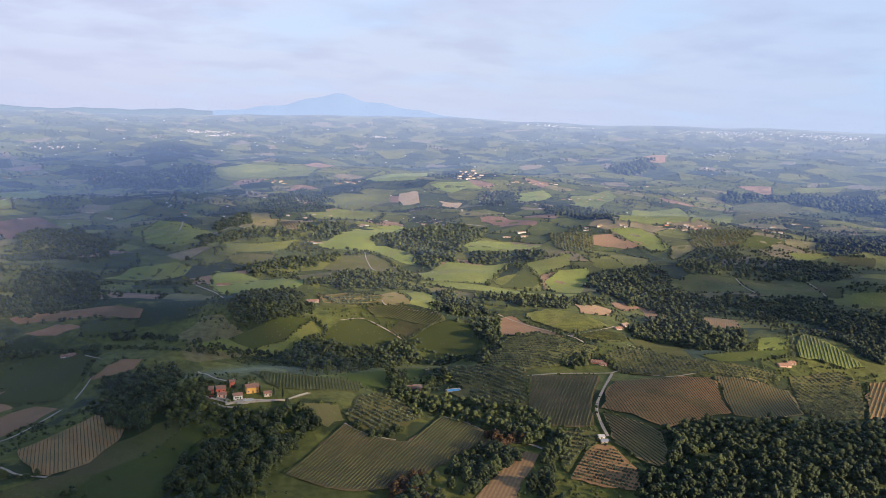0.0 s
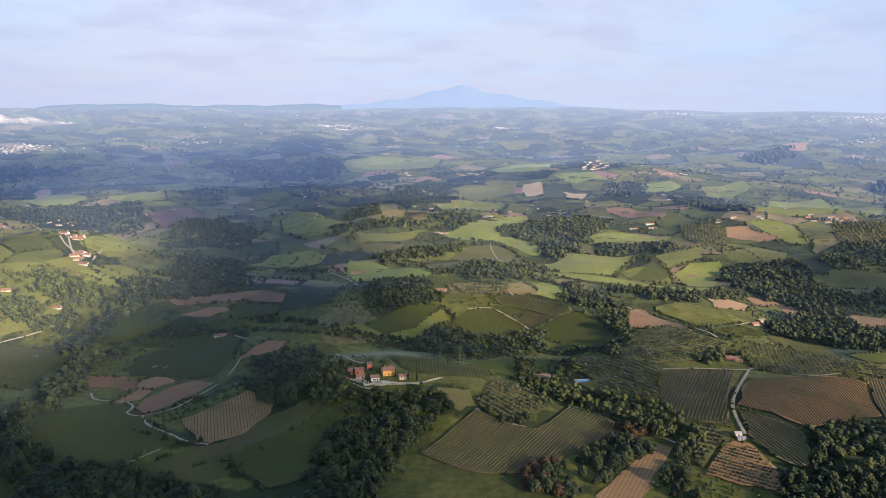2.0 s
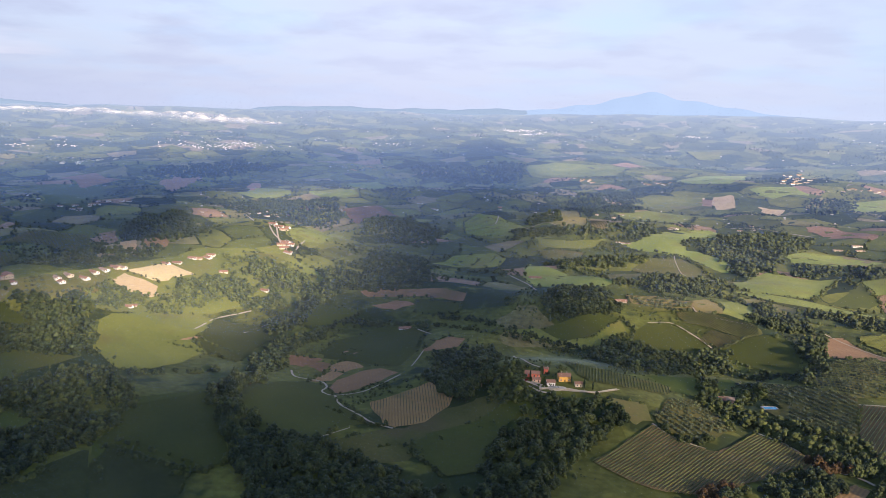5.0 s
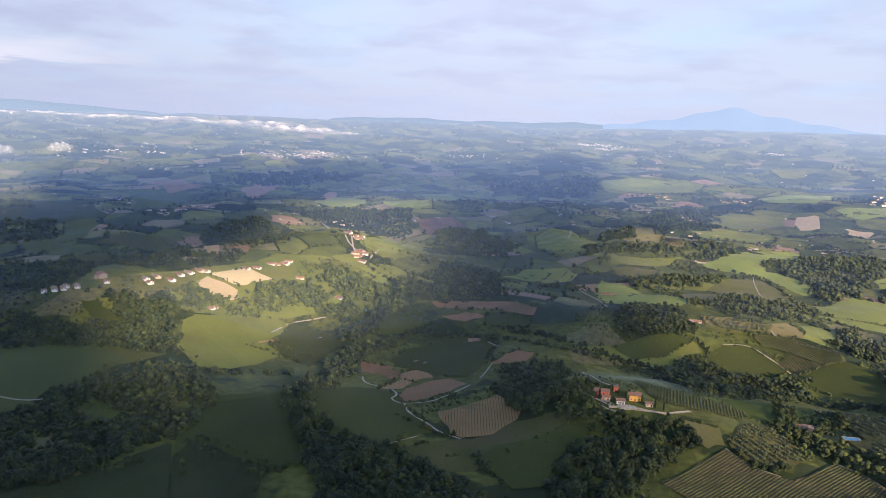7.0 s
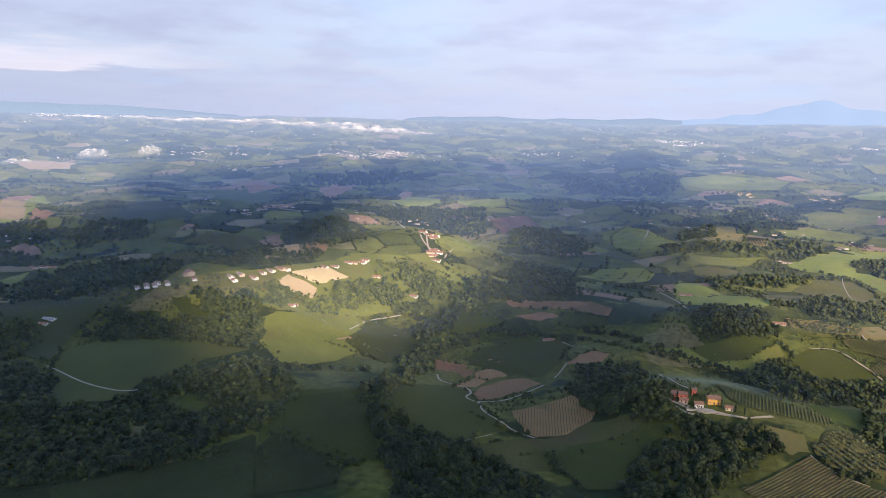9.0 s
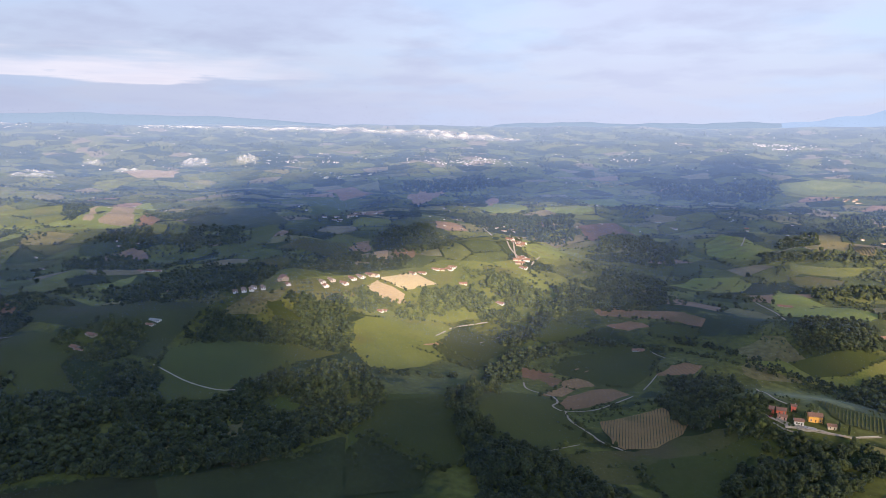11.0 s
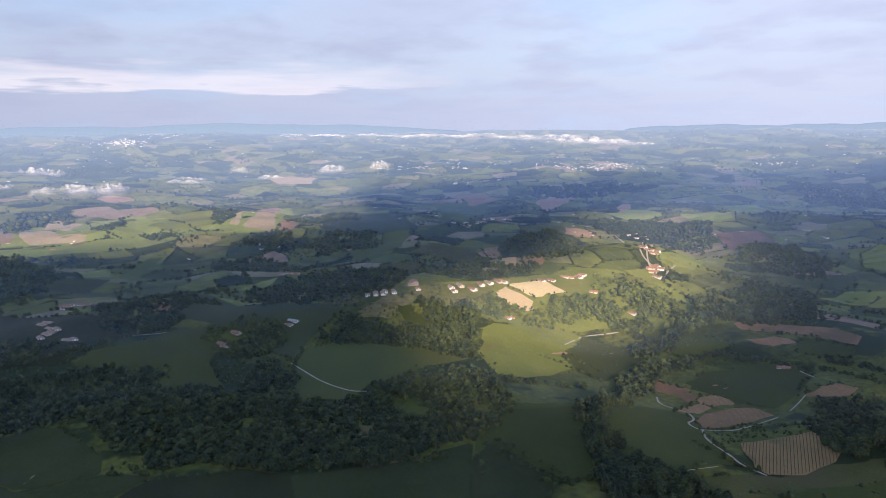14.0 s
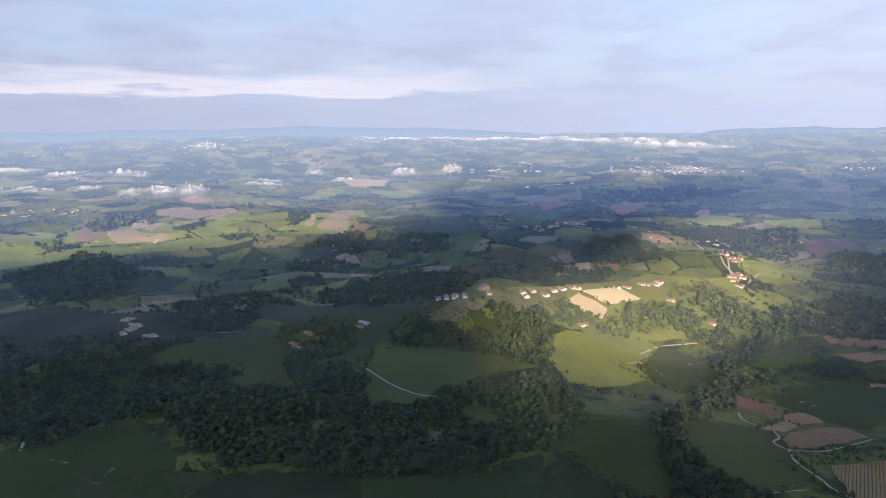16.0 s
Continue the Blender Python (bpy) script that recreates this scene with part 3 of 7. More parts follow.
def cloud_puffs(name, spots, mat, label, detail=2):
    """A cloud out of flattened puffs: rows of x, y, z, radius, flatness."""
    rng = random.Random(len(spots))
    verts, faces = [], []
    forms = [blob(detail, rng, 0.16 if detail < 3 else 0.05, 1.0) for _ in range(5)]
    for i, (x, y, z, r, flat) in enumerate(spots):
        p, f = forms[i % 5]
        o = len(verts)
        verts += [(x + a * r, y + b * r, z + c * r * flat) for a, b, c in p.tolist()]
        faces += [tuple(k + o for k in q) for q in f.tolist()]
    return tagged(mesh_object(name, verts, faces, mat, smooth=True), label, "cloud", kind="stuff")


CLOUD_BODY = cloud_material("cloud_body", 0.95)


def cloud_deck(outline, gaps=0.0):
    rng = np.random.default_rng(4)
    xs, ys = [p[0] for p in outline], [p[1] for p in outline]
    step = 56.0
    gx, gy = np.meshgrid(np.arange(min(xs), max(xs), step), np.arange(min(ys), max(ys), step))
    gx, gy = gx + rng.uniform(-0.5, 0.5, gx.shape) * step, gy + rng.uniform(-0.5, 0.5, gy.shape) * step
    ok = inside(gx, gy, outline)
    for gap, wide in zip(SUNLIT, (1.0, 1.0, 0.8)):
        for a in range(8):
            edge = rng.uniform(40, 85, gx.shape) * wide
            ok &= ~inside(gx + edge * math.cos(a * 0.785), gy + edge * math.sin(a * 0.785), gap)
    ok &= rng.random(gx.shape) >= gaps
    for part_lit in THIN:
        ok &= ~(inside(gx, gy, part_lit) & (rng.random(gx.shape) < 0.36))
    # each puff is slid towards the sun from the ground it should shade
    spots = []
    for x, y in zip(gx[ok], gy[ok]):
        z = float(ground(x, y))
        slide = SUN_FROM * ((CLOUD_HEIGHT - z) / SUN_FROM.z)
        spots.append((x + slide.x, y + slide.y, z + slide.z + rng.uniform(-15, 15), rng.uniform(46, 72), 0.35))
    cloud_puffs("cloud_deck", spots, CLOUD_BODY, "broken grey-white cloud added out of view to shade the valley", 1)


cloud_deck(SHADED)
cloud_deck(SHADED_EAST, 0.35)
# two more unseen layers, added only to dim the near ground
cloud_deck([(-146, 473), (-118, 588), (-44, 782), (137, 748), (319, 753), (522, 820), (307, 463)], 0.88)
cloud_deck([(-300, -60), (-1000, -120), (-1120, 200), (-1050, 330), (-700, 400), (-470, 420), (-340, 260)])


# ---- low mist and the far mountain ----
def mist_bank(x, y, half, high):
    """A bank of low white mist across the view: one billowing sheet that thins out towards its edges."""
    rng = np.random.default_rng(int(abs(x) + abs(y)))
    r = math.hypot(x, y)
    u, v = np.meshgrid(np.linspace(-1, 1, 49), np.linspace(-1, 1, 15), indexing="ij")
    swell = np.zeros_like(u)
    for k in range(26):
        a, b, w = rng.uniform(-0.95, 0.95), rng.uniform(-0.7, 0.7), rng.choice((0.05, 0.08, 0.12, 0.2, 0.3))
        swell = np.maximum(swell, rng.uniform(0.35, 1.0) * np.exp(-((u - a) / w) ** 2 - ((v - b) / (w * 3.0)) ** 2))
    body = (1 - u * u) * (1 - v * v)
    height = high * (0.10 + 0.62 * swell) * np.sqrt(body)
    thick = np.clip(body * 1.6, 0, 1) * (0.12 + 0.88 * swell)
    deep = high * 1.6
    px = x - y / r * u * half + x / r * v * deep
    py = y + x / r * u * half + y / r * v * deep
    pz = ground(px, py) + 1.5 + height
    n = u.shape[1]
    faces = [(a * n + b, (a + 1) * n + b, (a + 1) * n + b + 1, a * n + b + 1) for a in range(u.shape[0] - 1) for b in range(n - 1)]
    ob = mesh_object("mist_bank", list(zip(px.ravel().tolist(), py.ravel().tolist(), pz.ravel().tolist())), faces, M_MIST, smooth=True)
    ob.data.attributes.new("thick", "FLOAT", "POINT").data.foreach_set("value", thick.ravel().astype(np.float32))
    return tagged(ob, "white bank of low morning mist over the plain", "mist", kind="stuff")


def mist_material():
    m, nt, bsdf = material("low_mist", 1.0, 0.0)
    bsdf.inputs["Base Color"].default_value = (0.86, 0.85, 0.86, 1)
    thick = nt.nodes.new("ShaderNodeAttribute")
    thick.attribute_name = "thick"
    wisps = ramp(nt, noise_tex(nt, 1 / 45, 7.0, rough=0.65), [(0.32, (0.25, 0.25, 0.25)), (0.60, (1, 1, 1))])
    nt.links.new(math_node(nt, "MULTIPLY", math_node(nt, "MULTIPLY", thick.outputs["Fac"], wisps), 0.62), bsdf.inputs["Alpha"])
    return m


M_MIST = mist_material()
mist_bank(-3745, 2480, 172, 17)
mist_bank(-3570, 2685, 205, 20)
mist_bank(-3385, 2880, 204, 23)
mist_bank(-3170, 3035, 201, 26)
mist_bank(-2975, 3155, 199, 39)
mist_bank(-2755, 3180, 193, 51)
mist_bank(-2615, 3290, 193, 38)
mist_bank(-2510, 3385, 96, 19)
mist_bank(-3925, 2150, 205, 17)
mist_bank(-3805, 165, 145, 29)
mist_bank(-3660, 350, 84, 39)
mist_bank(-3560, 575, 69, 44)
mist_bank(-3525, 640, 54, 38)
mist_bank(-3035, 560, 106, 42)
mist_bank(-2925, 670, 114, 59)
mist_bank(-2955, 730, 69, 51)
mist_bank(-3370, 155, 77, 20)
mist_bank(-3275, 225, 62, 25)
mist_bank(-3265, 405, 50, 25)
mist_bank(-3110, 1070, 100, 20)
mist_bank(-3350, 1415, 50, 27)
mist_bank(-3090, 1440, 65, 26)
mist_bank(-3115, 1770, 76, 43)
mist_bank(-2990, 1965, 54, 38)
mist_bank(-2900, 2350, 34, 22)
mist_bank(-3200, 1130, 65, 20)


def haze_veil(r, dense):
    """A thin leaning sheet, curved round the camera to stand in for haze, thinning out upwards."""
    rng = np.random.default_rng(int(r))
    turn, up = np.meshgrid(np.linspace(radians(-80), radians(140), 111), np.linspace(0, 1, 9), indexing="ij")
    bend = 1 + 0.035 * np.sin(turn * 5 + rng.random() * 6) + 0.02 * np.sin(turn * 13 + rng.random() * 6)
    out = r * bend + up * 260
    px, py = -out * np.sin(turn), out * np.cos(turn)
    low = np.maximum(ground(px, py) - 4, -30)
    pz = low + (330 - low) * up
    # density varies with bearing to suit the camera's view
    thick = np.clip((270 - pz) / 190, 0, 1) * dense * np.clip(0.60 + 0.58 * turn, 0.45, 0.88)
    n = turn.shape[1]
    faces = [(a * n + b, (a + 1) * n + b, (a + 1) * n + b + 1, a * n + b + 1) for a in range(turn.shape[0] - 1) for b in range(n - 1)]
    ob = mesh_object("haze_veil", list(zip(px.ravel().tolist(), py.ravel().tolist(), pz.ravel().tolist())), faces, M_HAZE, smooth=True)
    ob.data.attributes.new("thick", "FLOAT", "POINT").data.foreach_set("value", thick.ravel().astype(np.float32))
    return tagged(ob, "thin bluish sheet standing in for haze over the valley", "haze", kind="stuff")


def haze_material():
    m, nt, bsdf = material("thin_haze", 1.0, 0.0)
    # the blue of the haze is put into the base colour
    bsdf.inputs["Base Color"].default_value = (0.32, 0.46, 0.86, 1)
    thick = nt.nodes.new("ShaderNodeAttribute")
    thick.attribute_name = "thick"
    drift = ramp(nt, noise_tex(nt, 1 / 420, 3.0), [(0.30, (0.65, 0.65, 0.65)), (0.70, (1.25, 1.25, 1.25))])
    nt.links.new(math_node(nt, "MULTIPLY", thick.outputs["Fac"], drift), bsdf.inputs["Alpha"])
    return m


M_HAZE = haze_material()
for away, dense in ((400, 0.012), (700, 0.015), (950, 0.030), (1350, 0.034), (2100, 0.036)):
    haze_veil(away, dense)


def mountain():
    """A long blue mountain on the horizon with one broad summit."""
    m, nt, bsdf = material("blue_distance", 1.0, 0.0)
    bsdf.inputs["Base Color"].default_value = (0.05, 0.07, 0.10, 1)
    # the blue haze over the mountain is painted as emission
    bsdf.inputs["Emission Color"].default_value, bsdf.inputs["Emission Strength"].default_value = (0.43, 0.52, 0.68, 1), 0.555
    verts, faces = [], []
    n, rows = 60, 6
    for i in range(n + 1):
        u = -1 + 2 * i / n
        az = radians(8.3 - u * 11)
        el = 0.46 * math.exp(-(u / 0.17) ** 2) + 1.02 * math.exp(-((u - 0.10) / 0.66) ** 2) + 0.09 * math.sin(u * 23) * (1 - u * u) - 0.35 * abs(u)
        for j in range(rows + 1):
            v = j / rows
            r = 4700 + 80 * v
            z = 262 + (18 + 4740 * math.tan(radians(max(el, -0.3)))) * v ** 0.7
            verts.append((-r * math.sin(az), r * math.cos(az), z - (1 - v) * 40))
    for i in range(n):
        for j in range(rows):
            a = i * (rows + 1) + j
            faces.append((a, a + rows + 1, a + rows + 2, a + 1))
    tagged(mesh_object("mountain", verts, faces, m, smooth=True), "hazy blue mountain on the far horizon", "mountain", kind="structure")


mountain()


def distant_range(az0, az1, high):
    """A low, even range of blue hills along the horizon between two bearings, in degrees to the west of north."""
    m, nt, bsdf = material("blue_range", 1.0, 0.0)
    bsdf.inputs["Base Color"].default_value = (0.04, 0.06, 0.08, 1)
    # emission stands in for the haze in front of these hills
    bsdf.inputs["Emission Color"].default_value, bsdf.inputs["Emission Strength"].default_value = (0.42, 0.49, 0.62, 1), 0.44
    verts, faces, n = [], [], 80
    for i in range(n + 1):
        u = i / n
        az, swell = radians(az0 + (az1 - az0) * u), math.sin(math.pi * u) ** 0.5
        top = high * swell * (0.75 + 0.18 * math.sin(u * 9 + 1) + 0.08 * math.sin(u * 31) + 0.04 * math.sin(u * 77))
        for v, z in ((0.0, 150.0), (0.5, 225.0 + top * 0.6), (1.0, 232.0 + top)):
            r = 4700 + 80 * v
            verts.append((-r * math.sin(az), r * math.cos(az), z))
    for i in range(n):
        for j in range(2):
            a = 3 * i + j
            faces.append((a, a + 3, a + 4, a + 1))
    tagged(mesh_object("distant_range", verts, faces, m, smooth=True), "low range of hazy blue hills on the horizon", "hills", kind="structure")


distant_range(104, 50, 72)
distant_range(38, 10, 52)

# ---- fields ----
FIELD_LABELS = {
    "meadow": ("green_meadow", "green grass meadow between hedges and woods", "meadow"),
    "bright": ("young_crop_field", "bright yellow-green field of young crop", "field"),
    "lush": ("green_crop_field", "dark green crop field in the valley", "field"),
    "pale": ("faded_stubble_field", "tan stubble field on a slope, dimmed in its colour", "field"),
    "dark": ("deep_green_pasture", "pasture below the woods with shade put into its deep green", "pasture"),
    "crop": ("pale_crop_field", "smooth pale green crop field beside dirt tracks", "field"),
    "rough": ("rough_pasture", "olive-green rough pasture with dry patches", "pasture"),
    "plough": ("ploughed_field", "brown ploughed field with bare soil", "field"),
    "tan": ("stubble_field", "pale tan bare field with drill lines", "field"),
    "clay": ("bare_clay_field", "reddish bare clay field without crop", "field"),
    "dry": ("dry_grass_field", "yellow-brown dry grass field", "field"),
}


FIELDS = []


def field(kind, outline, label=None):
    name, text, category = FIELD_LABELS[kind]
    FIELDS.append(outline)
    r = reach(outline)[2]
    return patch(name, outline, M[("far_" if r > FAR else "mid_" if r > 1000 else "") + kind], label or text, category)


field("bright", [(-1789, -1), (-2139, 10), (-2244, 117), (-2269, 210), (-2340, 296), (-2249, 467), (-2067, 609), (-1923, 760), (-2193, 1066), (-2099, 1037), (-1629, 744), (-1690, 663), (-1737, 504), (-1749, 348), (-1818, 218), (-1858, 82)])
field("meadow", [(-808, 690), (-794, 856), (-719, 964), (-580, 923), (-585, 815), (-656, 757), (-686, 679), (-717, 607), (-798, 577), (-844, 573)])
field("lush", [(-98, 714), (-19, 801), (-7, 791), (-38, 686), (-70, 673)])
field("lush", [(-137, 857), (-125, 915), (-99, 936), (-52, 900), (-40, 885), (-57, 867), (-82, 848), (-109, 848)])
field("lush", [(-39, 882), (-9, 908), (20, 927), (41, 914), (54, 862), (48, 814), (19, 829), (-8, 853)])
field("dry", [(-81, 1011), (-61, 1039), (-44, 1024), (-37, 982), (-57, 975), (-71, 982)])
field("bright", [(-44, 1052), (-12, 1088), (0, 1057), (2, 965), (-35, 979)])
field("rough", [(-165, 1002), (-108, 1020), (-83, 1011), (-73, 980), (-132, 965), (-159, 969)])
field("meadow", [(-224, 824), (-197, 879), (-182, 894), (-151, 894), (-146, 868), (-159, 842), (-166, 813), (-191, 795), (-234, 790), (-279, 792), (-253, 812)])
field("bright", [(-358, 1140), (-381, 1247), (-341, 1192), (-293, 1149), (-214, 1067), (-192, 1060), (-197, 1027), (-233, 1006), (-280, 1007), (-309, 1024), (-338, 1077)])
field("rough", [(-387, 1319), (-361, 1340), (-304, 1360), (-299, 1272), (-321, 1263), (-369, 1292)])
field("bright", [(-421, 1418), (-377, 1438), (-291, 1508), (-301, 1449), (-319, 1380), (-354, 1351), (-394, 1341)])
field("dry", [(-442, 1617), (-428, 1676), (-370, 1696), (-348, 1567), (-379, 1544), (-412, 1556)])
field("bright", [(-260, 1475), (-229, 1504), (-215, 1583), (-188, 1657), (-107, 1765), (-77, 1742), (-80, 1619), (-129, 1571), (-143, 1503), (-127, 1462), (-87, 1446), (-52, 1412), (-38, 1381), (-43, 1344), (-58, 1337), (-82, 1373), (-118, 1416), (-135, 1425), (-174, 1427), (-209, 1438)])
field("rough", [(-198, 1232), (-182, 1323), (-151, 1418), (-128, 1410), (-91, 1354), (-63, 1278), (-69, 1169), (-113, 1148), (-162, 1178)])
field("bright", [(-34, 1202), (-6, 1304), (25, 1359), (56, 1339), (99, 1345), (127, 1366), (98, 1203), (76, 1138), (22, 1134), (-27, 1153)])
field("bright", [(50, 1494), (91, 1602), (153, 1606), (222, 1553), (138, 1442), (60, 1452)])
field("clay", [(104, 1877), (149, 1882), (232, 1747), (219, 1705), (142, 1776), (111, 1831)])
field("lush", [(98, 1135), (143, 1271), (161, 1343), (175, 1208), (151, 1161)])
field("meadow", [(163, 1347), (222, 1366), (252, 1390), (239, 1313), (215, 1282), (169, 1237), (164, 1256)])
field("bright", [(178, 1212), (216, 1279), (269, 1304), (261, 1258), (227, 1128), (185, 1143)])
field("meadow", [(-31, 1138), (75, 1129), (224, 1119), (209, 1080), (106, 1077), (21, 1098)])
field("clay", [(339, 1600), (375, 1605), (401, 1555), (429, 1532), (404, 1513), (366, 1525), (329, 1542)])
field("meadow", [(284, 1325), (319, 1398), (373, 1492), (402, 1379), (370, 1299), (299, 1302)])
field("bright", [(378, 1628), (446, 1639), (469, 1570), (464, 1477), (432, 1488), (406, 1562)])
field("rough", [(409, 1213), (436, 1254), (511, 1244), (499, 1121), (431, 1154), (397, 1176)])
field("rough", [(519, 1247), (619, 1223), (624, 1220), (603, 1120), (537, 1088), (499, 1110)])
field("rough", [(628, 1216), (641, 1140), (624, 1107), (605, 1110)])
field("meadow", [(645, 1124), (722, 1125), (687, 1066), (625, 1078)])
field("bright", [(711, 1463), (773, 1471), (774, 1447), (690, 1396)])
field("rough", [(780, 1460), (857, 1425), (823, 1360), (791, 1398)])
field("lush", [(618, 1516), (683, 1563), (724, 1532), (672, 1483), (643, 1495)])
field("meadow", [(415, 1748), (585, 2221), (754, 2328), (760, 2264), (583, 1709), (484, 1673), (415, 1678)])
field("bright", [(765, 2264), (893, 2263), (827, 2072), (578, 1675)])
field("rough", [(1039, 2611), (1281, 2702), (1061, 2208), (837, 2077)])
field("clay", [(194, 1022), (227, 1046), (256, 1023), (236, 976), (198, 973)])
field("clay", [(261, 1083), (315, 1109), (301, 1069), (268, 1041)])
field("plough", [(307, 1085), (336, 1046), (322, 975), (292, 981)])
field("plough", [(372, 1010), (410, 983), (394, 927), (360, 931)])
field("clay", [(84, 961), (102, 972), (134, 906), (153, 845), (126, 843), (101, 866), (77, 863)])
field("rough", [(233, 866), (278, 901), (290, 831), (286, 782), (261, 800), (237, 830)])
field("lush", [(298, 795), (365, 820), (396, 878), (442, 886), (406, 816), (350, 783), (307, 770)])
field("bright", [(397, 878), (436, 884), (415, 839), (371, 824)])
field("meadow", [(-950, 3096), (-835, 3201), (-550, 3256), (-530, 2996), (-650, 2820), (-875, 2931)])
field("bright", [(-315, 2939), (-150, 3205), (-30, 3301), (-80, 2512), (-234, 2562)])
field("tan", [(-135, 2338), (-80, 2369), (-65, 2201), (-115, 2192)])
field("tan", [(0, 2235), (60, 2225), (55, 2085), (10, 2189)])
field("meadow", [(-374, 2222), (-326, 2344), (-160, 2330), (-155, 2240), (-254, 2060), (-321, 1954)])
field("bright", [(-335, 1809), (-268, 1953), (-128, 2080), (-188, 1745), (-293, 1740)])
field("bright", [(-681, 1606), (-602, 1631), (-501, 1585), (-469, 1417), (-517, 1394), (-612, 1471)])
field("lush", [(-560, 1162), (-520, 1243), (-445, 1278), (-430, 1219), (-491, 1171), (-519, 1092)])
field("bright", [(232, 2400), (338, 2459), (359, 2390), (253, 2202)])
field("meadow", [(423, 2404), (586, 2548), (579, 2425), (485, 2232), (418, 2241)])
field("bright", [(1400, 2940), (1660, 3011), (1545, 2875), (1385, 2871)])
field("meadow", [(540, 3490), (735, 3461), (730, 3321), (540, 3221)])
field("meadow", [(-355, 3816), (-180, 3811), (-175, 3681), (-280, 3631)])
field("clay", [(980, 3596), (1105, 3651), (1045, 3440), (975, 3465)])
field("bright", [(-40, 2422), (95, 2511), (130, 2403), (35, 2320)])
field("plough", [(30, 479), (44, 504), (61, 534), (73, 547), (82, 542), (77, 520), (66, 500), (53, 463), (22, 465)])
field("crop", [(-419, 474), (-437, 519), (-435, 553), (-407, 575), (-385, 562), (-353, 527), (-308, 494), (-295, 480), (-308, 457), (-313, 430), (-335, 432), (-373, 443)])
field("plough", [(-488, 645), (-448, 655), (-445, 644), (-449, 621), (-466, 613)])
field("plough", [(-449, 627), (-445, 644), (-425, 643), (-426, 615)])
field("plough", [(-428, 644), (-418, 662), (-390, 647), (-402, 625), (-421, 625)])
field("plough", [(-414, 574), (-418, 614), (-417, 630), (-399, 620), (-398, 589)])
field("clay", [(-443, 685), (-438, 702), (-418, 691), (-425, 672)])
field("plough", [(-386, 568), (-393, 595), (-386, 632), (-372, 646), (-343, 637), (-347, 611), (-354, 577), (-364, 549)])
field("lush", [(-455, 752), (-441, 786), (-403, 794), (-372, 778), (-354, 708), (-351, 659), (-389, 653), (-445, 658), (-464, 672), (-472, 724)])
field("plough", [(-344, 703), (-344, 734), (-332, 755), (-313, 751), (-312, 725)])
field("plough", [(-519, 864), (-506, 907), (-398, 910), (-371, 900), (-362, 873), (-402, 879), (-445, 878), (-496, 853)])
field("plough", [(-481, 828), (-454, 860), (-427, 855), (-447, 829)])
field("lush", [(-430, 870), (-364, 868), (-357, 841), (-413, 830)])
field("bright", [(-535, 1154), (-524, 1236), (-467, 1293), (-435, 1267), (-428, 1216), (-489, 1176)])
field("meadow", [(-633, 1551), (-641, 1657), (-583, 1650), (-483, 1567), (-498, 1414), (-578, 1426)])
field("plough", [(-968, 1569), (-927, 1693), (-828, 1612), (-845, 1427)])
field("clay", [(-1782, 1792), (-1946, 2036), (-1890, 2135), (-1701, 1850), (-1494, 1541)])
field("clay", [(-1541, 1933), (-1687, 2173), (-1521, 1976), (-1365, 1725)])
field("lush", [(-474, 362), (-450, 361), (-365, 356), (-377, 339), (-408, 314), (-445, 337)])
field("lush", [(-515, 424), (-474, 501), (-381, 392), (-371, 364), (-443, 374), (-479, 388)])
field("rough", [(-305, 427), (-281, 468), (-263, 482), (-247, 535), (-228, 561), (-196, 588), (-180, 576), (-196, 532), (-208, 512), (-227, 483), (-234, 431), (-254, 419), (-278, 425)])
field("rough", [(-270, 437), (-243, 464), (-236, 440), (-249, 427)])
field("rough", [(-116, 605), (-85, 609), (-74, 584), (-88, 570), (-107, 586)])
field("lush", [(-240, 819), (-189, 889), (-153, 904), (-177, 838), (-209, 804)])
field("clay", [(-1179, 982), (-1169, 1040), (-1096, 984), (-1114, 955)])
field("clay", [(-1074, 939), (-1051, 959), (-840, 773), (-868, 766)])
field("plough", [(-1084, 1020), (-853, 848), (-828, 815), (-851, 796)])
field("lush", [(-1873, 1057), (-1855, 1234), (-1438, 1023), (-1440, 895), (-1543, 875)])
field("lush", [(-1908, 1457), (-1911, 1681), (-1679, 1489), (-1383, 1118), (-1502, 1150)])
field("plough", [(-2257, 1807), (-2195, 1910), (-1885, 1730), (-1802, 1514)])
field("bright", [(-1189, 1766), (-1057, 1791), (-1036, 1696), (-1137, 1711)])
field("lush", [(-695, 1310), (-570, 1260), (-558, 1206), (-632, 1211)])
field("meadow", [(-754, 1025), (-876, 1381), (-710, 1193), (-670, 1007), (-705, 974)])
field("meadow", [(-740, 1032), (-908, 1394), (-810, 1355), (-705, 1128), (-682, 987), (-706, 988)])
field("bright", [(-729, 915), (-688, 937), (-626, 927), (-563, 893), (-591, 888), (-662, 900), (-711, 906)])
field("lush", [(-620, 784), (-549, 808), (-483, 806), (-490, 773), (-528, 749), (-565, 762)])
field("bright", [(-1194, 1746), (-1070, 1795), (-1031, 1758), (-1070, 1671)])
field("meadow", [(-1345, 1621), (-1464, 1980), (-1209, 1709), (-1263, 1618)])
field("tan", [(-786, 699), (-782, 739), (-774, 765), (-734, 775), (-743, 744), (-746, 718), (-765, 710)])
field("tan", [(-781, 672), (-780, 695), (-740, 712), (-728, 695), (-735, 680), (-771, 664)])
field("bright", [(-696, 554), (-709, 599), (-700, 651), (-678, 715), (-656, 719), (-613, 631), (-578, 612), (-564, 516), (-579, 487), (-625, 509), (-672, 529)])
field("crop", [(-657, 721), (-598, 741), (-566, 755), (-515, 594), (-570, 608), (-612, 635)])
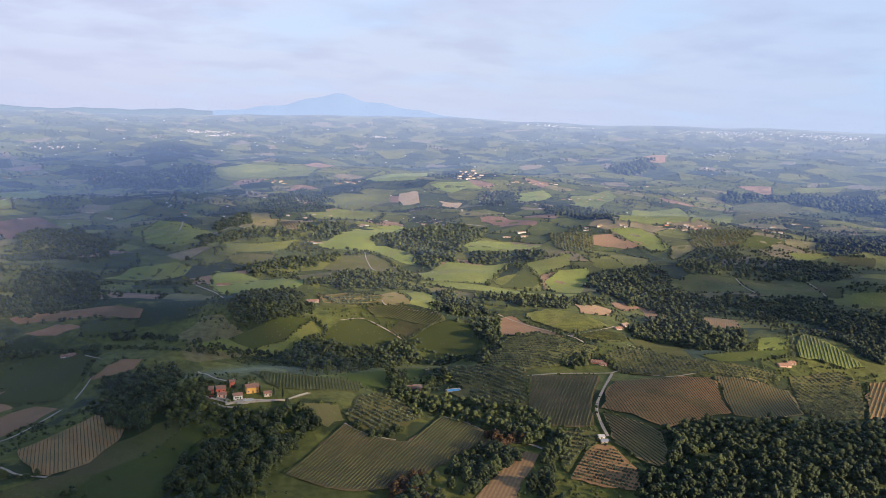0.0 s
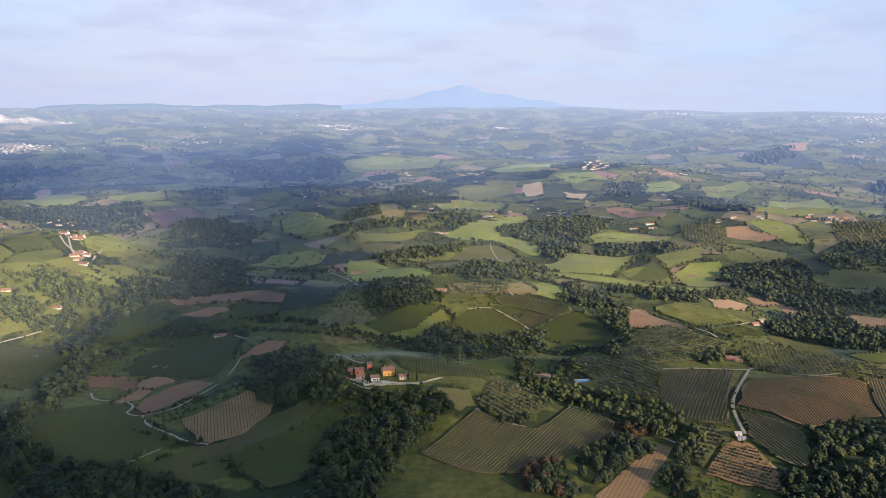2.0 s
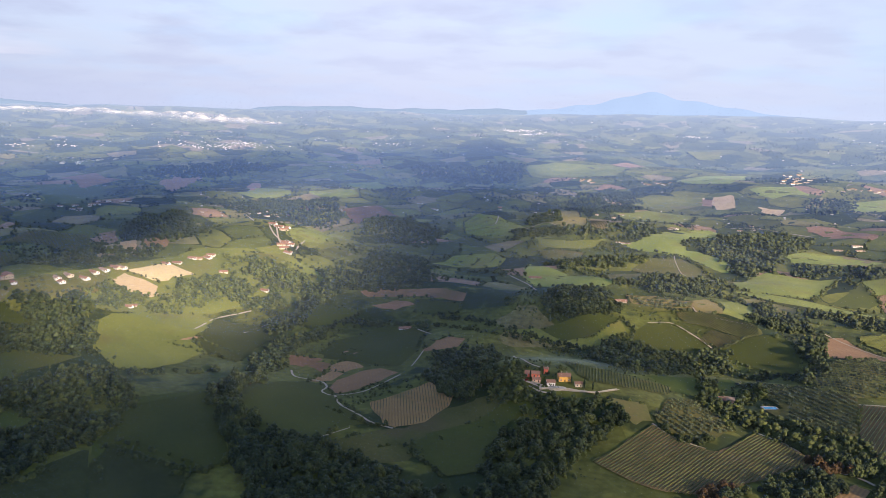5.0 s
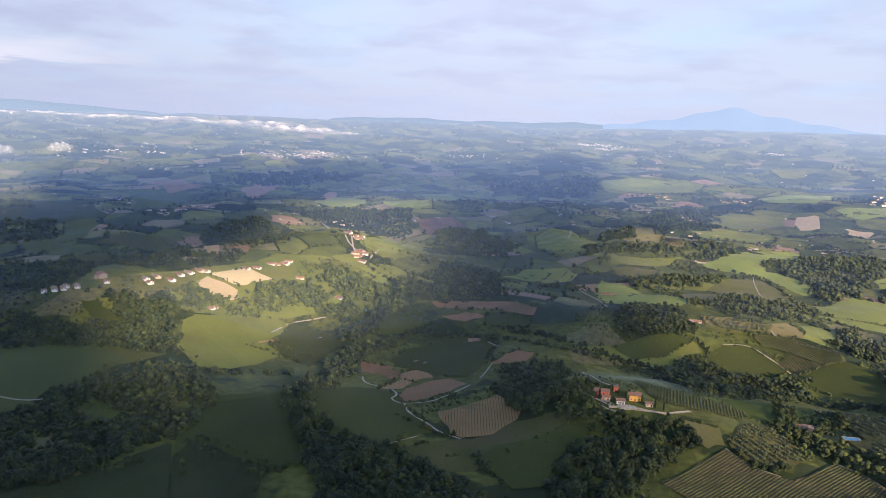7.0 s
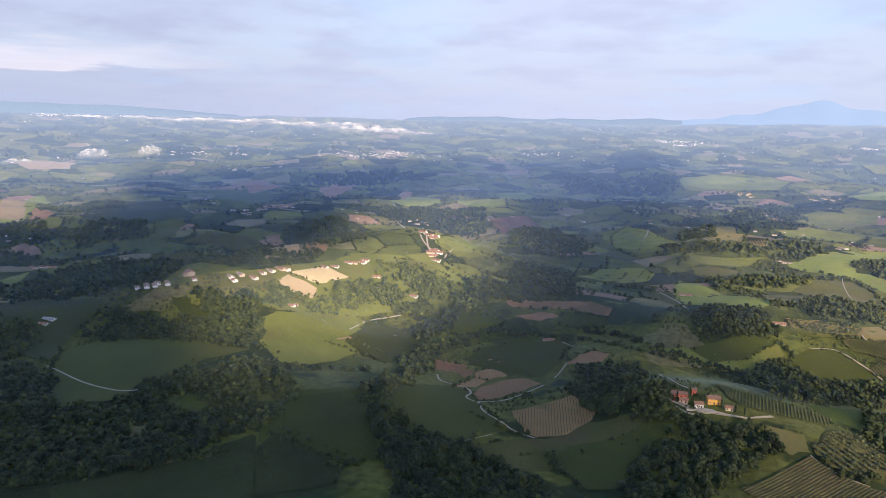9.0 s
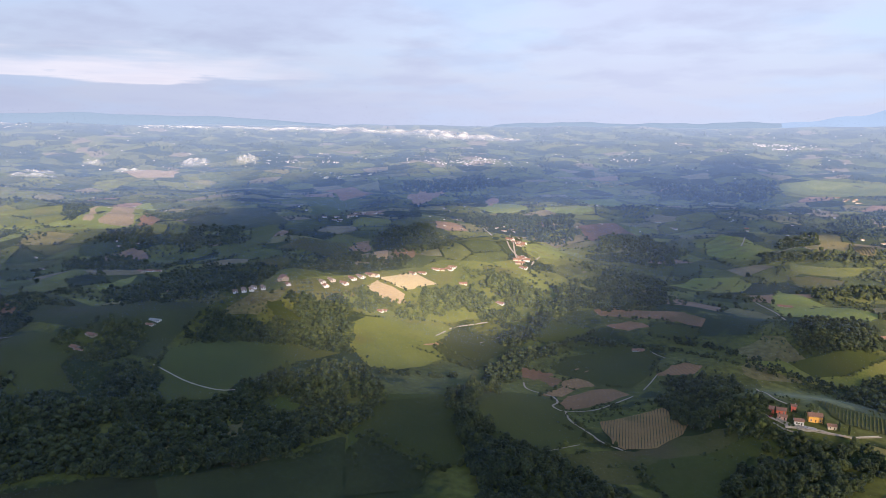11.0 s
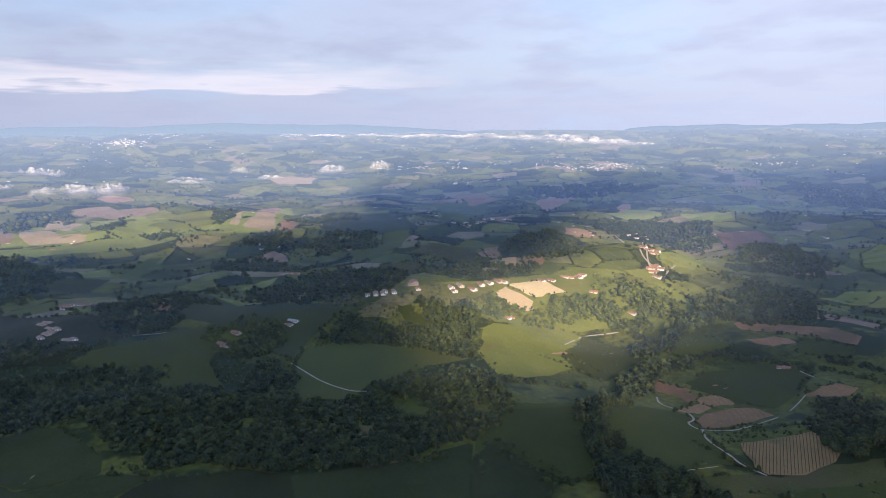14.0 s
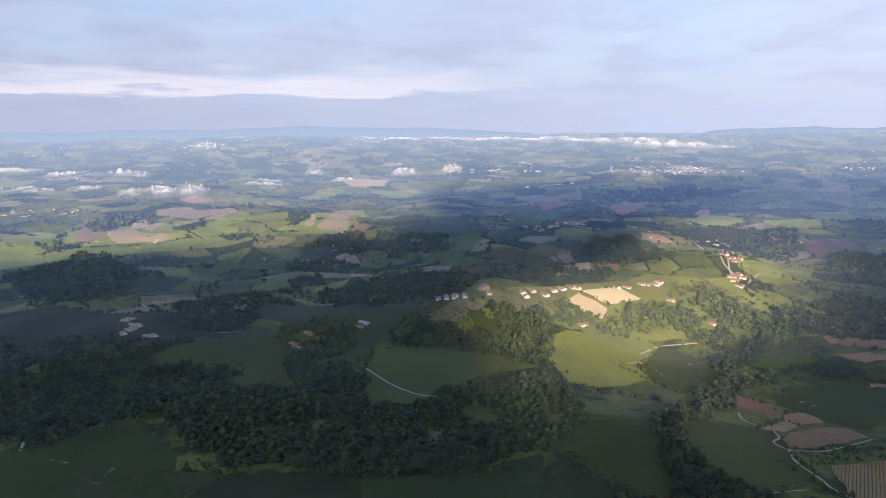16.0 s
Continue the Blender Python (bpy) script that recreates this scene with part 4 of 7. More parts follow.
field("clay", [(-631, 624), (-624, 665), (-614, 642), (-621, 610)])
field("bright", [(-746, 898), (-725, 918), (-677, 920), (-638, 906), (-645, 890), (-695, 893), (-731, 886)])
field("meadow", [(-1008, 1387), (-955, 1403), (-816, 1321), (-695, 1050), (-706, 990), (-742, 1000)])
field("crop", [(-791, 362), (-793, 428), (-726, 476), (-636, 497), (-662, 445), (-645, 402), (-646, 364), (-622, 323), (-642, 302), (-648, 274), (-726, 315)])
field("crop", [(-956, 219), (-964, 274), (-921, 305), (-874, 301), (-810, 255), (-735, 238), (-765, 224), (-766, 187), (-825, 218), (-849, 174), (-901, 130), (-937, 158)])
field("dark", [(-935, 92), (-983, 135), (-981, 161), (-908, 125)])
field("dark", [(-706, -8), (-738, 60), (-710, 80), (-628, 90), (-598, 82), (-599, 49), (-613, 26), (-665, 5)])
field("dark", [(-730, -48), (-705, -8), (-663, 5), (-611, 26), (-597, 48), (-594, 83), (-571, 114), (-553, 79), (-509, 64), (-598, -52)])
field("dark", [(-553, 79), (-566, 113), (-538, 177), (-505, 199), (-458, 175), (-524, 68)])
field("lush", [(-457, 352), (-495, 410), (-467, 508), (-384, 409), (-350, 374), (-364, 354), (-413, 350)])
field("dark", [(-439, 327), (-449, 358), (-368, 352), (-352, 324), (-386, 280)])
field("lush", [(-576, 349), (-585, 369), (-570, 375), (-535, 363), (-538, 351), (-555, 344)])
field("lush", [(-837, 533), (-820, 545), (-788, 539), (-745, 537), (-781, 516), (-807, 521)])
field("meadow", [(-1159, 445), (-1213, 517), (-1239, 555), (-1138, 482), (-1110, 428)])
field("meadow", [(-1037, 397), (-1123, 561), (-1034, 508), (-973, 404)])
field("crop", [(-1435, 920), (-1440, 999), (-1372, 956), (-1272, 849), (-1278, 793), (-1245, 718), (-1238, 649), (-1304, 767), (-1336, 849)])
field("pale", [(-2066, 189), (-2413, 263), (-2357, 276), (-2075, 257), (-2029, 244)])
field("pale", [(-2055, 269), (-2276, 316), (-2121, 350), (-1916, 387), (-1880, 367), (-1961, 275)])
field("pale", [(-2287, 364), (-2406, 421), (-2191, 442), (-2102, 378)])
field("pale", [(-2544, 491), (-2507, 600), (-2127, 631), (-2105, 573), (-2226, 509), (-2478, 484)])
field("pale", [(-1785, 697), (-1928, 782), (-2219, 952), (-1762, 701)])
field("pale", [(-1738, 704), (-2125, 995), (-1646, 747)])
field("plough", [(-1626, 748), (-1825, 872), (-1690, 833), (-1583, 766)])
field("crop", [(-1549, 812), (-1969, 1109), (-1973, 1171), (-1804, 1146), (-1532, 1066), (-1452, 1007)])
field("bright", [(-1836, 370), (-1878, 519), (-1766, 689), (-1704, 649), (-1760, 507), (-1774, 369)])
field("bright", [(-1805, -1), (-1932, 136), (-1893, 166), (-1837, 82), (-1721, -5)])
field("bright", [(-2072, 104), (-2232, 183), (-2088, 161), (-2064, 115)])
field("meadow", [(-2000, 556), (-2054, 638), (-2016, 741), (-1842, 687), (-1835, 620), (-1883, 564)])
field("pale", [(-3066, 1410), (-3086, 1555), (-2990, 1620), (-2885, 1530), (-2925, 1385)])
field("clay", [(-1196, 1015), (-1178, 1048), (-1118, 998), (-1137, 979)])
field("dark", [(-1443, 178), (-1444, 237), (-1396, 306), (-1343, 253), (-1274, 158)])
field("bright", [(-1545, 277), (-1561, 335), (-1449, 320), (-1425, 262)])
field("lush", [(-1451, 331), (-1598, 430), (-1605, 472), (-1496, 397), (-1371, 330)])
field("plough", [(-1094, 268), (-1081, 307), (-1021, 294), (-1027, 259)])
field("bright", [(-1274, 2113), (-1335, 2450), (-1166, 2203), (-1047, 1773)])
field("meadow", [(-1175, 1755), (-1115, 1815), (-1040, 1736), (-1102, 1694)])
field("lush", [(-247, 456), (-240, 481), (-220, 513), (-206, 544), (-196, 574), (-171, 576), (-186, 529), (-188, 487), (-179, 447), (-198, 424)])
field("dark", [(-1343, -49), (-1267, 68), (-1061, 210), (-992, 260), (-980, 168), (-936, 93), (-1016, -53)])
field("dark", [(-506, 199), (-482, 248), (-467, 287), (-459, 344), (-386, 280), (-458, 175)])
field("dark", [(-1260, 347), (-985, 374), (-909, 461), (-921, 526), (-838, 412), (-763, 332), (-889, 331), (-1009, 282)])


# ---- tracks ----
def track(line, width):
    return ribbon("dirt_track", line, width, M["track"], "pale gravel farm track between the fields", "track")


track([(184, 733), (163, 678), (146, 628), (142, 596), (142, 564)], 2.5)
track([(94, 721), (134, 728), (184, 735), (196, 743), (236, 717), (275, 732)], 2.2)
track([(83, 978), (122, 918), (160, 847), (171, 818)], 2.3)
track([(161, 851), (196, 890), (231, 929)], 2.3)
track([(5, 617), (30, 601), (55, 568), (75, 561), (87, 550)], 2.2)
track([(-74, 578), (-54, 564), (-30, 559)], 1.8)
track([(-125, 919), (-99, 938), (-67, 912), (-43, 884)], 1.8)
track([(-81, 1011), (-70, 978), (-41, 963), (2, 950)], 1.8)
track([(-145, 1419), (-131, 1329), (-103, 1198)], 1.6)
track([(-476, 1536), (-465, 1584), (-448, 1614), (-411, 1565)], 2.2)
track([(-365, 1083), (-319, 1031), (-288, 967)], 2.2)
track([(515, 1248), (497, 1118)], 1.8)
track([(627, 1224), (603, 1114)], 1.8)
track([(-59, 1803), (15, 1841), (71, 1818), (112, 1791)], 3.6)
track([(224, 833), (261, 800), (292, 763)], 1.8)
track([(-244, 726), (-209, 657), (-190, 640)], 1.9)
track([(-452, 600), (-434, 582), (-405, 583), (-387, 567), (-381, 548), (-370, 540), (-361, 540), (-345, 562), (-340, 597), (-336, 630)], 2.2)
track([(-361, 540), (-339, 513), (-307, 493), (-291, 483), (-269, 480)], 2.2)
track([(-317, 429), (-301, 465)], 1.2)
track([(-337, 657), (-340, 678), (-344, 703)], 1.4)
track([(-645, 670), (-657, 719), (-641, 758), (-634, 769)], 2.2)
track([(-606, 696), (-594, 748)], 1.1)
track([(-391, 787), (-363, 767)], 1.4)
track([(-202, 608), (-192, 603), (-171, 596), (-142, 601), (-124, 610), (-111, 626)], 2.2)
track([(-1040, 1380), (-753, 996), (-722, 981), (-705, 974)], 2.5)
track([(-1131, 1394), (-1055, 1330)], 2.2)
track([(-692, 962), (-703, 999)], 1.8)
track([(-582, 1657), (-550, 1540)], 2.2)
track([(-778, 1009), (-752, 985), (-725, 970)], 2.5)
track([(-1137, 1396), (-1050, 1330)], 2.2)
track([(-696, 969), (-708, 1012)], 1.8)
track([(-747, 324), (-686, 326), (-646, 337), (-633, 351)], 1.9)
track([(-982, 219), (-962, 258)], 1.4)
track([(-991, 61), (-981, 88)], 1.4)
track([(-712, -18), (-723, -15), (-729, -14)], 2.2)
track([(-684, 2), (-669, 14)], 1.4)
track([(-619, 33), (-629, 42)], 2.2)

# ---- houses ----
def box(bm, x0, x1, y0, y1, z0, z1):
    v = [bm.verts.new(p) for p in ((x0, y0, z0), (x1, y0, z0), (x1, y1, z0), (x0, y1, z0), (x0, y0, z1), (x1, y0, z1), (x1, y1, z1), (x0, y1, z1))]
    for f in ((3, 2, 1, 0), (4, 5, 6, 7), (0, 1, 5, 4), (1, 2, 6, 5), (2, 3, 7, 6), (3, 0, 4, 7)):
        bm.faces.new([v[i] for i in f])


WALL_WORDS = {"white": "white plastered", "cream": "cream plastered", "pink": "pink plastered", "red": "red plastered", "ochre": "ochre yellow plastered", "stone": "rough stone"}
ROOF_WORDS = {"tile": "terracotta tiled roof", "tile_pale": "pale tiled roof", "grey_roof": "grey sheet roof", "metal": "dark metal roof"}
SHARED = {}
CLEAR = [(19, 695, 17.0)]      # yards that trees keep clear of: x, y, radius


def shared(name, build, mat):
    if name not in SHARED:
        bm = bmesh.new()
        build(bm)
        me = bpy.data.meshes.new(name)
        bm.to_mesh(me)
        bm.free()
        me.materials.append(mat)
        SHARED[name] = me
    return SHARED[name]


def house(x, y, length, depth, height, turn, wall, roof, chimney=1):
    far = math.hypot(x, y)
    if far < 1150:
        CLEAR.append((x, y, length * 0.5 + 5))
    length, depth, height = (length * (0.92 if far < 780 else 1.12), depth * 0.92, height * (0.56 if far < 760 else 0.33))
    # paleness with distance is put into the wall and roof colours
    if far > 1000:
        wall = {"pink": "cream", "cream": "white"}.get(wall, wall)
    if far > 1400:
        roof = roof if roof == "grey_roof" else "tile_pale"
        own = random.Random(int(x * 7 + y * 13))
        size = own.uniform(0.55, 1.15)
        x, y, turn = x + own.uniform(-16, 16), y + own.uniform(-20, 20), turn + own.uniform(-25, 25)
        length, depth, height = length * 0.9 * size, depth * 0.62 * size, min(height, 4.2) * 1.1
    sink = 1.2
    name = "farmhouse" if length > 9 and height > 4.5 else "outbuilding"
    top = empty(name, x, y, None, turn)
    tagged(top, f"{WALL_WORDS[wall]} {'house' if name == 'farmhouse' else 'shed'} with a {ROOF_WORDS[roof]}", "house" if name == "farmhouse" else "shed")
    L, D = length / 2, depth / 2
    ridge = height + depth * 0.22
    bm = bmesh.new()
    low = [bm.verts.new(p) for p in ((-L, -D, -sink), (L, -D, -sink), (L, D, -sink), (-L, D, -sink))]
    up = [bm.verts.new(p) for p in ((-L, -D, height), (L, -D, height), (L, D, height), (-L, D, height))]
    tips = [bm.verts.new((-L, 0, ridge)), bm.verts.new((L, 0, ridge))]
    bm.faces.new((low[0], low[1], up[1], up[0]))
    bm.faces.new((low[2], low[3], up[3], up[2]))
    bm.faces.new((low[1], low[2], up[2], tips[1], up[1]))
    bm.faces.new((low[3], low[0], up[0], tips[0], up[3]))
    bm.faces.new(low[::-1])
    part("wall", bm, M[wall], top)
    bm = bmesh.new()
    o, th, rise = 0.55, 0.28, 0.22 * 2
    for s in (-1, 1):
        e = height - o * rise
        a = [(-L - o, s * (D + o), e + 0.03), (L + o, s * (D + o), e + 0.03), (L + o, 0, ridge + 0.03), (-L - o, 0, ridge + 0.03)]
        lo, hi = [bm.verts.new(p) for p in a], [bm.verts.new((p[0], p[1], p[2] + th)) for p in a]
        bm.faces.new(hi if s < 0 else hi[::-1])
        bm.faces.new(lo[::-1] if s < 0 else lo)
        for i in range(4):
            q = (lo[i], lo[(i + 1) % 4], hi[(i + 1) % 4], hi[i])
            bm.faces.new(q if s < 0 else q[::-1])
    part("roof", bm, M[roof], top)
    if far > 3000:
        return top
    if height > 4:
        for i in range(chimney):
            bm = bmesh.new()
            cx = L * (0.45 - 0.9 * i)
            box(bm, cx - 0.35, cx + 0.35, 0.5, 1.2, ridge - 0.6, ridge + 1.1)
            part("chimney", bm, M["stone"], top)
    if far > 1800:
        return top
    # windows with dark panes in pale surrounds, on both long sides and the gables
    pane = shared("window_pane", lambda b: box(b, -0.5, 0.5, -0.05, 0.05, -0.7, 0.7), M["shutter"])
    surround = shared("window_frame", lambda b: (box(b, -0.65, -0.5, -0.08, 0.08, -0.85, 0.85), box(b, 0.5, 0.65, -0.08, 0.08, -0.85, 0.85), box(b, -0.5, 0.5, -0.08, 0.08, 0.7, 0.85), box(b, -0.62, 0.62, -0.14, 0.14, -0.92, -0.7)), M["pale_frame"])
    leaf = shared("door_leaf", lambda b: box(b, -0.55, 0.55, -0.06, 0.06, 0.0, 2.1), M["shutter"])
    floors = max(1, int(height / 2.9))
    for side, half, off, spin in ((-1, L, D, 0), (1, L, D, 180), (-1, D, L, -90), (1, D, L, 90)):
        n = max(1, int(half * 2 / 3.2))
        for fl in range(floors):
            for i in range(n):
                u = -half + (i + 0.5) * 2 * half / n
                z = 1.6 + fl * 2.8
                at = (u, side * off, z) if spin in (0, 180) else (side * off, u, z)
                if fl == 0 and i == n // 2 and spin == 0:
                    d = new("door", leaf)
                    d.parent, d.location = top, (at[0], at[1], 0.0)
                    continue
                w = new("window", surround)
                w.parent, w.matrix_basis = top, pose(*at, 0, 0, spin)
                p = new("pane", pane)
                p.parent = w


house(-191, 617, 15, 8, 6, 15, "red", "tile")
house(-181, 628, 5, 5, 9, 10, "red", "tile")
house(-161, 619, 12, 9.5, 9, 25, "ochre", "tile", chimney=2)
house(-170, 605, 8, 7, 6, 25, "white", "tile")
house(-184, 607, 8, 6, 5, 15, "pink", "tile")
house(-146, 613, 7, 6, 5, 25, "cream", "tile")
house(-159, 600, 9, 3, 2.6, 10, "stone", "grey_roof")
house(-25, 692, 9, 8, 5, 5, "pink", "tile")
house(-16, 696, 12, 9, 6, 5, "pink", "tile_pale")
house(136, 563, 5, 5, 4, 10, "white", "grey_roof")
house(137, 556, 6, 4, 3, 10, "stone", "metal")
house(175, 765, 12, 8, 4.5, -10, "red", "tile")
house(180, 761, 7, 6, 4, -10, "pink", "tile")
house(237, 925, 14, 8, 5.5, 35, "cream", "tile")
house(248, 944, 9, 8, 6, 35, "cream", "tile_pale")
house(388, 787, 13, 8, 4.5, 10, "pink", "tile")
house(400, 796, 8, 7, 5, 10, "stone", "tile")
house(-409, 786, 11, 7, 4, 20, "white", "tile")
house(-406, 789, 8, 6, 4, 20, "stone", "tile")
house(-220, 976, 6, 6, 5, 0, "white", "grey_roof")
house(-322, 1085, 15, 8, 5, 15, "cream", "tile")
house(-329, 1085, 8, 7, 5, 15, "white", "tile")
house(-170, 977, 14, 8, 4, 20, "stone", "tile")
house(-256, 1505, 22, 10, 7, 25, "white", "tile_pale")
house(-261, 1498, 9, 8, 5, 25, "white", "tile")
house(-358, 1732, 14, 9, 6, 20, "white", "tile")
house(-334, 1753, 14, 9, 6, 20, "white", "tile")
house(-319, 1787, 14, 9, 6, 20, "white", "tile")
house(-280, 1846, 14, 9, 6, 20, "white", "tile")
house(-185, 1717, 13, 9, 6, -20, "white", "tile")
house(-168, 1680, 13, 9, 6, -20, "white", "tile")
house(-163, 1700, 13, 9, 6, -20, "white", "tile")
house(-30, 1790, 13, 9, 6, 0, "cream", "tile")
house(-15, 1791, 13, 9, 6, 0, "cream", "tile")
house(0, 1863, 13, 9, 6, 0, "cream", "tile")
house(165, 1653, 18, 10, 6, 0, "pink", "tile")
house(185, 1659, 22, 11, 8, 5, "cream", "tile")
house(201, 1654, 14, 10, 7, 5, "pink", "tile")
house(323, 1609, 22, 9, 5, 0, "white", "tile")
house(341, 1633, 12, 9, 7, 0, "white", "tile")
house(362, 1636, 14, 9, 7, 10, "pink", "tile")
house(412, 1658, 9, 8, 7, 0, "white", "tile")
house(423, 1660, 9, 8, 6, 20, "white", "tile")
house(497, 1652, 14, 9, 6, 0, "pink", "tile")
house(513, 1661, 14, 9, 7, 10, "cream", "tile")
house(533, 1674, 14, 9, 8, 20, "red", "tile")
house(552, 1671, 14, 9, 6, 30, "white", "tile")
house(557, 1656, 14, 9, 7, 0, "pink", "tile")
house(570, 1661, 14, 9, 8, 10, "cream", "tile")
house(584, 1650, 14, 9, 6, 20, "red", "tile")
house(597, 1665, 14, 9, 7, 30, "white", "tile")
house(606, 1653, 14, 9, 8, 0, "pink", "tile")
house(546, 1685, 14, 9, 6, 10, "cream", "tile")
house(582, 1677, 14, 9, 7, 20, "red", "tile")
house(864, 1998, 16, 9, 6, 5, "white", "tile")
house(879, 1995, 16, 9, 6, 5, "cream", "tile")
house(901, 2013, 16, 9, 6, 5, "white", "tile")
house(736, 1626, 16, 9, 6, 5, "pink", "tile")
house(765, 1640, 20, 9, 6, 5, "white", "tile")
house(894, 1870, 20, 9, 6, 5, "cream", "tile")
house(980, 2009, 14, 9, 6, 15, "white", "tile")
house(992, 2009, 14, 9, 6, 15, "pink", "tile")
house(1007, 1999, 14, 9, 6, 15, "cream", "tile")
house(1142, 2054, 14, 9, 6, 15, "white", "tile")
house(1074, 1888, 14, 9, 6, 15, "pink", "tile")
house(1076, 1905, 14, 9, 6, 15, "cream", "tile")
house(1230, 2036, 14, 9, 6, 15, "white", "tile")
house(1273, 2085, 14, 9, 6, 15, "pink", "tile")
house(-641, 1807, 15, 9, 7, 10, "red", "tile")
house(-619, 1778, 12, 9, 6, 10, "white", "tile")
house(51, 2585, 20, 13, 9, 0, "cream", "tile")
house(155, 3301, 20, 13, 12, 23, "pink", "tile")
house(120, 3290, 20, 13, 15, 46, "white", "tile")
house(90, 3281, 20, 13, 9, 69, "cream", "tile")
house(180, 3265, 20, 13, 12, 2, "pink", "tile")
house(124, 2719, 20, 13, 15, 25, "white", "tile")
house(94, 2715, 20, 13, 9, 48, "cream", "tile")
house(69, 2725, 20, 13, 12, 71, "pink", "tile")
house(145, 2670, 20, 13, 15, 4, "white", "tile")
house(115, 2659, 20, 13, 9, 27, "cream", "tile")
house(90, 2651, 20, 13, 12, 50, "pink", "tile")
house(65, 2644, 20, 13, 15, 73, "white", "tile")
house(135, 2617, 20, 13, 9, 6, "cream", "tile")
house(110, 2605, 20, 13, 12, 29, "pink", "tile")
house(85, 2578, 20, 13, 15, 52, "white", "tile")
house(75, 3306, 20, 13, 9, 75, "cream", "tile")
house(-402, 2740, 16, 12, 8, 0, "white", "tile")
house(-387, 2722, 16, 12, 8, 31, "cream", "tile")
house(-371, 2687, 16, 12, 8, 62, "white", "tile")
house(-354, 2656, 16, 12, 8, 3, "cream", "tile")
house(-351, 2700, 16, 12, 8, 34, "white", "tile")
house(-329, 2659, 16, 12, 8, 65, "cream", "tile")
house(-315, 2638, 16, 12, 8, 6, "white", "tile")
house(-301, 2623, 16, 12, 8, 37, "cream", "tile")
house(-291, 2648, 16, 12, 8, 68, "white", "tile")
house(224, 2519, 16, 12, 8, 0, "white", "tile")
house(240, 2525, 16, 12, 8, 31, "cream", "tile")
house(255, 2534, 16, 12, 8, 62, "pink", "tile")
house(271, 2541, 16, 12, 8, 3, "white", "tile")
house(286, 2548, 16, 12, 8, 34, "cream", "tile")
house(296, 2547, 16, 12, 8, 65, "pink", "tile")
house(311, 2552, 16, 12, 8, 6, "white", "tile")
house(326, 2555, 16, 12, 8, 37, "cream", "tile")
house(341, 2559, 16, 12, 8, 68, "pink", "tile")
house(356, 2569, 16, 12, 8, 9, "white", "tile")
house(370, 2573, 16, 12, 8, 40, "cream", "tile")
house(386, 2584, 16, 12, 8, 71, "pink", "tile")
house(400, 2588, 16, 12, 8, 12, "white", "tile")
house(416, 2605, 16, 12, 8, 43, "cream", "tile")
house(-655, 2791, 16, 12, 7, 0, "white", "tile")
house(-635, 2760, 16, 12, 7, 31, "cream", "tile")
house(-620, 2737, 16, 12, 7, 62, "pink", "tile")
house(-615, 2764, 16, 12, 7, 3, "white", "tile")
house(-600, 2739, 16, 12, 7, 34, "cream", "tile")
house(-594, 2771, 16, 12, 7, 65, "pink", "tile")
house(-579, 2746, 16, 12, 7, 6, "white", "tile")
house(-564, 2727, 16, 12, 7, 37, "cream", "tile")
house(404, 2385, 14, 10, 7, 0, "white", "tile")
house(416, 2361, 14, 10, 7, 31, "cream", "tile")
house(439, 2383, 14, 10, 7, 62, "pink", "tile")
house(446, 2352, 14, 10, 7, 3, "white", "tile")
house(469, 2373, 14, 10, 7, 34, "cream", "tile")
house(476, 2341, 14, 10, 7, 65, "pink", "tile")
house(499, 2370, 14, 10, 7, 6, "white", "tile")
house(530, 2429, 14, 10, 7, 37, "cream", "tile")
house(533, 2377, 14, 10, 7, 68, "pink", "tile")
house(560, 2422, 14, 10, 7, 9, "white", "tile")
house(600, 2910, 14, 10, 7, 0, "white", "tile")
house(635, 2890, 14, 10, 7, 31, "cream", "tile")
house(665, 2865, 14, 10, 7, 62, "pink", "tile")
house(690, 2835, 14, 10, 7, 3, "white", "tile")
house(720, 2805, 14, 10, 7, 34, "cream", "tile")
house(775, 2895, 14, 10, 7, 65, "pink", "tile")
house(805, 2871, 14, 10, 7, 6, "white", "tile")
house(835, 2845, 14, 10, 7, 37, "cream", "tile")
house(865, 2831, 14, 10, 7, 68, "pink", "tile")
house(925, 2926, 14, 10, 7, 9, "white", "tile")
house(-896, 525, 13, 7, 4.5, -30, "cream", "tile_pale")
house(-887, 533, 18, 7, 4.5, -30, "white", "tile_pale")
house(-877, 539, 14, 7, 4.5, -30, "cream", "tile_pale")
house(-878, 544, 12, 7, 4.5, -30, "white", "tile_pale")
house(-865, 550, 16, 7, 4.5, -30, "cream", "tile_pale")
house(-859, 582, 16, 11, 11, -25, "stone", "tile")
house(-844, 577, 14, 7, 4, -25, "cream", "tile")
house(-861, 576, 6, 6, 9, -25, "stone", "tile")
house(-818, 617, 15, 8, 6, -20, "cream", "tile_pale")
house(-809, 615, 15, 8, 6, -17, "white", "tile")
house(-815, 632, 15, 8, 6, -14, "pink", "tile_pale")
house(-804, 662, 15, 8, 6, -11, "cream", "tile")
house(-802, 677, 15, 8, 6, -8, "white", "tile_pale")
house(-800, 694, 15, 8, 6, -5, "pink", "tile")
house(-796, 700, 15, 8, 6, -2, "cream", "tile_pale")
house(-800, 642, 15, 8, 6, 1, "white", "tile")
house(-722, 640, 9, 7, 4.5, 10, "white", "tile")
house(-723, 649, 7, 6, 4, 30, "cream", "tile")
house(-778, 764, 11, 8, 5.5, 0, "white", "tile")
house(-775, 815, 11, 8, 5.5, 20, "cream", "tile")
house(-770, 821, 11, 8, 5.5, 40, "pink", "tile")
house(-765, 836, 11, 8, 5.5, 0, "white", "tile")
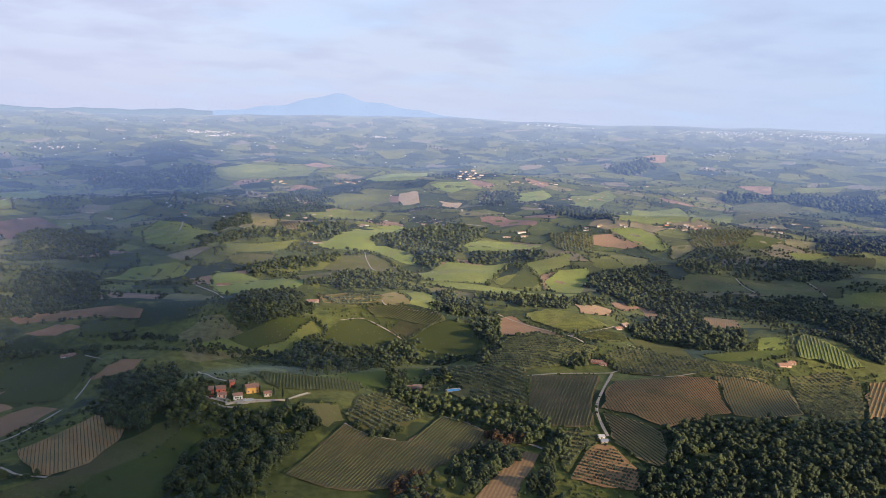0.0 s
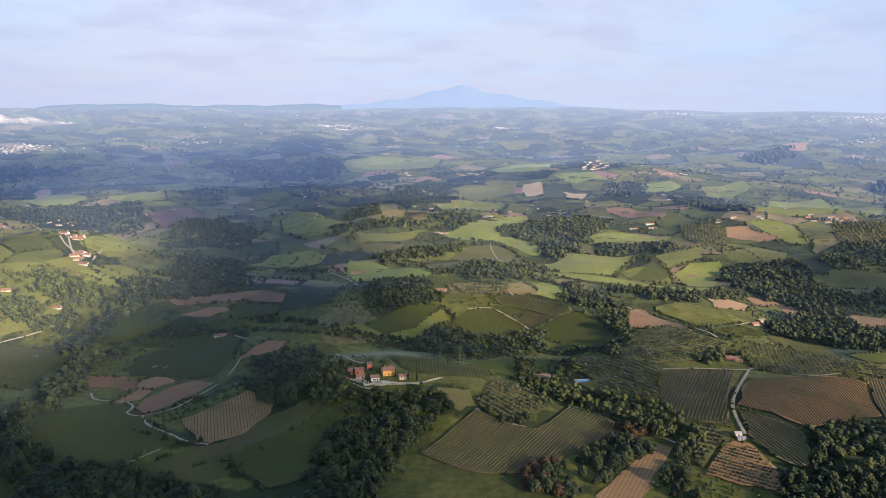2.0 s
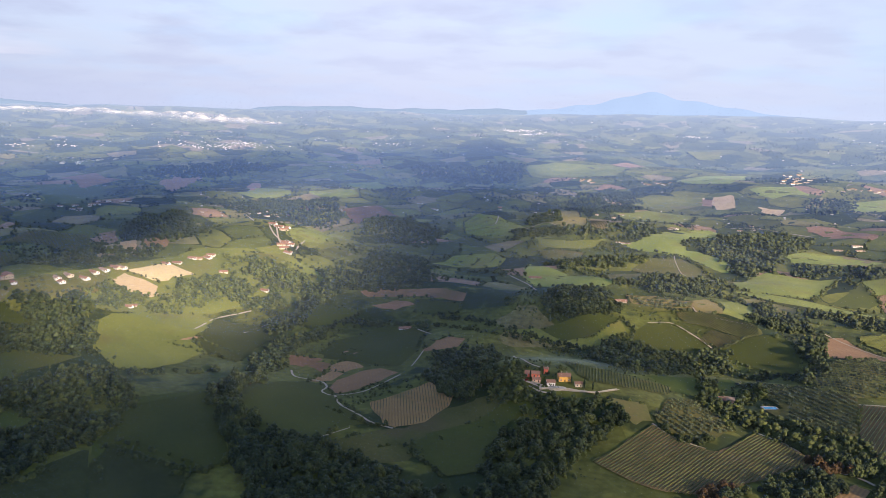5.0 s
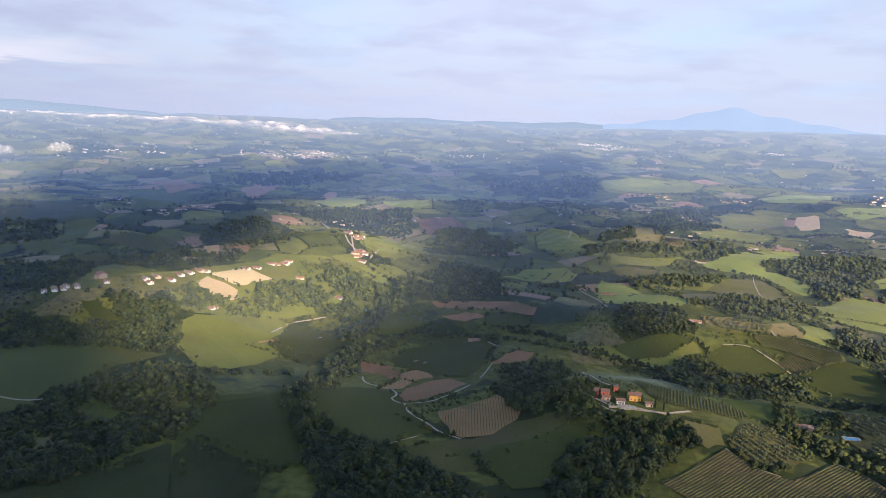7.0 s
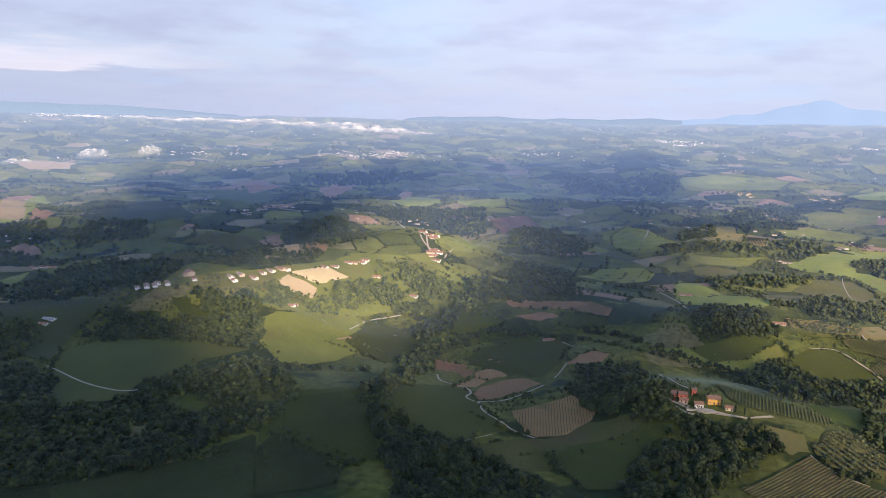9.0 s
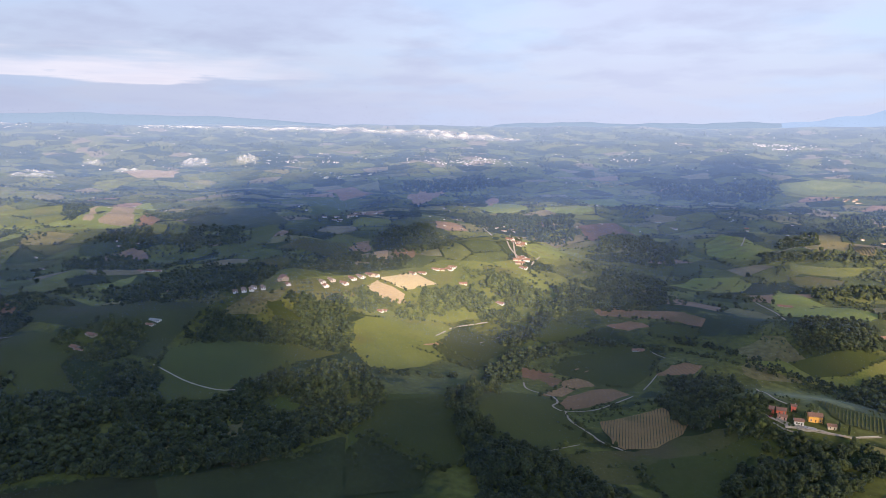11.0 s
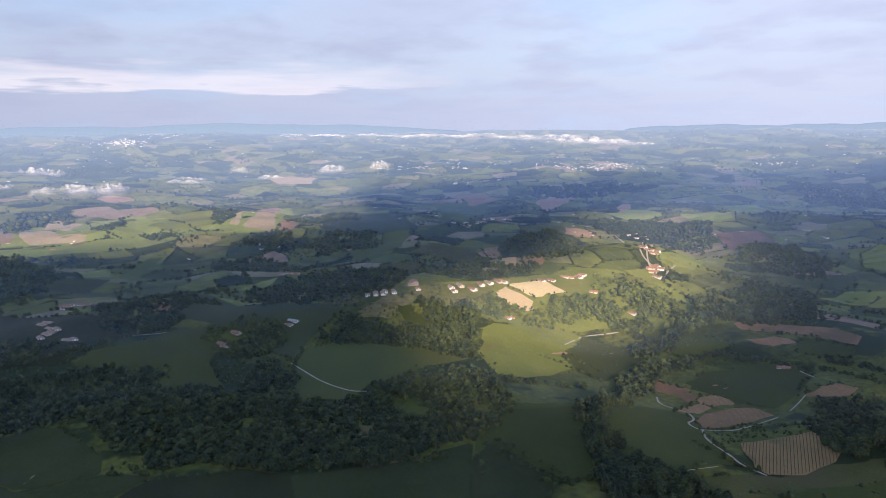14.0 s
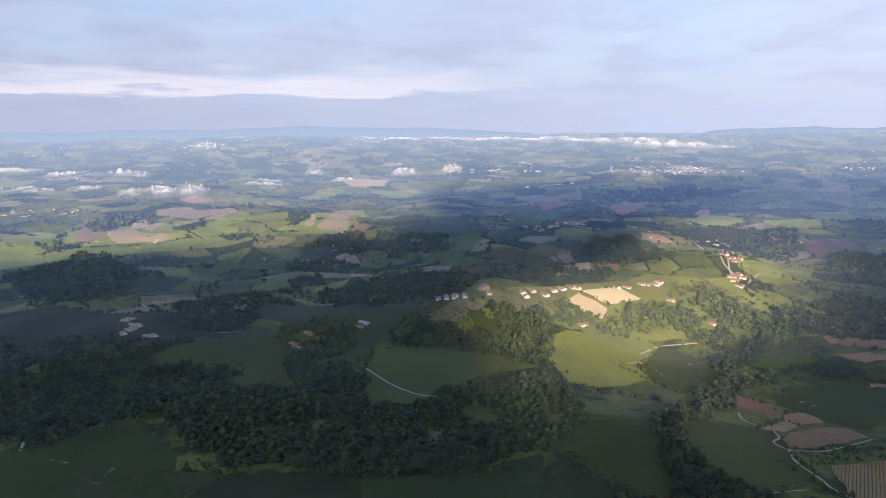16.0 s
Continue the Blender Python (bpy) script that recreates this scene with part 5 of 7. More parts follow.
house(-768, 847, 11, 8, 5.5, 20, "cream", "tile")
house(-719, 816, 11, 8, 5.5, 40, "pink", "tile")
house(-649, 820, 11, 8, 5.5, 0, "white", "tile")
house(-773, 781, 11, 8, 5.5, 20, "cream", "tile")
house(-783, 1025, 13, 9, 7, 0, "white", "tile")
house(-768, 1023, 13, 9, 7, 20, "cream", "tile")
house(-756, 1019, 13, 9, 7, 40, "pink", "tile")
house(-763, 1035, 13, 9, 7, 0, "white", "tile")
house(-1020, 1370, 13, 9, 7, 20, "cream", "tile")
house(-720, 961, 13, 9, 7, 40, "pink", "tile")
house(-719, 972, 13, 9, 7, 0, "white", "tile")
house(-710, 971, 13, 9, 7, 20, "cream", "tile")
house(-710, 954, 13, 9, 7, 40, "pink", "tile")
house(-695, 945, 13, 9, 7, 0, "white", "tile")
house(-1116, 1406, 12, 9, 6, 0, "white", "tile")
house(-1089, 1388, 12, 9, 6, 20, "cream", "tile")
house(-1067, 1410, 12, 9, 6, 40, "white", "tile")
house(-1051, 1439, 12, 9, 6, 0, "cream", "tile")
house(-1055, 1455, 12, 9, 6, 20, "white", "tile")
house(-1176, 1319, 12, 9, 6, 40, "cream", "tile")
house(-1162, 1336, 12, 9, 6, 0, "white", "tile")
house(-1164, 1353, 12, 9, 6, 20, "cream", "tile")
house(-774, 1711, 26, 10, 6, 0, "white", "tile")
house(-848, 1756, 16, 10, 6, 0, "white", "tile")
house(-940, 1650, 14, 9, 6, 0, "cream", "tile")
house(-1570, 2620, 16, 12, 7, 0, "white", "tile")
house(-1515, 2550, 16, 12, 7, 31, "cream", "tile")
house(-1515, 2580, 16, 12, 7, 62, "pink", "tile")
house(-1520, 2610, 16, 12, 7, 3, "white", "tile")
house(-1520, 2646, 16, 12, 7, 34, "cream", "tile")
house(-1520, 2676, 16, 12, 7, 65, "pink", "tile")
house(-1520, 2701, 16, 12, 7, 6, "white", "tile")
house(-1520, 2726, 16, 12, 7, 37, "cream", "tile")
house(-1510, 2745, 16, 12, 7, 68, "pink", "tile")
house(-1465, 2691, 16, 12, 7, 9, "white", "tile")
house(-1460, 2711, 16, 12, 7, 40, "cream", "tile")
house(-1455, 2730, 16, 12, 7, 71, "pink", "tile")
house(-1461, 1271, 14, 10, 6, 0, "white", "tile")
house(-1448, 1273, 14, 10, 6, 31, "cream", "tile")
house(-1434, 1279, 14, 10, 6, 62, "white", "tile")
house(-1424, 1284, 14, 10, 6, 3, "cream", "tile")
house(-1411, 1290, 14, 10, 6, 34, "white", "tile")
house(-1397, 1297, 14, 10, 6, 65, "cream", "tile")
house(-1019, 120, 11, 8, 6, 0, "cream", "tile_pale")
house(-1028, 129, 11, 8, 6, 20, "pink", "tile_pale")
house(-1033, 136, 11, 8, 6, 40, "stone", "tile_pale")
house(-1042, 144, 11, 8, 6, 0, "cream", "tile_pale")
house(-1047, 137, 11, 8, 6, 20, "pink", "tile_pale")
house(-997, 146, 11, 8, 6, 40, "stone", "tile_pale")
house(-996, 153, 11, 8, 6, 0, "cream", "tile_pale")
house(-1071, 132, 11, 8, 6, 20, "pink", "tile_pale")
house(-1077, 140, 11, 8, 6, 40, "stone", "tile_pale")
house(-894, 322, 13, 8, 5, 10, "stone", "tile")
house(-877, 295, 10, 8, 6, 10, "stone", "tile")
house(-866, 294, 8, 7, 4, 10, "pink", "tile")
house(-875, 394, 13, 8, 5, 20, "white", "grey_roof")
house(-869, 384, 10, 7, 4, 20, "white", "tile")
house(-1220, 182, 11, 8, 5.5, 0, "cream", "tile")
house(-1211, 188, 11, 8, 5.5, 20, "white", "tile")
house(-1222, 194, 11, 8, 5.5, 40, "pink", "tile")
house(-1222, 202, 11, 8, 5.5, 0, "cream", "tile")
house(-1215, 211, 11, 8, 5.5, 20, "white", "tile")
house(-1208, 218, 11, 8, 5.5, 40, "pink", "tile")
house(-1845, 299, 16, 10, 8, 10, "ochre", "tile")
house(-2043, 229, 13, 9, 6, 0, "white", "tile")
house(-2046, 243, 13, 9, 7, 0, "cream", "tile")
house(-1911, 338, 14, 9, 6, 0, "white", "tile")
house(-1902, 352, 14, 9, 6, 0, "cream", "tile")
house(-1505, 633, 14, 9, 6, 0, "white", "tile")
house(-1495, 655, 14, 9, 6, 20, "pink", "tile")
house(-1478, 657, 14, 9, 6, 40, "white", "tile")
house(-1265, 572, 14, 9, 6, 0, "pink", "tile")
house(-1259, 586, 14, 9, 6, 20, "white", "tile")
house(-1250, 594, 14, 9, 6, 40, "pink", "tile")
house(-1577, 494, 14, 9, 6, 0, "white", "tile")
house(-1471, 481, 14, 9, 6, 20, "pink", "tile")
house(-1411, 1116, 14, 10, 6, 0, "white", "tile")
house(-1401, 1122, 14, 10, 6, 31, "cream", "tile")
house(-1392, 1123, 14, 10, 6, 62, "white", "tile")
house(-1380, 1130, 14, 10, 6, 3, "cream", "tile")
house(-1371, 1131, 14, 10, 6, 34, "white", "tile")
house(-1362, 1137, 14, 10, 6, 65, "cream", "tile")
house(-1373, 1159, 14, 10, 6, 6, "white", "tile")
house(-1363, 1165, 14, 10, 6, 37, "cream", "tile")
house(-1354, 1170, 14, 10, 6, 68, "white", "tile")
house(-1248, 1592, 12, 9, 6, 0, "white", "tile")
house(-1165, 1496, 12, 9, 6, 31, "cream", "tile")
house(-1113, 1435, 12, 9, 6, 62, "white", "tile")
house(-1208, 1573, 12, 9, 6, 3, "cream", "tile")
house(-1144, 1497, 12, 9, 6, 34, "white", "tile")
house(-1095, 1438, 12, 9, 6, 65, "cream", "tile")
house(-1182, 1563, 12, 9, 6, 6, "white", "tile")
house(-1130, 1500, 12, 9, 6, 37, "cream", "tile")
house(-1080, 1439, 12, 9, 6, 68, "white", "tile")
house(-1161, 1558, 12, 9, 6, 9, "cream", "tile")
house(-1114, 1507, 12, 9, 6, 40, "white", "tile")
house(-1205, 1640, 12, 9, 6, 71, "cream", "tile")
house(-1142, 1561, 12, 9, 6, 12, "white", "tile")
house(-1095, 1505, 12, 9, 6, 43, "cream", "tile")
house(-2866, 70, 16, 12, 8, 0, "white", "tile")
house(-2748, 80, 16, 12, 8, 31, "cream", "tile")
house(-2783, 95, 16, 12, 8, 62, "pink", "tile")
house(-2810, 115, 16, 12, 8, 3, "white", "tile")
house(-2833, 135, 16, 12, 8, 34, "cream", "tile")
house(-2707, 139, 16, 12, 8, 65, "pink", "tile")
house(-2739, 159, 16, 12, 8, 6, "white", "tile")
house(-2771, 175, 16, 12, 8, 37, "cream", "tile")
house(-2798, 195, 16, 12, 8, 68, "pink", "tile")
house(-2814, 215, 16, 12, 8, 9, "white", "tile")
house(-2693, 216, 16, 12, 8, 40, "cream", "tile")
house(-2713, 236, 16, 12, 8, 71, "pink", "tile")
house(-2727, 255, 16, 12, 8, 12, "white", "tile")
house(-2742, 275, 16, 12, 8, 43, "cream", "tile")
house(-2441, 1996, 44, 26, 10, 125, "white", "grey_roof")
house(-2414, 2047, 52, 26, 10, 125, "white", "grey_roof")
house(-2369, 2089, 40, 26, 10, 125, "white", "grey_roof")
house(-2361, 2142, 36, 26, 10, 125, "white", "grey_roof")
house(-2393, 2000, 30, 26, 10, 125, "white", "grey_roof")


# ---- villages of the far plain ----
def far_villages():
    rng = np.random.default_rng(12)
    spots = []
    for az, r, n, wide, deep in TOWNS:
        for _ in range(int(n * (1.3 if r > 4000 else 0.85))):
            spots.append((az + rng.normal() * wide, r + rng.normal() * deep))
    for _ in range(620):
        spots.append((rng.uniform(-34, 92), 1750 + 2750 * rng.random()))
    verts, faces = [], []
    for az, r in spots:
        a = radians(az)
        x, y = -r * math.sin(a), r * math.cos(a)
        z = float(ground(x, y)) - 0.5
        L, D, H = rng.uniform(2.0, 4.2), rng.uniform(1.6, 2.6), rng.uniform(1.4, 2.6)
        t = rng.random() * 3.14
        c, s = math.cos(t), math.sin(t)
        o = len(verts)
        for px, py, pz in ((-L, -D, 0), (L, -D, 0), (L, D, 0), (-L, D, 0), (-L, -D, H), (L, -D, H), (L, D, H), (-L, D, H), (-L, 0, H + D * 0.45), (L, 0, H + D * 0.45)):
            verts.append((x + px * c - py * s, y + px * s + py * c, z + pz))
        faces += [tuple(o + k for k in f) for f in ((0, 1, 5, 4), (2, 3, 7, 6), (1, 2, 6, 9, 5), (3, 0, 4, 8, 7), (4, 5, 9, 8), (6, 7, 8, 9))]
    tagged(mesh_object("far_village_houses", verts, faces, M["far_wall"]), "pale houses of villages scattered over the distant plain", "villages", kind="stuff")


TOWNS = [
    (17.4, 4162, 40, 1.18, 18),
    (-21.4, 4530, 90, 2.07, 45),
    (-27.8, 4546, 70, 1.53, 31),
    (-8.4, 4615, 30, 1.27, 14),
    (4.9, 4135, 20, 0.54, 13),
    (-20.0, 3941, 25, 0.77, 67),
    (-2.1, 2695, 20, 0.87, 176),
    (27.7, 3691, 25, 1.02, 21),
    (29.8, 3214, 14, 0.41, 17),
    (16.7, 4084, 30, 0.94, 19),
    (39.0, 3459, 40, 1.71, 38),
    (50.7, 3506, 16, 0.57, 19),
    (49.7, 3215, 30, 0.97, 33),
    (41.5, 3447, 40, 1.47, 32),
    (31.2, 3010, 14, 0.67, 29),
    (75.1, 4293, 60, 0.88, 55),
    (61.3, 4497, 30, 1.73, 31),
    (39.7, 3511, 60, 1.80, 62),
    (49.8, 3207, 30, 0.86, 42),
    (54.1, 3543, 30, 1.74, 19),
    (84.5, 3016, 16, 0.86, 46),
    (70.6, 3108, 20, 1.47, 44),
    (72.2, 4499, 12, 0.81, 22),
]
far_villages()

# ---- trees ----
def crown(clumps, detail, seed, tall=1.0):
    """A crown one metre in radius and about two high out of several clumps; it sits on the height 0."""
    rng = random.Random(seed)
    pts, faces, count = [], [], 0
    for i in range(clumps):
        p, f = blob(detail, rng, 0.26 if detail == 0 else 0.34)
        if clumps == 1:
            size, at = 1.0, (0, 0, 0.85 * tall)
        else:
            a, u = i * 2.4 + rng.random(), i / (clumps - 1)
            ring = (0.30 + 0.46 * math.sin(math.pi * min(1, u + 0.12))) * (0.75 + 0.5 * rng.random())
            size = (0.40 + 0.28 * rng.random() + 0.15 * (u < 0.2)) * (1.2 if clumps < 4 else 1.0 if clumps < 9 else 0.84 if clumps < 16 else 0.7)
            at = (ring * math.cos(a), ring * math.sin(a), (0.35 + 1.15 * u) * tall)
        p = p * size + np.array(at)
        pts.append(p)
        faces.append(f + count)
        count += len(p)
    return np.concatenate(pts), np.concatenate(faces)


CROWNS_NEAR = [crown(24, 0, 10 + i, 0.95 + 0.16 * (i % 4)) for i in range(8)]
CROWNS_MID = [crown(5, 1, 30 + i, 0.95 + 0.12 * (i % 3)) for i in range(6)]
CROWNS_FAR = [crown(2, 1, 50 + i, 0.8) for i in range(4)]
CROWNS_LAST = [crown(2, 0, 70 + i) for i in range(4)]
OLIVES = [crown(12, 0, 90 + i, 0.75) for i in range(5)]


def joined(name, spots, forms, mat, label, category, group="", trunks=0.0):
    """Many plants as one object: spots are rows of x, y, radius, height factor."""
    rng = np.random.default_rng(len(spots) + int(abs(spots[0][0])))
    spots = np.array(spots, float)
    z = ground(spots[:, 0], spots[:, 1])
    which = rng.integers(0, 4, len(spots))
    verts, faces, count = [], [], 0
    if forms is None:      # full crowns near by, simpler ones farther out
        r = np.hypot(spots[:, 0], spots[:, 1])
        which = which + 4 * (r > 590) + 4 * (r > 1150)
        forms = CROWNS_NEAR[:4] + CROWNS_MID[:4] + CROWNS_FAR[:4]
    for k, (p, f) in enumerate(forms):
        pick = np.where(which == k)[0]
        if not len(pick):
            continue
        a = rng.random(len(pick)) * 6.283
        c, s = np.cos(a)[:, None], np.sin(a)[:, None]
        r = spots[pick, 2][:, None]
        x = (p[None, :, 0] * c - p[None, :, 1] * s) * r + spots[pick, 0][:, None]
        y = (p[None, :, 0] * s + p[None, :, 1] * c) * r + spots[pick, 1][:, None]
        h = p[None, :, 2] * r * spots[pick, 3][:, None] + z[pick][:, None] + trunks * r - 0.15 * r
        verts.append(np.stack([x, y, h], 2).reshape(-1, 3))
        faces.append((f[None] + (np.arange(len(pick)) * len(p))[:, None, None]).reshape(-1, 3) + count)
        count += len(pick) * len(p)
    v, f = np.concatenate(verts), np.concatenate(faces)
    me = bpy.data.meshes.new(name)
    me.vertices.add(len(v))
    me.vertices.foreach_set("co", v.astype(np.float32).ravel())
    me.loops.add(f.size)
    me.loops.foreach_set("vertex_index", f.astype(np.int32).ravel())
    me.polygons.add(len(f))
    me.polygons.foreach_set("loop_start", np.arange(0, f.size, 3, dtype=np.int32))
    me.update(calc_edges=True)
    me.materials.append(mat)
    return tagged(new(name, me), label, category, group, "stuff")


def in_yards(x, y):
    """Spots in a yard, or just before it on the side of the flight line, kept clear for the camera's view."""
    hit = np.zeros(np.shape(x), bool)
    for cx, cy, r in CLEAR:
        d = math.hypot(cx, cy)
        for back in (0.0, r * 0.9):
            hit |= np.hypot(x - cx * (1 - back / d), y - cy * (1 - back / d)) < r
    return hit


def spread(outline, spacing, rng, holes=()):
    """Uneven spots that fill an outline."""
    xs, ys = [p[0] for p in outline], [p[1] for p in outline]
    gx, gy = np.meshgrid(np.arange(min(xs), max(xs) + spacing, spacing), np.arange(min(ys), max(ys) + spacing, spacing * 0.87))
    gx = gx + (np.arange(gx.shape[0])[:, None] % 2) * spacing / 2
    gx = gx + rng.uniform(-0.42, 0.42, gx.shape) * spacing
    gy = gy + rng.uniform(-0.42, 0.42, gy.shape) * spacing
    ok = inside(gx, gy, outline) & ~in_yards(gx, gy)
    for h in holes:
        ok &= ~inside(gx, gy, h)
    return np.stack([gx[ok], gy[ok]], 1)


WOOD_LABELS = {
    "wood": ("woodland", "dense dark green broadleaf wood on the slope", "woods"),
    "copse": ("copse", "mixed green hedge trees and scrub", "copse"),
    "lushwood": ("green_thicket", "lush light green thicket and young trees on a slope", "thicket"),
    "russet": ("russet_scrub", "reddish brown scrub at the edge of the wood", "scrub"),
    "olive": ("olive_hedge", "row of grey-green olive trees beside the vineyard", "trees"),
}


def trunk_mesh(height, seed):
    """A tapered, slightly bent trunk with three limbs."""
    rng = random.Random(seed)
    verts, faces = [], []

    def limb(base, tip, r0, r1):
        o = len(verts)
        mid = [(b + t) / 2 + rng.uniform(-0.12, 0.12) for b, t in zip(base, tip)]
        for p, r in ((base, r0), (mid, (r0 + r1) / 2), (tip, r1)):
            for k in range(6):
                a = k * math.pi / 3
                verts.append((p[0] + r * math.cos(a), p[1] + r * math.sin(a), p[2]))
        for q in range(2):
            for k in range(6):
                faces.append((o + q * 6 + k, o + q * 6 + (k + 1) % 6, o + q * 6 + 6 + (k + 1) % 6, o + q * 6 + 6 + k))
    limb((0, 0, -0.8), (0, 0, height), 0.30, 0.16)
    for k in range(3):
        a = k * 2.1 + rng.random()
        limb((0, 0, height * 0.8), (1.4 * math.cos(a), 1.4 * math.sin(a), height * 1.55), 0.14, 0.05)
    return verts, faces


def tree_kind(name, form, scale, tall, height, mat, label, seed):
    """One tree with a trunk and a leafy crown, kept as a pattern for copies."""
    top = new(name)
    verts, faces = trunk_mesh(height, seed)
    mesh_object("trunk", verts, faces, M["bark"], top)
    p, f = form
    mesh_object("crown", [(x * scale, y * scale, z * scale * tall + height * 0.75) for x, y, z in p.tolist()], f.tolist(), mat, top)
    return tagged(top, label, "tree", "trees of the near woods" if name == "broadleaf_tree" else "trees of the olive groves")


PATTERNS = {}


def single_trees(spots, kind):
    """Trees of their own, one thing each; the first of each form is the pattern of the rest."""
    rng = random.Random(len(spots) * 7 + int(abs(spots[0][0])))
    for x, y, r, tall in spots:
        which = rng.randrange(6)
        key = (kind, which)
        size = r / 3.0 if kind != "olive" else r / 2.0
        m = pose(x, y, float(ground(x, y)), 0, 0, rng.random() * 360)
        if key not in PATTERNS:
            if kind == "olive":
                PATTERNS[key] = tree_kind("olive_tree", OLIVES[which % 5], 2.0, 1.0, 1.2, M["olive"], "small grey-green olive tree with a rounded crown", which)
            else:
                PATTERNS[key] = tree_kind("broadleaf_tree", CROWNS_NEAR[which], 3.0, 1.0 + 0.12 * which, 2.2, M[kind], "tall broadleaf tree with a full dark green crown" if which % 2 else "spreading broadleaf tree with an uneven green crown", which)
            PATTERNS[key].matrix_basis = m
            PATTERNS[key].scale = (size, size, size * (0.8 + 0.25 * tall))
        else:
            made = copy_thing(PATTERNS[key], m)
            made.scale = (size, size, size * (0.8 + 0.25 * tall))


def sized(r):
    """Crown forms and the usual spacing by the distance from the flight line."""
    if r < 720:
        return CROWNS_NEAR, 5.9
    if r < 1250:
        return CROWNS_MID, 6.2
    if r < 2200:
        return CROWNS_FAR, 7.0
    return CROWNS_LAST, 14.0


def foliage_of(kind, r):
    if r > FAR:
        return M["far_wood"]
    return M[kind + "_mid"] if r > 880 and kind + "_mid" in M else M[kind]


def planted(xy, spacing, rng, kind):
    size = spacing * (0.50 if kind == "olive" else 0.58)
    k = (0.62 + 0.8 * rng.random(len(xy)) ** 1.5) * size
    return np.column_stack([xy, k, rng.uniform(0.75, 1.35, len(xy))])


def ragged(xy, r, rng):
    """Spots of a wood drawn out into lobes at its edges, with small clearings."""
    x, y = xy[:, 0], xy[:, 1]
    amp = 1.5 + r * 0.005
    u = np.sin(x / 17 + 2 * np.sin(y / 23)) + 0.6 * np.sin(y / 8 + x / 13)
    v = np.sin(y / 19 + 2 * np.sin(x / 21)) + 0.6 * np.sin(x / 9 - y / 14)
    open_spot = np.sin(x / 26 + 1.5 * np.sin(y / 33)) * np.sin(y / 24 + 1.1 * np.sin(x / 41)) > 0.72
    keep = ~open_spot | (rng.random(len(x)) < 0.25)
    return np.stack([x + amp * u, y + amp * v], 1)[keep]


def wood(outline, kind, spacing=None, holes=()):
    r = min(math.hypot(*p) for p in outline) * 0.6 + reach(outline)[2] * 0.4
    forms, usual = sized(r)
    rng = np.random.default_rng(int(abs(outline[0][0]) * 3 + abs(outline[0][1])))
    xy = ragged(spread(outline, spacing or usual, rng, holes), r, rng)
    if spacing and spacing > usual:
        spacing = usual
    if len(xy):
        name, label, category = WOOD_LABELS[kind]
        spots = planted(xy, spacing or usual, rng, kind)
        if r < 760 and kind != "russet" and len(spots) > 120:
            spots = spots[np.argsort(np.hypot(spots[:, 0], spots[:, 1]))]
            single_trees(spots[:30].tolist(), kind)
            spots = spots[30:]
        joined(name, spots, None, foliage_of(kind, r), label, category)


def tree_belt(line, kind, width):
    rng = np.random.default_rng(int(abs(line[0][0]) * 5 + abs(line[0][1])))
    forms, usual = sized(reach(line)[2])
    usual *= 0.85
    xy = []
    for (x0, y0), (x1, y1) in zip(line, line[1:]):
        length = math.hypot(x1 - x0, y1 - y0) + 1e-6
        for _ in range(int(length / usual * max(1.0, width / usual) * 1.15) + 1):
            u, w = rng.random(), rng.uniform(-0.5, 0.5) * width
            xy.append((x0 + (x1 - x0) * u - (y1 - y0) / length * w, y0 + (y1 - y0) * u + (x1 - x0) / length * w))
    joined("tree_belt", planted(np.array(xy), usual * (0.8 if width > 4 else 0.55), rng, kind), forms, foliage_of(kind, reach(line)[2]), "uneven belt of trees and bushes between fields", "hedgerow")


wood([(200, 584), (257, 608), (295, 601), (334, 611), (429, 634), (477, 587), (348, 416), (138, 425), (146, 471), (161, 495), (175, 508), (186, 535), (188, 554)], "wood")
wood([(-169, 843), (-144, 854), (-128, 837), (-87, 835), (-56, 862), (-22, 882), (-17, 841), (-33, 814), (-78, 746), (-122, 720), (-166, 765), (-170, 816)], "wood")
wood([(52, 908), (73, 973), (77, 854), (62, 780), (12, 806), (-17, 825), (19, 819), (50, 806)], "wood")
wood([(29, 547), (52, 557), (74, 551), (58, 528), (40, 503), (22, 468), (-32, 465), (-10, 494), (15, 519)], "wood")
wood([(85, 627), (94, 601), (98, 577), (112, 566), (106, 544), (94, 519), (90, 480), (89, 452), (63, 453), (82, 512), (93, 546), (75, 564), (63, 588)], "wood")
wood([(-5, 666), (33, 659), (77, 628), (76, 578), (53, 573), (30, 603), (11, 615), (-12, 625)], "copse", spacing=6.0)
wood([(34, 569), (63, 578), (76, 570), (52, 558)], "russet", spacing=6.0)
wood([(-30, 493), (-10, 503), (3, 489), (-9, 466), (-32, 465)], "russet", spacing=6.0)
wood([(-256, 904), (-260, 991), (-217, 1005), (-166, 986), (-154, 914), (-191, 885), (-216, 844), (-233, 835)], "wood")
wood([(-195, 1053), (-143, 1038), (-77, 1037), (-21, 1094), (14, 1070), (60, 1004), (58, 965), (20, 944), (1, 963), (1, 1057), (-64, 1096), (-151, 1097)], "wood")
wood([(-95, 1586), (-25, 1772), (71, 1807), (122, 1722), (50, 1518), (25, 1370), (-26, 1311), (-45, 1390), (-98, 1446), (-133, 1530)], "wood")
wood([(49, 1442), (104, 1437), (224, 1414), (194, 1357), (134, 1385), (67, 1331)], "wood")
wood([(265, 1256), (308, 1294), (370, 1299), (402, 1238), (388, 1158), (410, 1117), (344, 1020), (294, 1076), (253, 1127), (248, 1194)], "wood")
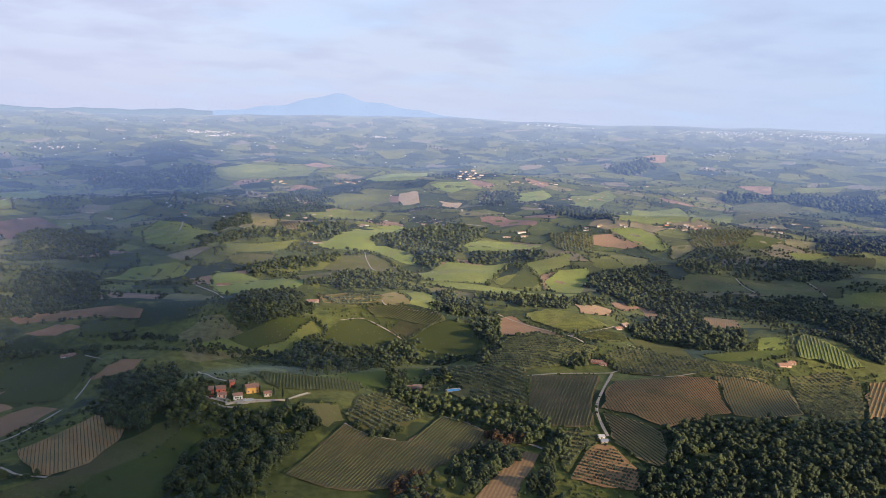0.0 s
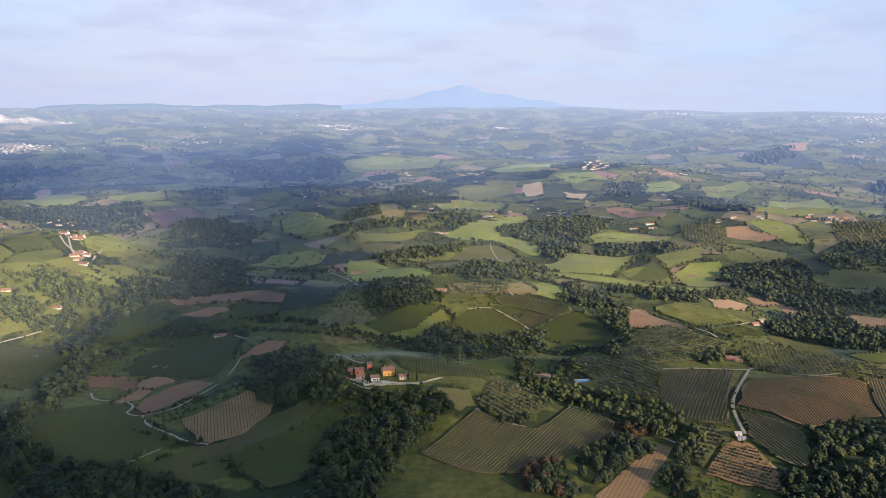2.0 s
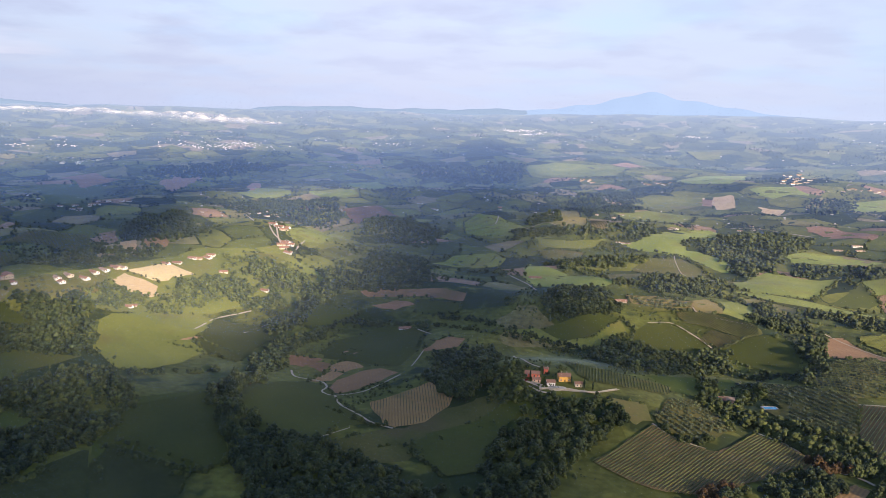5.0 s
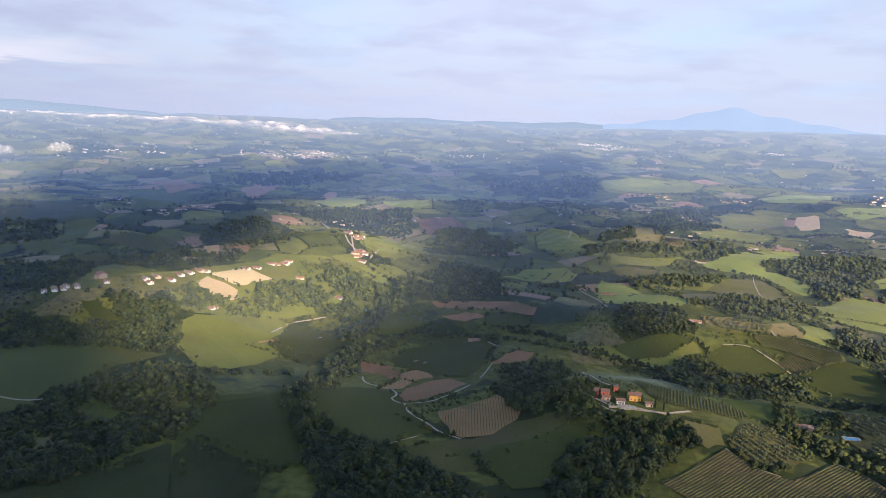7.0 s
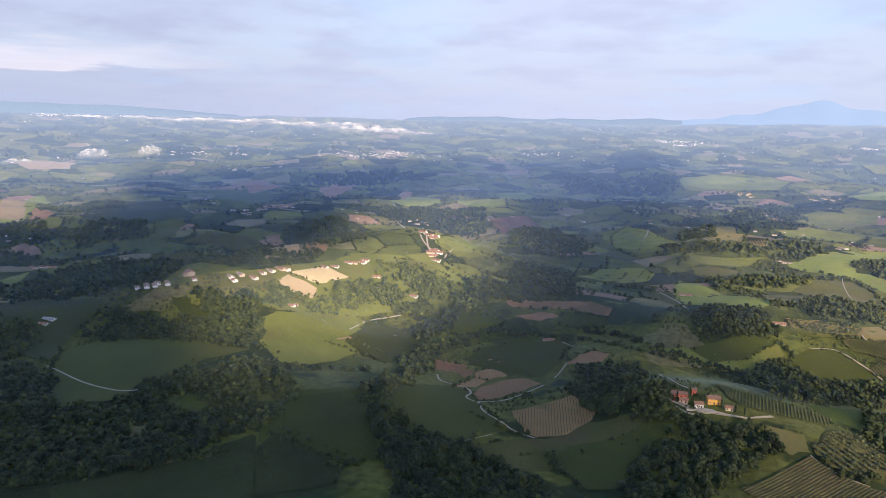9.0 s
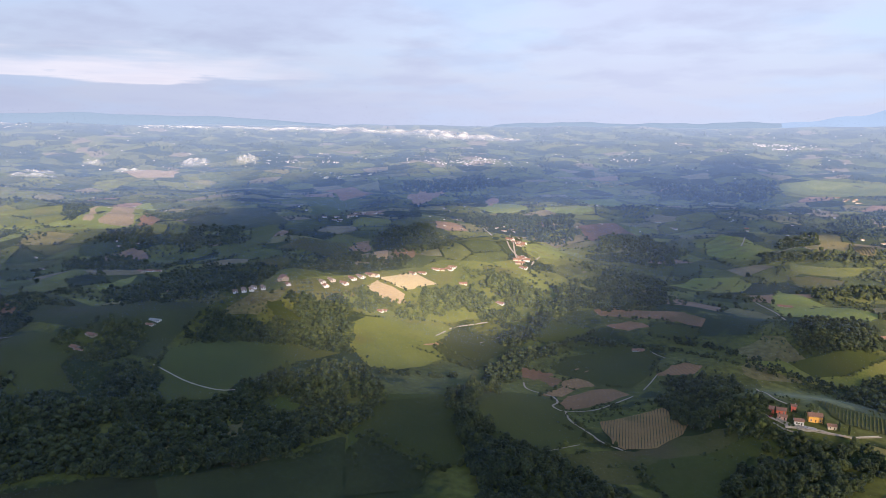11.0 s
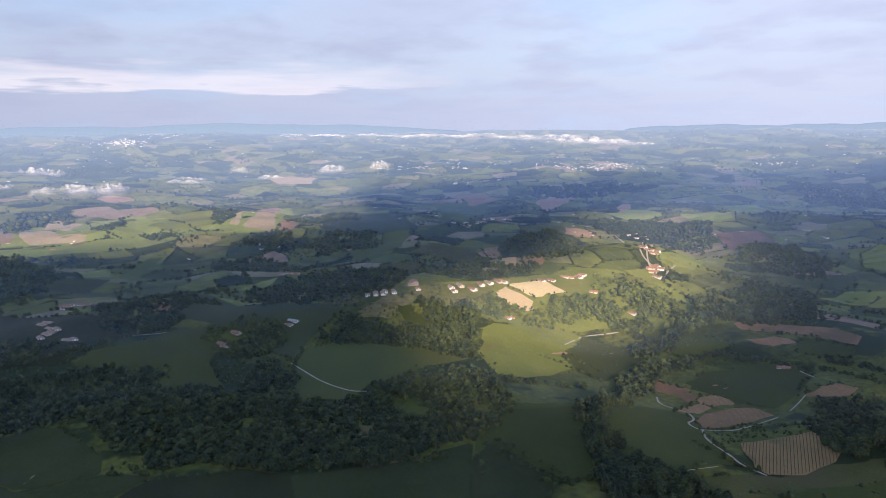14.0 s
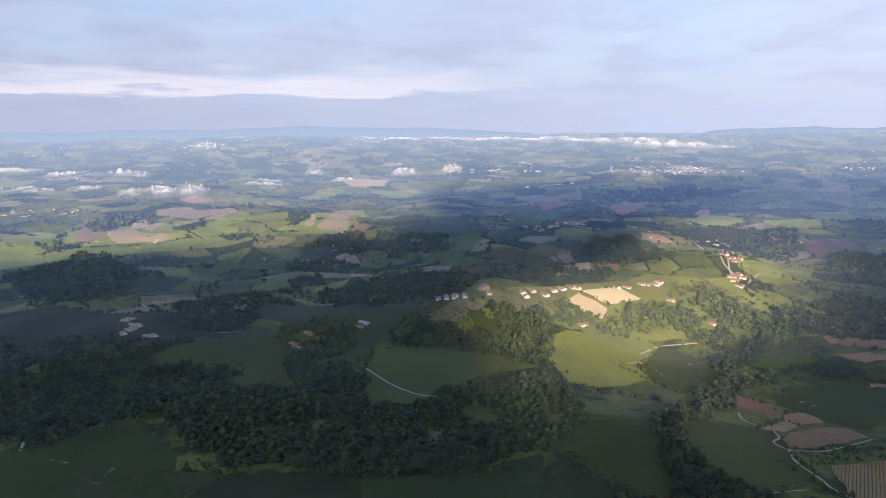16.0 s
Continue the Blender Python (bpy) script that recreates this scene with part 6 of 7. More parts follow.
wood([(378, 1129), (445, 1118), (493, 1089), (589, 1107), (574, 999), (664, 1014), (594, 901), (542, 939), (506, 989), (460, 1008), (426, 1023), (398, 1057)], "wood")
wood([(250, 935), (296, 964), (315, 884), (307, 823), (288, 846), (252, 883)], "wood")
wood([(567, 1361), (674, 1382), (773, 1403), (674, 1185), (649, 1209), (597, 1259), (527, 1260)], "wood")
wood([(423, 1310), (518, 1465), (619, 1499), (550, 1318), (448, 1261)], "wood")
wood([(794, 1543), (994, 1775), (1066, 1690), (912, 1438), (813, 1445), (777, 1478)], "wood")
wood([(-506, 2127), (-498, 2603), (-344, 2347), (-298, 1934), (-368, 1719), (-421, 1768)], "wood")
wood([(-302, 1582), (-243, 1666), (-202, 1641), (-208, 1522), (-276, 1507)], "wood")
wood([(550, 999), (669, 1036), (540, 826), (493, 813), (499, 886)], "wood")
wood([(-512, 1662), (-454, 1731), (-424, 1666), (-448, 1614), (-477, 1564)], "wood")
wood([(-489, 1443), (-453, 1557), (-311, 1557), (-304, 1520), (-411, 1484), (-458, 1379)], "copse")
wood([(-336, 1278), (-222, 1315), (-150, 1409), (-208, 1233), (-277, 1197), (-304, 1154)], "copse")
wood([(-71, 1191), (-156, 1135), (-167, 1087), (-74, 1116), (-50, 1152)], "copse")
wood([(124, 2305), (265, 2466), (197, 2130), (131, 2087)], "wood")
wood([(301, 2157), (470, 2161), (389, 1671), (303, 1788)], "wood")
wood([(1365, 2870), (1690, 2715), (1477, 2359), (1354, 2582), (1281, 2687)], "wood")
wood([(1070, 2785), (1350, 2840), (1275, 2711), (1038, 2647)], "wood")
wood([(770, 3370), (990, 3531), (970, 3360), (795, 3266)], "wood")
wood([(63, 1064), (188, 1059), (232, 1108), (227, 1046), (178, 998), (116, 1001), (71, 1041)], "copse")
tree_belt([(-475, 771), (-426, 795), (-364, 800), (-293, 778), (-238, 783), (-188, 781), (-137, 741)], "copse", 6)
tree_belt([(-195, 1053), (-284, 1188), (-347, 1245), (-406, 1282), (-456, 1310)], "copse", 6)
tree_belt([(-31, 1138), (-52, 1209), (-92, 1359), (-129, 1422), (-199, 1445)], "copse", 6)
tree_belt([(75, 1125), (115, 1282), (133, 1373)], "copse", 6)
tree_belt([(175, 1205), (163, 1253), (162, 1349)], "copse", 3)
tree_belt([(326, 1426), (342, 1331), (376, 1285)], "copse", 4)
tree_belt([(470, 1585), (473, 1470)], "copse", 4)
tree_belt([(333, 898), (333, 853), (303, 819)], "copse", 8)
tree_belt([(-151, 898), (-133, 872), (-144, 854)], "copse", 8)
tree_belt([(-9, 911), (-39, 882), (-57, 868)], "copse", 3)
tree_belt([(447, 896), (407, 805)], "olive", 3)
tree_belt([(-128, 1414), (-92, 1367), (-64, 1301)], "copse", 4)
tree_belt([(-411, 1328), (-426, 1430), (-443, 1511)], "copse", 6)
tree_belt([(-297, 1487), (-260, 1470), (-208, 1434)], "copse", 5)
wood([(-354, 406), (-328, 421), (-307, 430), (-276, 422), (-243, 416), (-230, 421), (-236, 461), (-224, 483), (-211, 517), (-193, 538), (-178, 568), (-145, 575), (-127, 598), (-94, 578), (-97, 551), (-115, 512), (-125, 465), (-119, 402), (-279, 302), (-325, 360)], "wood", holes=[[(-243, 442), (-239, 472), (-219, 499), (-205, 539), (-195, 571), (-169, 577), (-186, 527), (-187, 484), (-177, 448), (-174, 408), (-223, 404)]])
wood([(-288, 594), (-323, 700), (-300, 730), (-268, 734), (-222, 616), (-220, 580), (-236, 553), (-260, 561)], "wood")
wood([(-481, 503), (-452, 520), (-421, 473), (-370, 439), (-356, 407), (-383, 403), (-421, 437)], "wood")
wood([(-597, 899), (-624, 1033), (-636, 1159), (-574, 1176), (-533, 1145), (-454, 948), (-472, 901), (-522, 874), (-548, 822), (-545, 774), (-555, 722), (-585, 738), (-568, 793), (-574, 846)], "wood")
wood([(-855, 1471), (-860, 1583), (-754, 1550), (-616, 1403), (-587, 1304), (-602, 1233), (-713, 1304), (-789, 1364)], "wood")
wood([(-750, 867), (-706, 898), (-627, 896), (-604, 870), (-626, 849), (-669, 849), (-725, 850)], "lushwood", spacing=5.6)
wood([(-739, 713), (-728, 760), (-692, 796), (-648, 821), (-586, 815), (-593, 802), (-668, 765), (-708, 726)], "lushwood", spacing=5.6)
wood([(-1075, 1480), (-990, 1491), (-906, 1462), (-920, 1409), (-999, 1396)], "copse", spacing=8.0)
wood([(-1223, 1443), (-1249, 1631), (-1153, 1657), (-1010, 1551), (-1055, 1515), (-1140, 1390)], "wood")
tree_belt([(-707, 954), (-659, 928), (-591, 905)], "copse", 5)
tree_belt([(-717, 1069), (-692, 1148), (-619, 1170)], "copse", 7)
tree_belt([(-624, 775), (-590, 770), (-555, 755)], "copse", 4)
tree_belt([(-617, 648), (-541, 622), (-471, 606)], "copse", 4)
tree_belt([(-1031, 1758), (-917, 1784), (-883, 1817)], "copse", 8)
wood([(-1227, 1167), (-1239, 1253), (-1182, 1252), (-1052, 1156), (-826, 845), (-1098, 1043), (-1157, 1078)], "wood")
wood([(-1106, 742), (-1158, 678), (-1136, 609), (-976, 516), (-901, 530), (-879, 563)], "wood")
wood([(-1172, 1519), (-1060, 1680), (-905, 1476), (-1012, 1491), (-1065, 1424)], "wood")
wood([(-2059, 1999), (-2005, 2475), (-1750, 2365), (-1842, 2132), (-1981, 1981)], "wood")
wood([(-1355, 2791), (-960, 3101), (-890, 2811), (-1068, 2597), (-1230, 2640)], "wood")
tree_belt([(-490, 631), (-509, 743), (-489, 781), (-445, 794)], "wood", 12)
tree_belt([(-395, 828), (-337, 823), (-276, 798), (-233, 796), (-193, 799), (-157, 809)], "wood", 10)
tree_belt([(-226, 614), (-206, 637), (-194, 595), (-209, 584)], "copse", 8)
tree_belt([(-258, 900), (-215, 906), (-182, 922)], "copse", 8)
tree_belt([(-377, 339), (-355, 358), (-352, 381), (-353, 396)], "copse", 8)
tree_belt([(-624, 596), (-591, 610), (-516, 600)], "copse", 3)
tree_belt([(-628, 779), (-571, 767), (-517, 744)], "copse", 5)
tree_belt([(-346, 500), (-292, 477), (-269, 485)], "copse", 2)
tree_belt([(-511, 239), (-482, 263), (-462, 294), (-455, 313)], "copse", 8)
wood([(-726, 246), (-774, 309), (-728, 314), (-650, 280), (-625, 311), (-632, 356), (-638, 412), (-628, 457), (-582, 483), (-551, 469), (-497, 433), (-483, 398), (-457, 355), (-466, 338), (-467, 287), (-484, 244), (-526, 191), (-556, 155), (-588, 120), (-635, 96), (-686, 103), (-745, 61), (-817, 46), (-888, 28), (-920, 60), (-871, 141), (-810, 201), (-763, 181), (-754, 219), (-709, 232)], "wood", holes=[[(-580, 352), (-587, 371), (-571, 377), (-537, 364), (-536, 350), (-553, 342)]])
wood([(-1020, -30), (-966, 36), (-859, 51), (-740, 60), (-721, 11), (-734, -40)], "wood")
wood([(-824, 404), (-867, 473), (-794, 507), (-744, 535), (-798, 547), (-825, 548), (-799, 578), (-765, 609), (-726, 583), (-670, 540), (-626, 515), (-598, 516), (-629, 492), (-702, 483), (-755, 453), (-798, 397)], "wood")
wood([(-729, 708), (-730, 759), (-705, 816), (-663, 836), (-609, 863), (-539, 856), (-538, 807), (-604, 806), (-664, 766), (-687, 724), (-704, 710)], "lushwood", spacing=5.6)
wood([(-780, 612), (-769, 665), (-732, 683), (-721, 728), (-691, 717), (-704, 656), (-719, 609)], "lushwood", spacing=5.6)
wood([(-746, 852), (-731, 886), (-632, 883), (-620, 855), (-681, 848), (-717, 830)], "lushwood", spacing=5.6)
wood([(-488, 551), (-518, 626), (-528, 701), (-498, 766), (-490, 754), (-497, 668), (-465, 612), (-438, 522), (-430, 471), (-467, 508)], "wood")
wood([(-454, 493), (-438, 489), (-399, 448), (-358, 429), (-323, 429), (-295, 388), (-324, 349), (-384, 409)], "wood")
wood([(-1699, 11), (-1716, 74), (-1902, 171), (-1818, 227), (-1445, 227), (-1275, 150), (-1283, 70), (-1504, 29)], "wood")
wood([(-1182, 216), (-1104, 280), (-1026, 313), (-971, 268), (-1008, 196)], "wood")
wood([(-1112, 439), (-1221, 614), (-1107, 730), (-864, 577), (-935, 535), (-920, 467), (-949, 392)], "wood")
wood([(-1484, 760), (-1535, 913), (-1441, 915), (-1308, 814), (-1357, 717), (-1451, 701)], "wood")
wood([(-1567, 627), (-1566, 743), (-1443, 712), (-1462, 638)], "wood")
wood([(-1725, 828), (-2007, 1170), (-1704, 1023), (-1703, 900)], "wood")
wood([(-1187, 1073), (-1246, 1236), (-1174, 1274), (-841, 909), (-849, 824), (-1115, 1005)], "wood")
wood([(-874, 615), (-1138, 889), (-871, 759), (-832, 807), (-807, 782), (-823, 681)], "wood")
wood([(-2340, 266), (-2404, 326), (-2477, 408), (-2336, 376), (-2254, 306), (-2107, 262)], "wood")
wood([(-2046, 446), (-2136, 550), (-2068, 521), (-1938, 444)], "wood")
wood([(-2348, 411), (-2466, 450), (-2349, 459), (-2249, 417)], "wood")
wood([(-1959, 719), (-2171, 860), (-1887, 746), (-1794, 667)], "wood")
wood([(-1031, 76), (-995, 136), (-936, 93), (-1012, -19), (-1119, -13)], "copse")
wood([(-1284, 314), (-1092, 345), (-1010, 350), (-1052, 297)], "copse")
wood([(-1480, 513), (-1438, 624), (-1333, 624), (-1267, 498)], "copse")
wood([(-920, 297), (-918, 345), (-854, 380), (-797, 334), (-801, 278), (-866, 276)], "copse", spacing=7.0)
tree_belt([(-623, 599), (-592, 608), (-522, 597)], "copse", 4)
tree_belt([(-628, 781), (-582, 777), (-544, 757)], "copse", 6)
tree_belt([(-564, 483), (-549, 534), (-511, 561)], "wood", 10)
tree_belt([(-1938, 91), (-1970, 203), (-1896, 329)], "copse", 8)
tree_belt([(-1880, 381), (-1860, 541), (-1719, 654)], "copse", 7)
tree_belt([(-2121, 160), (-2242, 206), (-2302, 276)], "copse", 7)
tree_belt([(-2207, 457), (-1942, 434), (-1853, 452)], "copse", 6)
tree_belt([(-2017, 622), (-1875, 623), (-1732, 613)], "copse", 6)
wood([(-2011, 110), (-2085, 167), (-1983, 193), (-1927, 146)], "copse", spacing=8.0)
wood([(-1875, 491), (-1896, 570), (-1759, 565), (-1794, 506)], "copse", spacing=8.0)
tree_belt([(-451, 365), (-415, 365), (-372, 363)], "copse", 4)
tree_belt([(-911, 122), (-944, 153), (-956, 190)], "copse", 6)
tree_belt([(-1040, -18), (-1085, 22), (-1031, 76)], "copse", 6)
wood([(-231, 630), (-204, 625), (-196, 592), (-174, 578), (-140, 591), (-177, 565), (-208, 564), (-226, 589)], "copse", spacing=5.5)
wood([(-48, 749), (-30, 758), (-22, 691), (-5, 675), (-12, 626), (-36, 654), (-48, 676)], "copse", spacing=5.5)
wood([(-11, 775), (13, 750), (11, 704), (-6, 679)], "copse", spacing=6.0)
wood([(-75, 586), (-59, 571), (-36, 567), (-21, 584), (-30, 559), (-54, 564), (-73, 578)], "copse", spacing=4.5)
wood([(314, 1011), (366, 1018), (348, 933), (378, 911), (400, 907), (350, 821), (304, 819), (298, 836), (286, 927)], "wood")
wood([(139, 763), (170, 781), (197, 775), (180, 746), (142, 740)], "copse", spacing=6.0)


# ---- olive groves ----
def grid_spots(outline, turn, spacing, rng, jitter=0.07):
    c, s = math.cos(radians(turn)), math.sin(radians(turn))
    turned = [(x * c + y * s, -x * s + y * c) for x, y in outline]
    us, vs = [p[0] for p in turned], [p[1] for p in turned]
    gu, gv = np.meshgrid(np.arange(min(us), max(us), spacing * 0.88), np.arange(min(vs), max(vs), spacing * 1.35))
    gu, gv = gu + rng.uniform(-jitter, jitter, gu.shape) * spacing, gv + rng.uniform(-jitter, jitter, gv.shape) * spacing
    x, y = gu * c - gv * s, gu * s + gv * c
    ok = inside(x, y, outline) & (rng.random(x.shape) > 0.06) & ~in_yards(x, y)
    return np.stack([x[ok], y[ok]], 1)


def grove(outline, turn, spacing, soil="grovesoil"):
    FIELDS.append(outline)
    patch("grove_floor", outline, M[soil], "dry grass and soil under olive trees", "field")
    rng = np.random.default_rng(int(abs(outline[0][0]) * 7 + abs(outline[0][1])))
    xy = grid_spots(outline, turn, spacing, rng)
    if len(xy):
        k = rng.uniform(0.72, 1.15, len(xy)) * spacing * 0.36
        forms = OLIVES if reach(outline)[2] < 1300 else CROWNS_FAR
        spots = np.column_stack([xy, k, rng.uniform(0.9, 1.2, len(xy))])
        if reach(outline)[2] < 900 and len(spots) > 80:
            spots = spots[np.argsort(np.hypot(spots[:, 0], spots[:, 1]))]
            single_trees(spots[:45].tolist(), "olive")
            spots = spots[45:]
        joined("olive_grove", spots, forms, M["olive"], "grey-green olive trees planted in rows", "olive grove", trunks=0.35)


grove([(101, 501), (124, 552), (142, 549), (154, 498), (145, 480), (130, 484), (116, 492)], -34, 3.4, "drysoil")
grove([(109, 577), (134, 578), (132, 556), (119, 543), (100, 509), (98, 545)], -30, 5.0)
grove([(87, 851), (123, 875), (156, 825), (186, 812), (165, 767), (125, 747), (94, 739), (66, 757), (58, 826)], -31, 5.0)
grove([(178, 770), (215, 822), (253, 814), (294, 769), (343, 767), (376, 757), (333, 727), (294, 733), (236, 719), (195, 736)], -6, 5.0)
grove([(384, 760), (445, 784), (456, 757), (423, 687), (392, 638), (350, 632), (346, 656), (366, 713)], -75, 5.0)
grove([(-16, 789), (19, 789), (95, 738), (83, 636), (54, 649), (23, 669), (15, 687), (32, 697), (6, 744)], -56, 5.0)
grove([(-67, 643), (-47, 667), (-9, 608), (-23, 585), (-36, 567), (-59, 572), (-75, 587)], -38, 5.0)
grove([(-161, 999), (-107, 1015), (-82, 1006), (-76, 982), (-132, 970)], 3, 7.0)
grove([(552, 1629), (700, 1611), (640, 1523), (523, 1480)], -7, 9.0)
grove([(247, 1650), (339, 1604), (313, 1480), (244, 1410)], -41, 9.0)
grove([(-852, 568), (-832, 604), (-796, 680), (-771, 656), (-767, 601), (-814, 570)], 58, 7.0)
grove([(-551, 850), (-662, 837), (-683, 838), (-621, 869), (-542, 862)], 19, 7.0)
grove([(-937, 477), (-934, 514), (-889, 506), (-888, 468)], 52, 8.0)


# ---- vineyards ----
def row_mesh(a, b, height, width, rng, step, lift):
    """One vine row along the line from a to b, uneven in height and width."""
    length = math.hypot(b[0] - a[0], b[1] - a[1])
    n = max(2, int(length / step))
    ux, uy = (b[0] - a[0]) / length, (b[1] - a[1]) / length
    t = np.linspace(0, length, n + 1)
    x, y = a[0] + ux * t, a[1] + uy * t
    z = ground(x, y) + lift
    h = height * rng.uniform(0.75, 1.12, n + 1)
    w = width * rng.uniform(0.7, 1.2, n + 1)
    sway = rng.uniform(-0.12, 0.12, n + 1)
    h[0] = h[-1] = 0.3
    verts = []
    for i in range(n + 1):
        for o, k in ((-0.5, -0.2), (-0.42, 0.85), (0.0, 1.0), (0.42, 0.85), (0.5, -0.2)):
            q = o * w[i] + sway[i]
            verts.append((x[i] - uy * q, y[i] + ux * q, z[i] + h[i] * k))
    faces = [(5 * i + j, 5 * i + j + 1, 5 * i + j + 6, 5 * i + j + 5) for i in range(n) for j in range(4)]
    return verts, faces


def vineyard(outline, turn, spacing, soil="vinesoil"):
    FIELDS.append(outline)
    base = patch("vineyard", outline, M[soil], "vineyard with parallel green rows on bare soil", "vineyard", kind="structure")
    rng = np.random.default_rng(int(abs(outline[0][0]) * 11 + abs(outline[0][1])))
    c, s = math.cos(radians(turn)), math.sin(radians(turn))
    turned = [(x * c + y * s, -x * s + y * c) for x, y in outline]
    vs = [p[1] for p in turned]
    r = reach(outline)[2]
    v = min(vs) + spacing * 0.6
    lift = 0.3 + max(0, r - 650) * 0.0011 + len(LAID) * 0.005
    while v < max(vs):
        cuts = sorted(p[0] + (q[0] - p[0]) * (v - p[1]) / (q[1] - p[1]) for p, q in zip(turned, turned[1:] + turned[:1]) if (p[1] > v) != (q[1] > v))
        for u0, u1 in zip(cuts[::2], cuts[1::2]):
            if u1 - u0 > 6:
                a, b = (u0 + rng.random(), v), (u1 - rng.random(), v)
                a, b = ((p[0] * c - p[1] * s, p[0] * s + p[1] * c) for p in (a, b))
                verts, faces = row_mesh(a, b, (0.6 if soil in ("claysoil", "drysoil", "brightsoil") else 0.8) if spacing < 5 else 1.5, spacing * (0.16 if spacing > 5 or soil in ("claysoil", "drysoil") else 0.22), rng, 1.8 if r < 900 else 5, lift)
                mesh_object("vine_row", verts, faces, M["vine"], base)
        v += spacing


vineyard([(-109, 500), (-74, 576), (-54, 564), (-30, 557), (-19, 559), (-5, 590), (5, 614), (30, 600), (54, 568), (45, 560), (29, 552), (15, 533), (2, 520), (-12, 503), (-30, 488), (-49, 483), (-73, 485)], 67, 2.7)
vineyard([(-181, 692), (-160, 686), (-116, 687), (-72, 687), (-68, 655), (-107, 636), (-136, 628), (-152, 641)], 101, 3.0, "grovesoil")
vineyard([(-95, 973), (-57, 978), (5, 954), (9, 924), (-9, 914), (-51, 936), (-84, 949)], -47, 3.2, "grovesoil")
vineyard([(-50, 932), (-9, 912), (-35, 885), (-59, 900)], -62, 3.5, "grovesoil")
vineyard([(121, 977), (145, 987), (175, 981), (209, 956), (222, 925), (191, 899), (164, 866), (145, 923), (126, 952)], 2, 3.8, "brightsoil")
vineyard([(165, 854), (206, 901), (235, 890), (230, 855), (190, 830)], -19, 3.8, "brightsoil")
vineyard([(447, 882), (465, 890), (481, 827), (485, 798), (462, 792), (439, 810), (420, 819)], -111, 3.8, "brightsoil")
vineyard([(178, 704), (216, 710), (270, 717), (284, 723), (282, 693), (268, 632), (233, 608), (195, 581), (173, 607), (150, 620), (161, 659)], -89, 2.8, "claysoil")
vineyard([(288, 723), (319, 736), (341, 731), (365, 719), (341, 646), (306, 627), (270, 628), (286, 695)], -103, 2.8)
vineyard([(95, 719), (169, 726), (156, 679), (143, 636), (135, 584), (110, 586), (96, 592), (91, 614), (86, 647)], -107, 3.0)
vineyard([(148, 612), (170, 594), (186, 576), (183, 549), (179, 521), (169, 510), (157, 525), (145, 554), (146, 574)], -71, 3.0)
vineyard([(466, 758), (504, 755), (426, 630), (399, 639)], -125, 3.8, "claysoil")
vineyard([(-375, 1686), (-315, 1645), (-307, 1567), (-339, 1569)], -69, 6.0)
vineyard([(-319, 527), (-285, 595), (-261, 566), (-249, 565), (-245, 544), (-253, 502), (-267, 482), (-280, 486), (-297, 502)], -63, 2.6, "drysoil")
vineyard([(-168, 1004), (-126, 1015), (-75, 1008), (-79, 990), (-156, 978)], 4, 4.0)
vineyard([(-1233, 841), (-1247, 932), (-1203, 1002), (-1080, 894), (-1173, 874)], -29, 6.5, "grovesoil")
vineyard([(-1144, 723), (-1177, 806), (-1128, 804), (-1070, 728), (-1090, 699)], -33, 6.5, "grovesoil")


# ---- scattered trees between the fields, and far woods ----
def open_spots(r0, r1, count, seed, cover):
    """Random spots between two distances that lie in no field, in patches."""
    rng = np.random.default_rng(seed)
    a = radians(-38) + rng.random(count) * radians(132)
    r = np.sqrt(r0 ** 2 + rng.random(count) * (r1 ** 2 - r0 ** 2))
    x, y = -r * np.sin(a), r * np.cos(a)
    k = np.sin(x / 79 + 1.7 * np.sin(y / 126)) * np.sin(y / 69 + 1.3 * np.sin(x / 155)) + 0.5 * np.sin(x / 30 + y / 40) + 0.35 * np.sin(y / 22 - x / 53)
    ok = k > cover
    for outline in FIELDS:
        ok &= ~inside(x, y, outline)
    return np.stack([x[ok], y[ok]], 1), rng


def scatter(name, r0, r1, count, seed, cover, radius, forms, mat, label, category):
    xy, rng = open_spots(r0, r1, count, seed, cover)
    joined(name, np.column_stack([xy, rng.uniform(0.55, 1.3, len(xy)) * radius, rng.uniform(0.7, 1.2, len(xy))]), forms, mat, label, category)


def hedges():
    """Uneven rows of bushes and small trees along some of the field edges."""
    rng = np.random.default_rng(17)
    for outline in FIELDS:
        r = reach(outline)[2]
        if r > FAR or r < 480:
            continue
        spots = []
        for (x0, y0), (x1, y1) in zip(outline, outline[1:] + outline[:1]):
            length = math.hypot(x1 - x0, y1 - y0)
            if rng.random() < (0.5 if r > 760 else 0.78) or length < 12:
                continue
            tall = rng.uniform(1.0, 2.4)
            for _ in range(int(length / (2.6 + tall * 0.9))):
                u, w = rng.random(), rng.normal(0, 0.9)
                spots.append((x0 + (x1 - x0) * u - (y1 - y0) / length * w, y0 + (y1 - y0) * u + (x1 - x0) / length * w, tall * rng.uniform(0.5, 1.35), rng.uniform(0.8, 1.3)))
        if len(spots) > 6:
            joined("hedge", spots, CROWNS_FAR if r > 800 else CROWNS_MID, foliage_of("copse", r), "uneven green hedge of bushes along the field edge", "hedge")


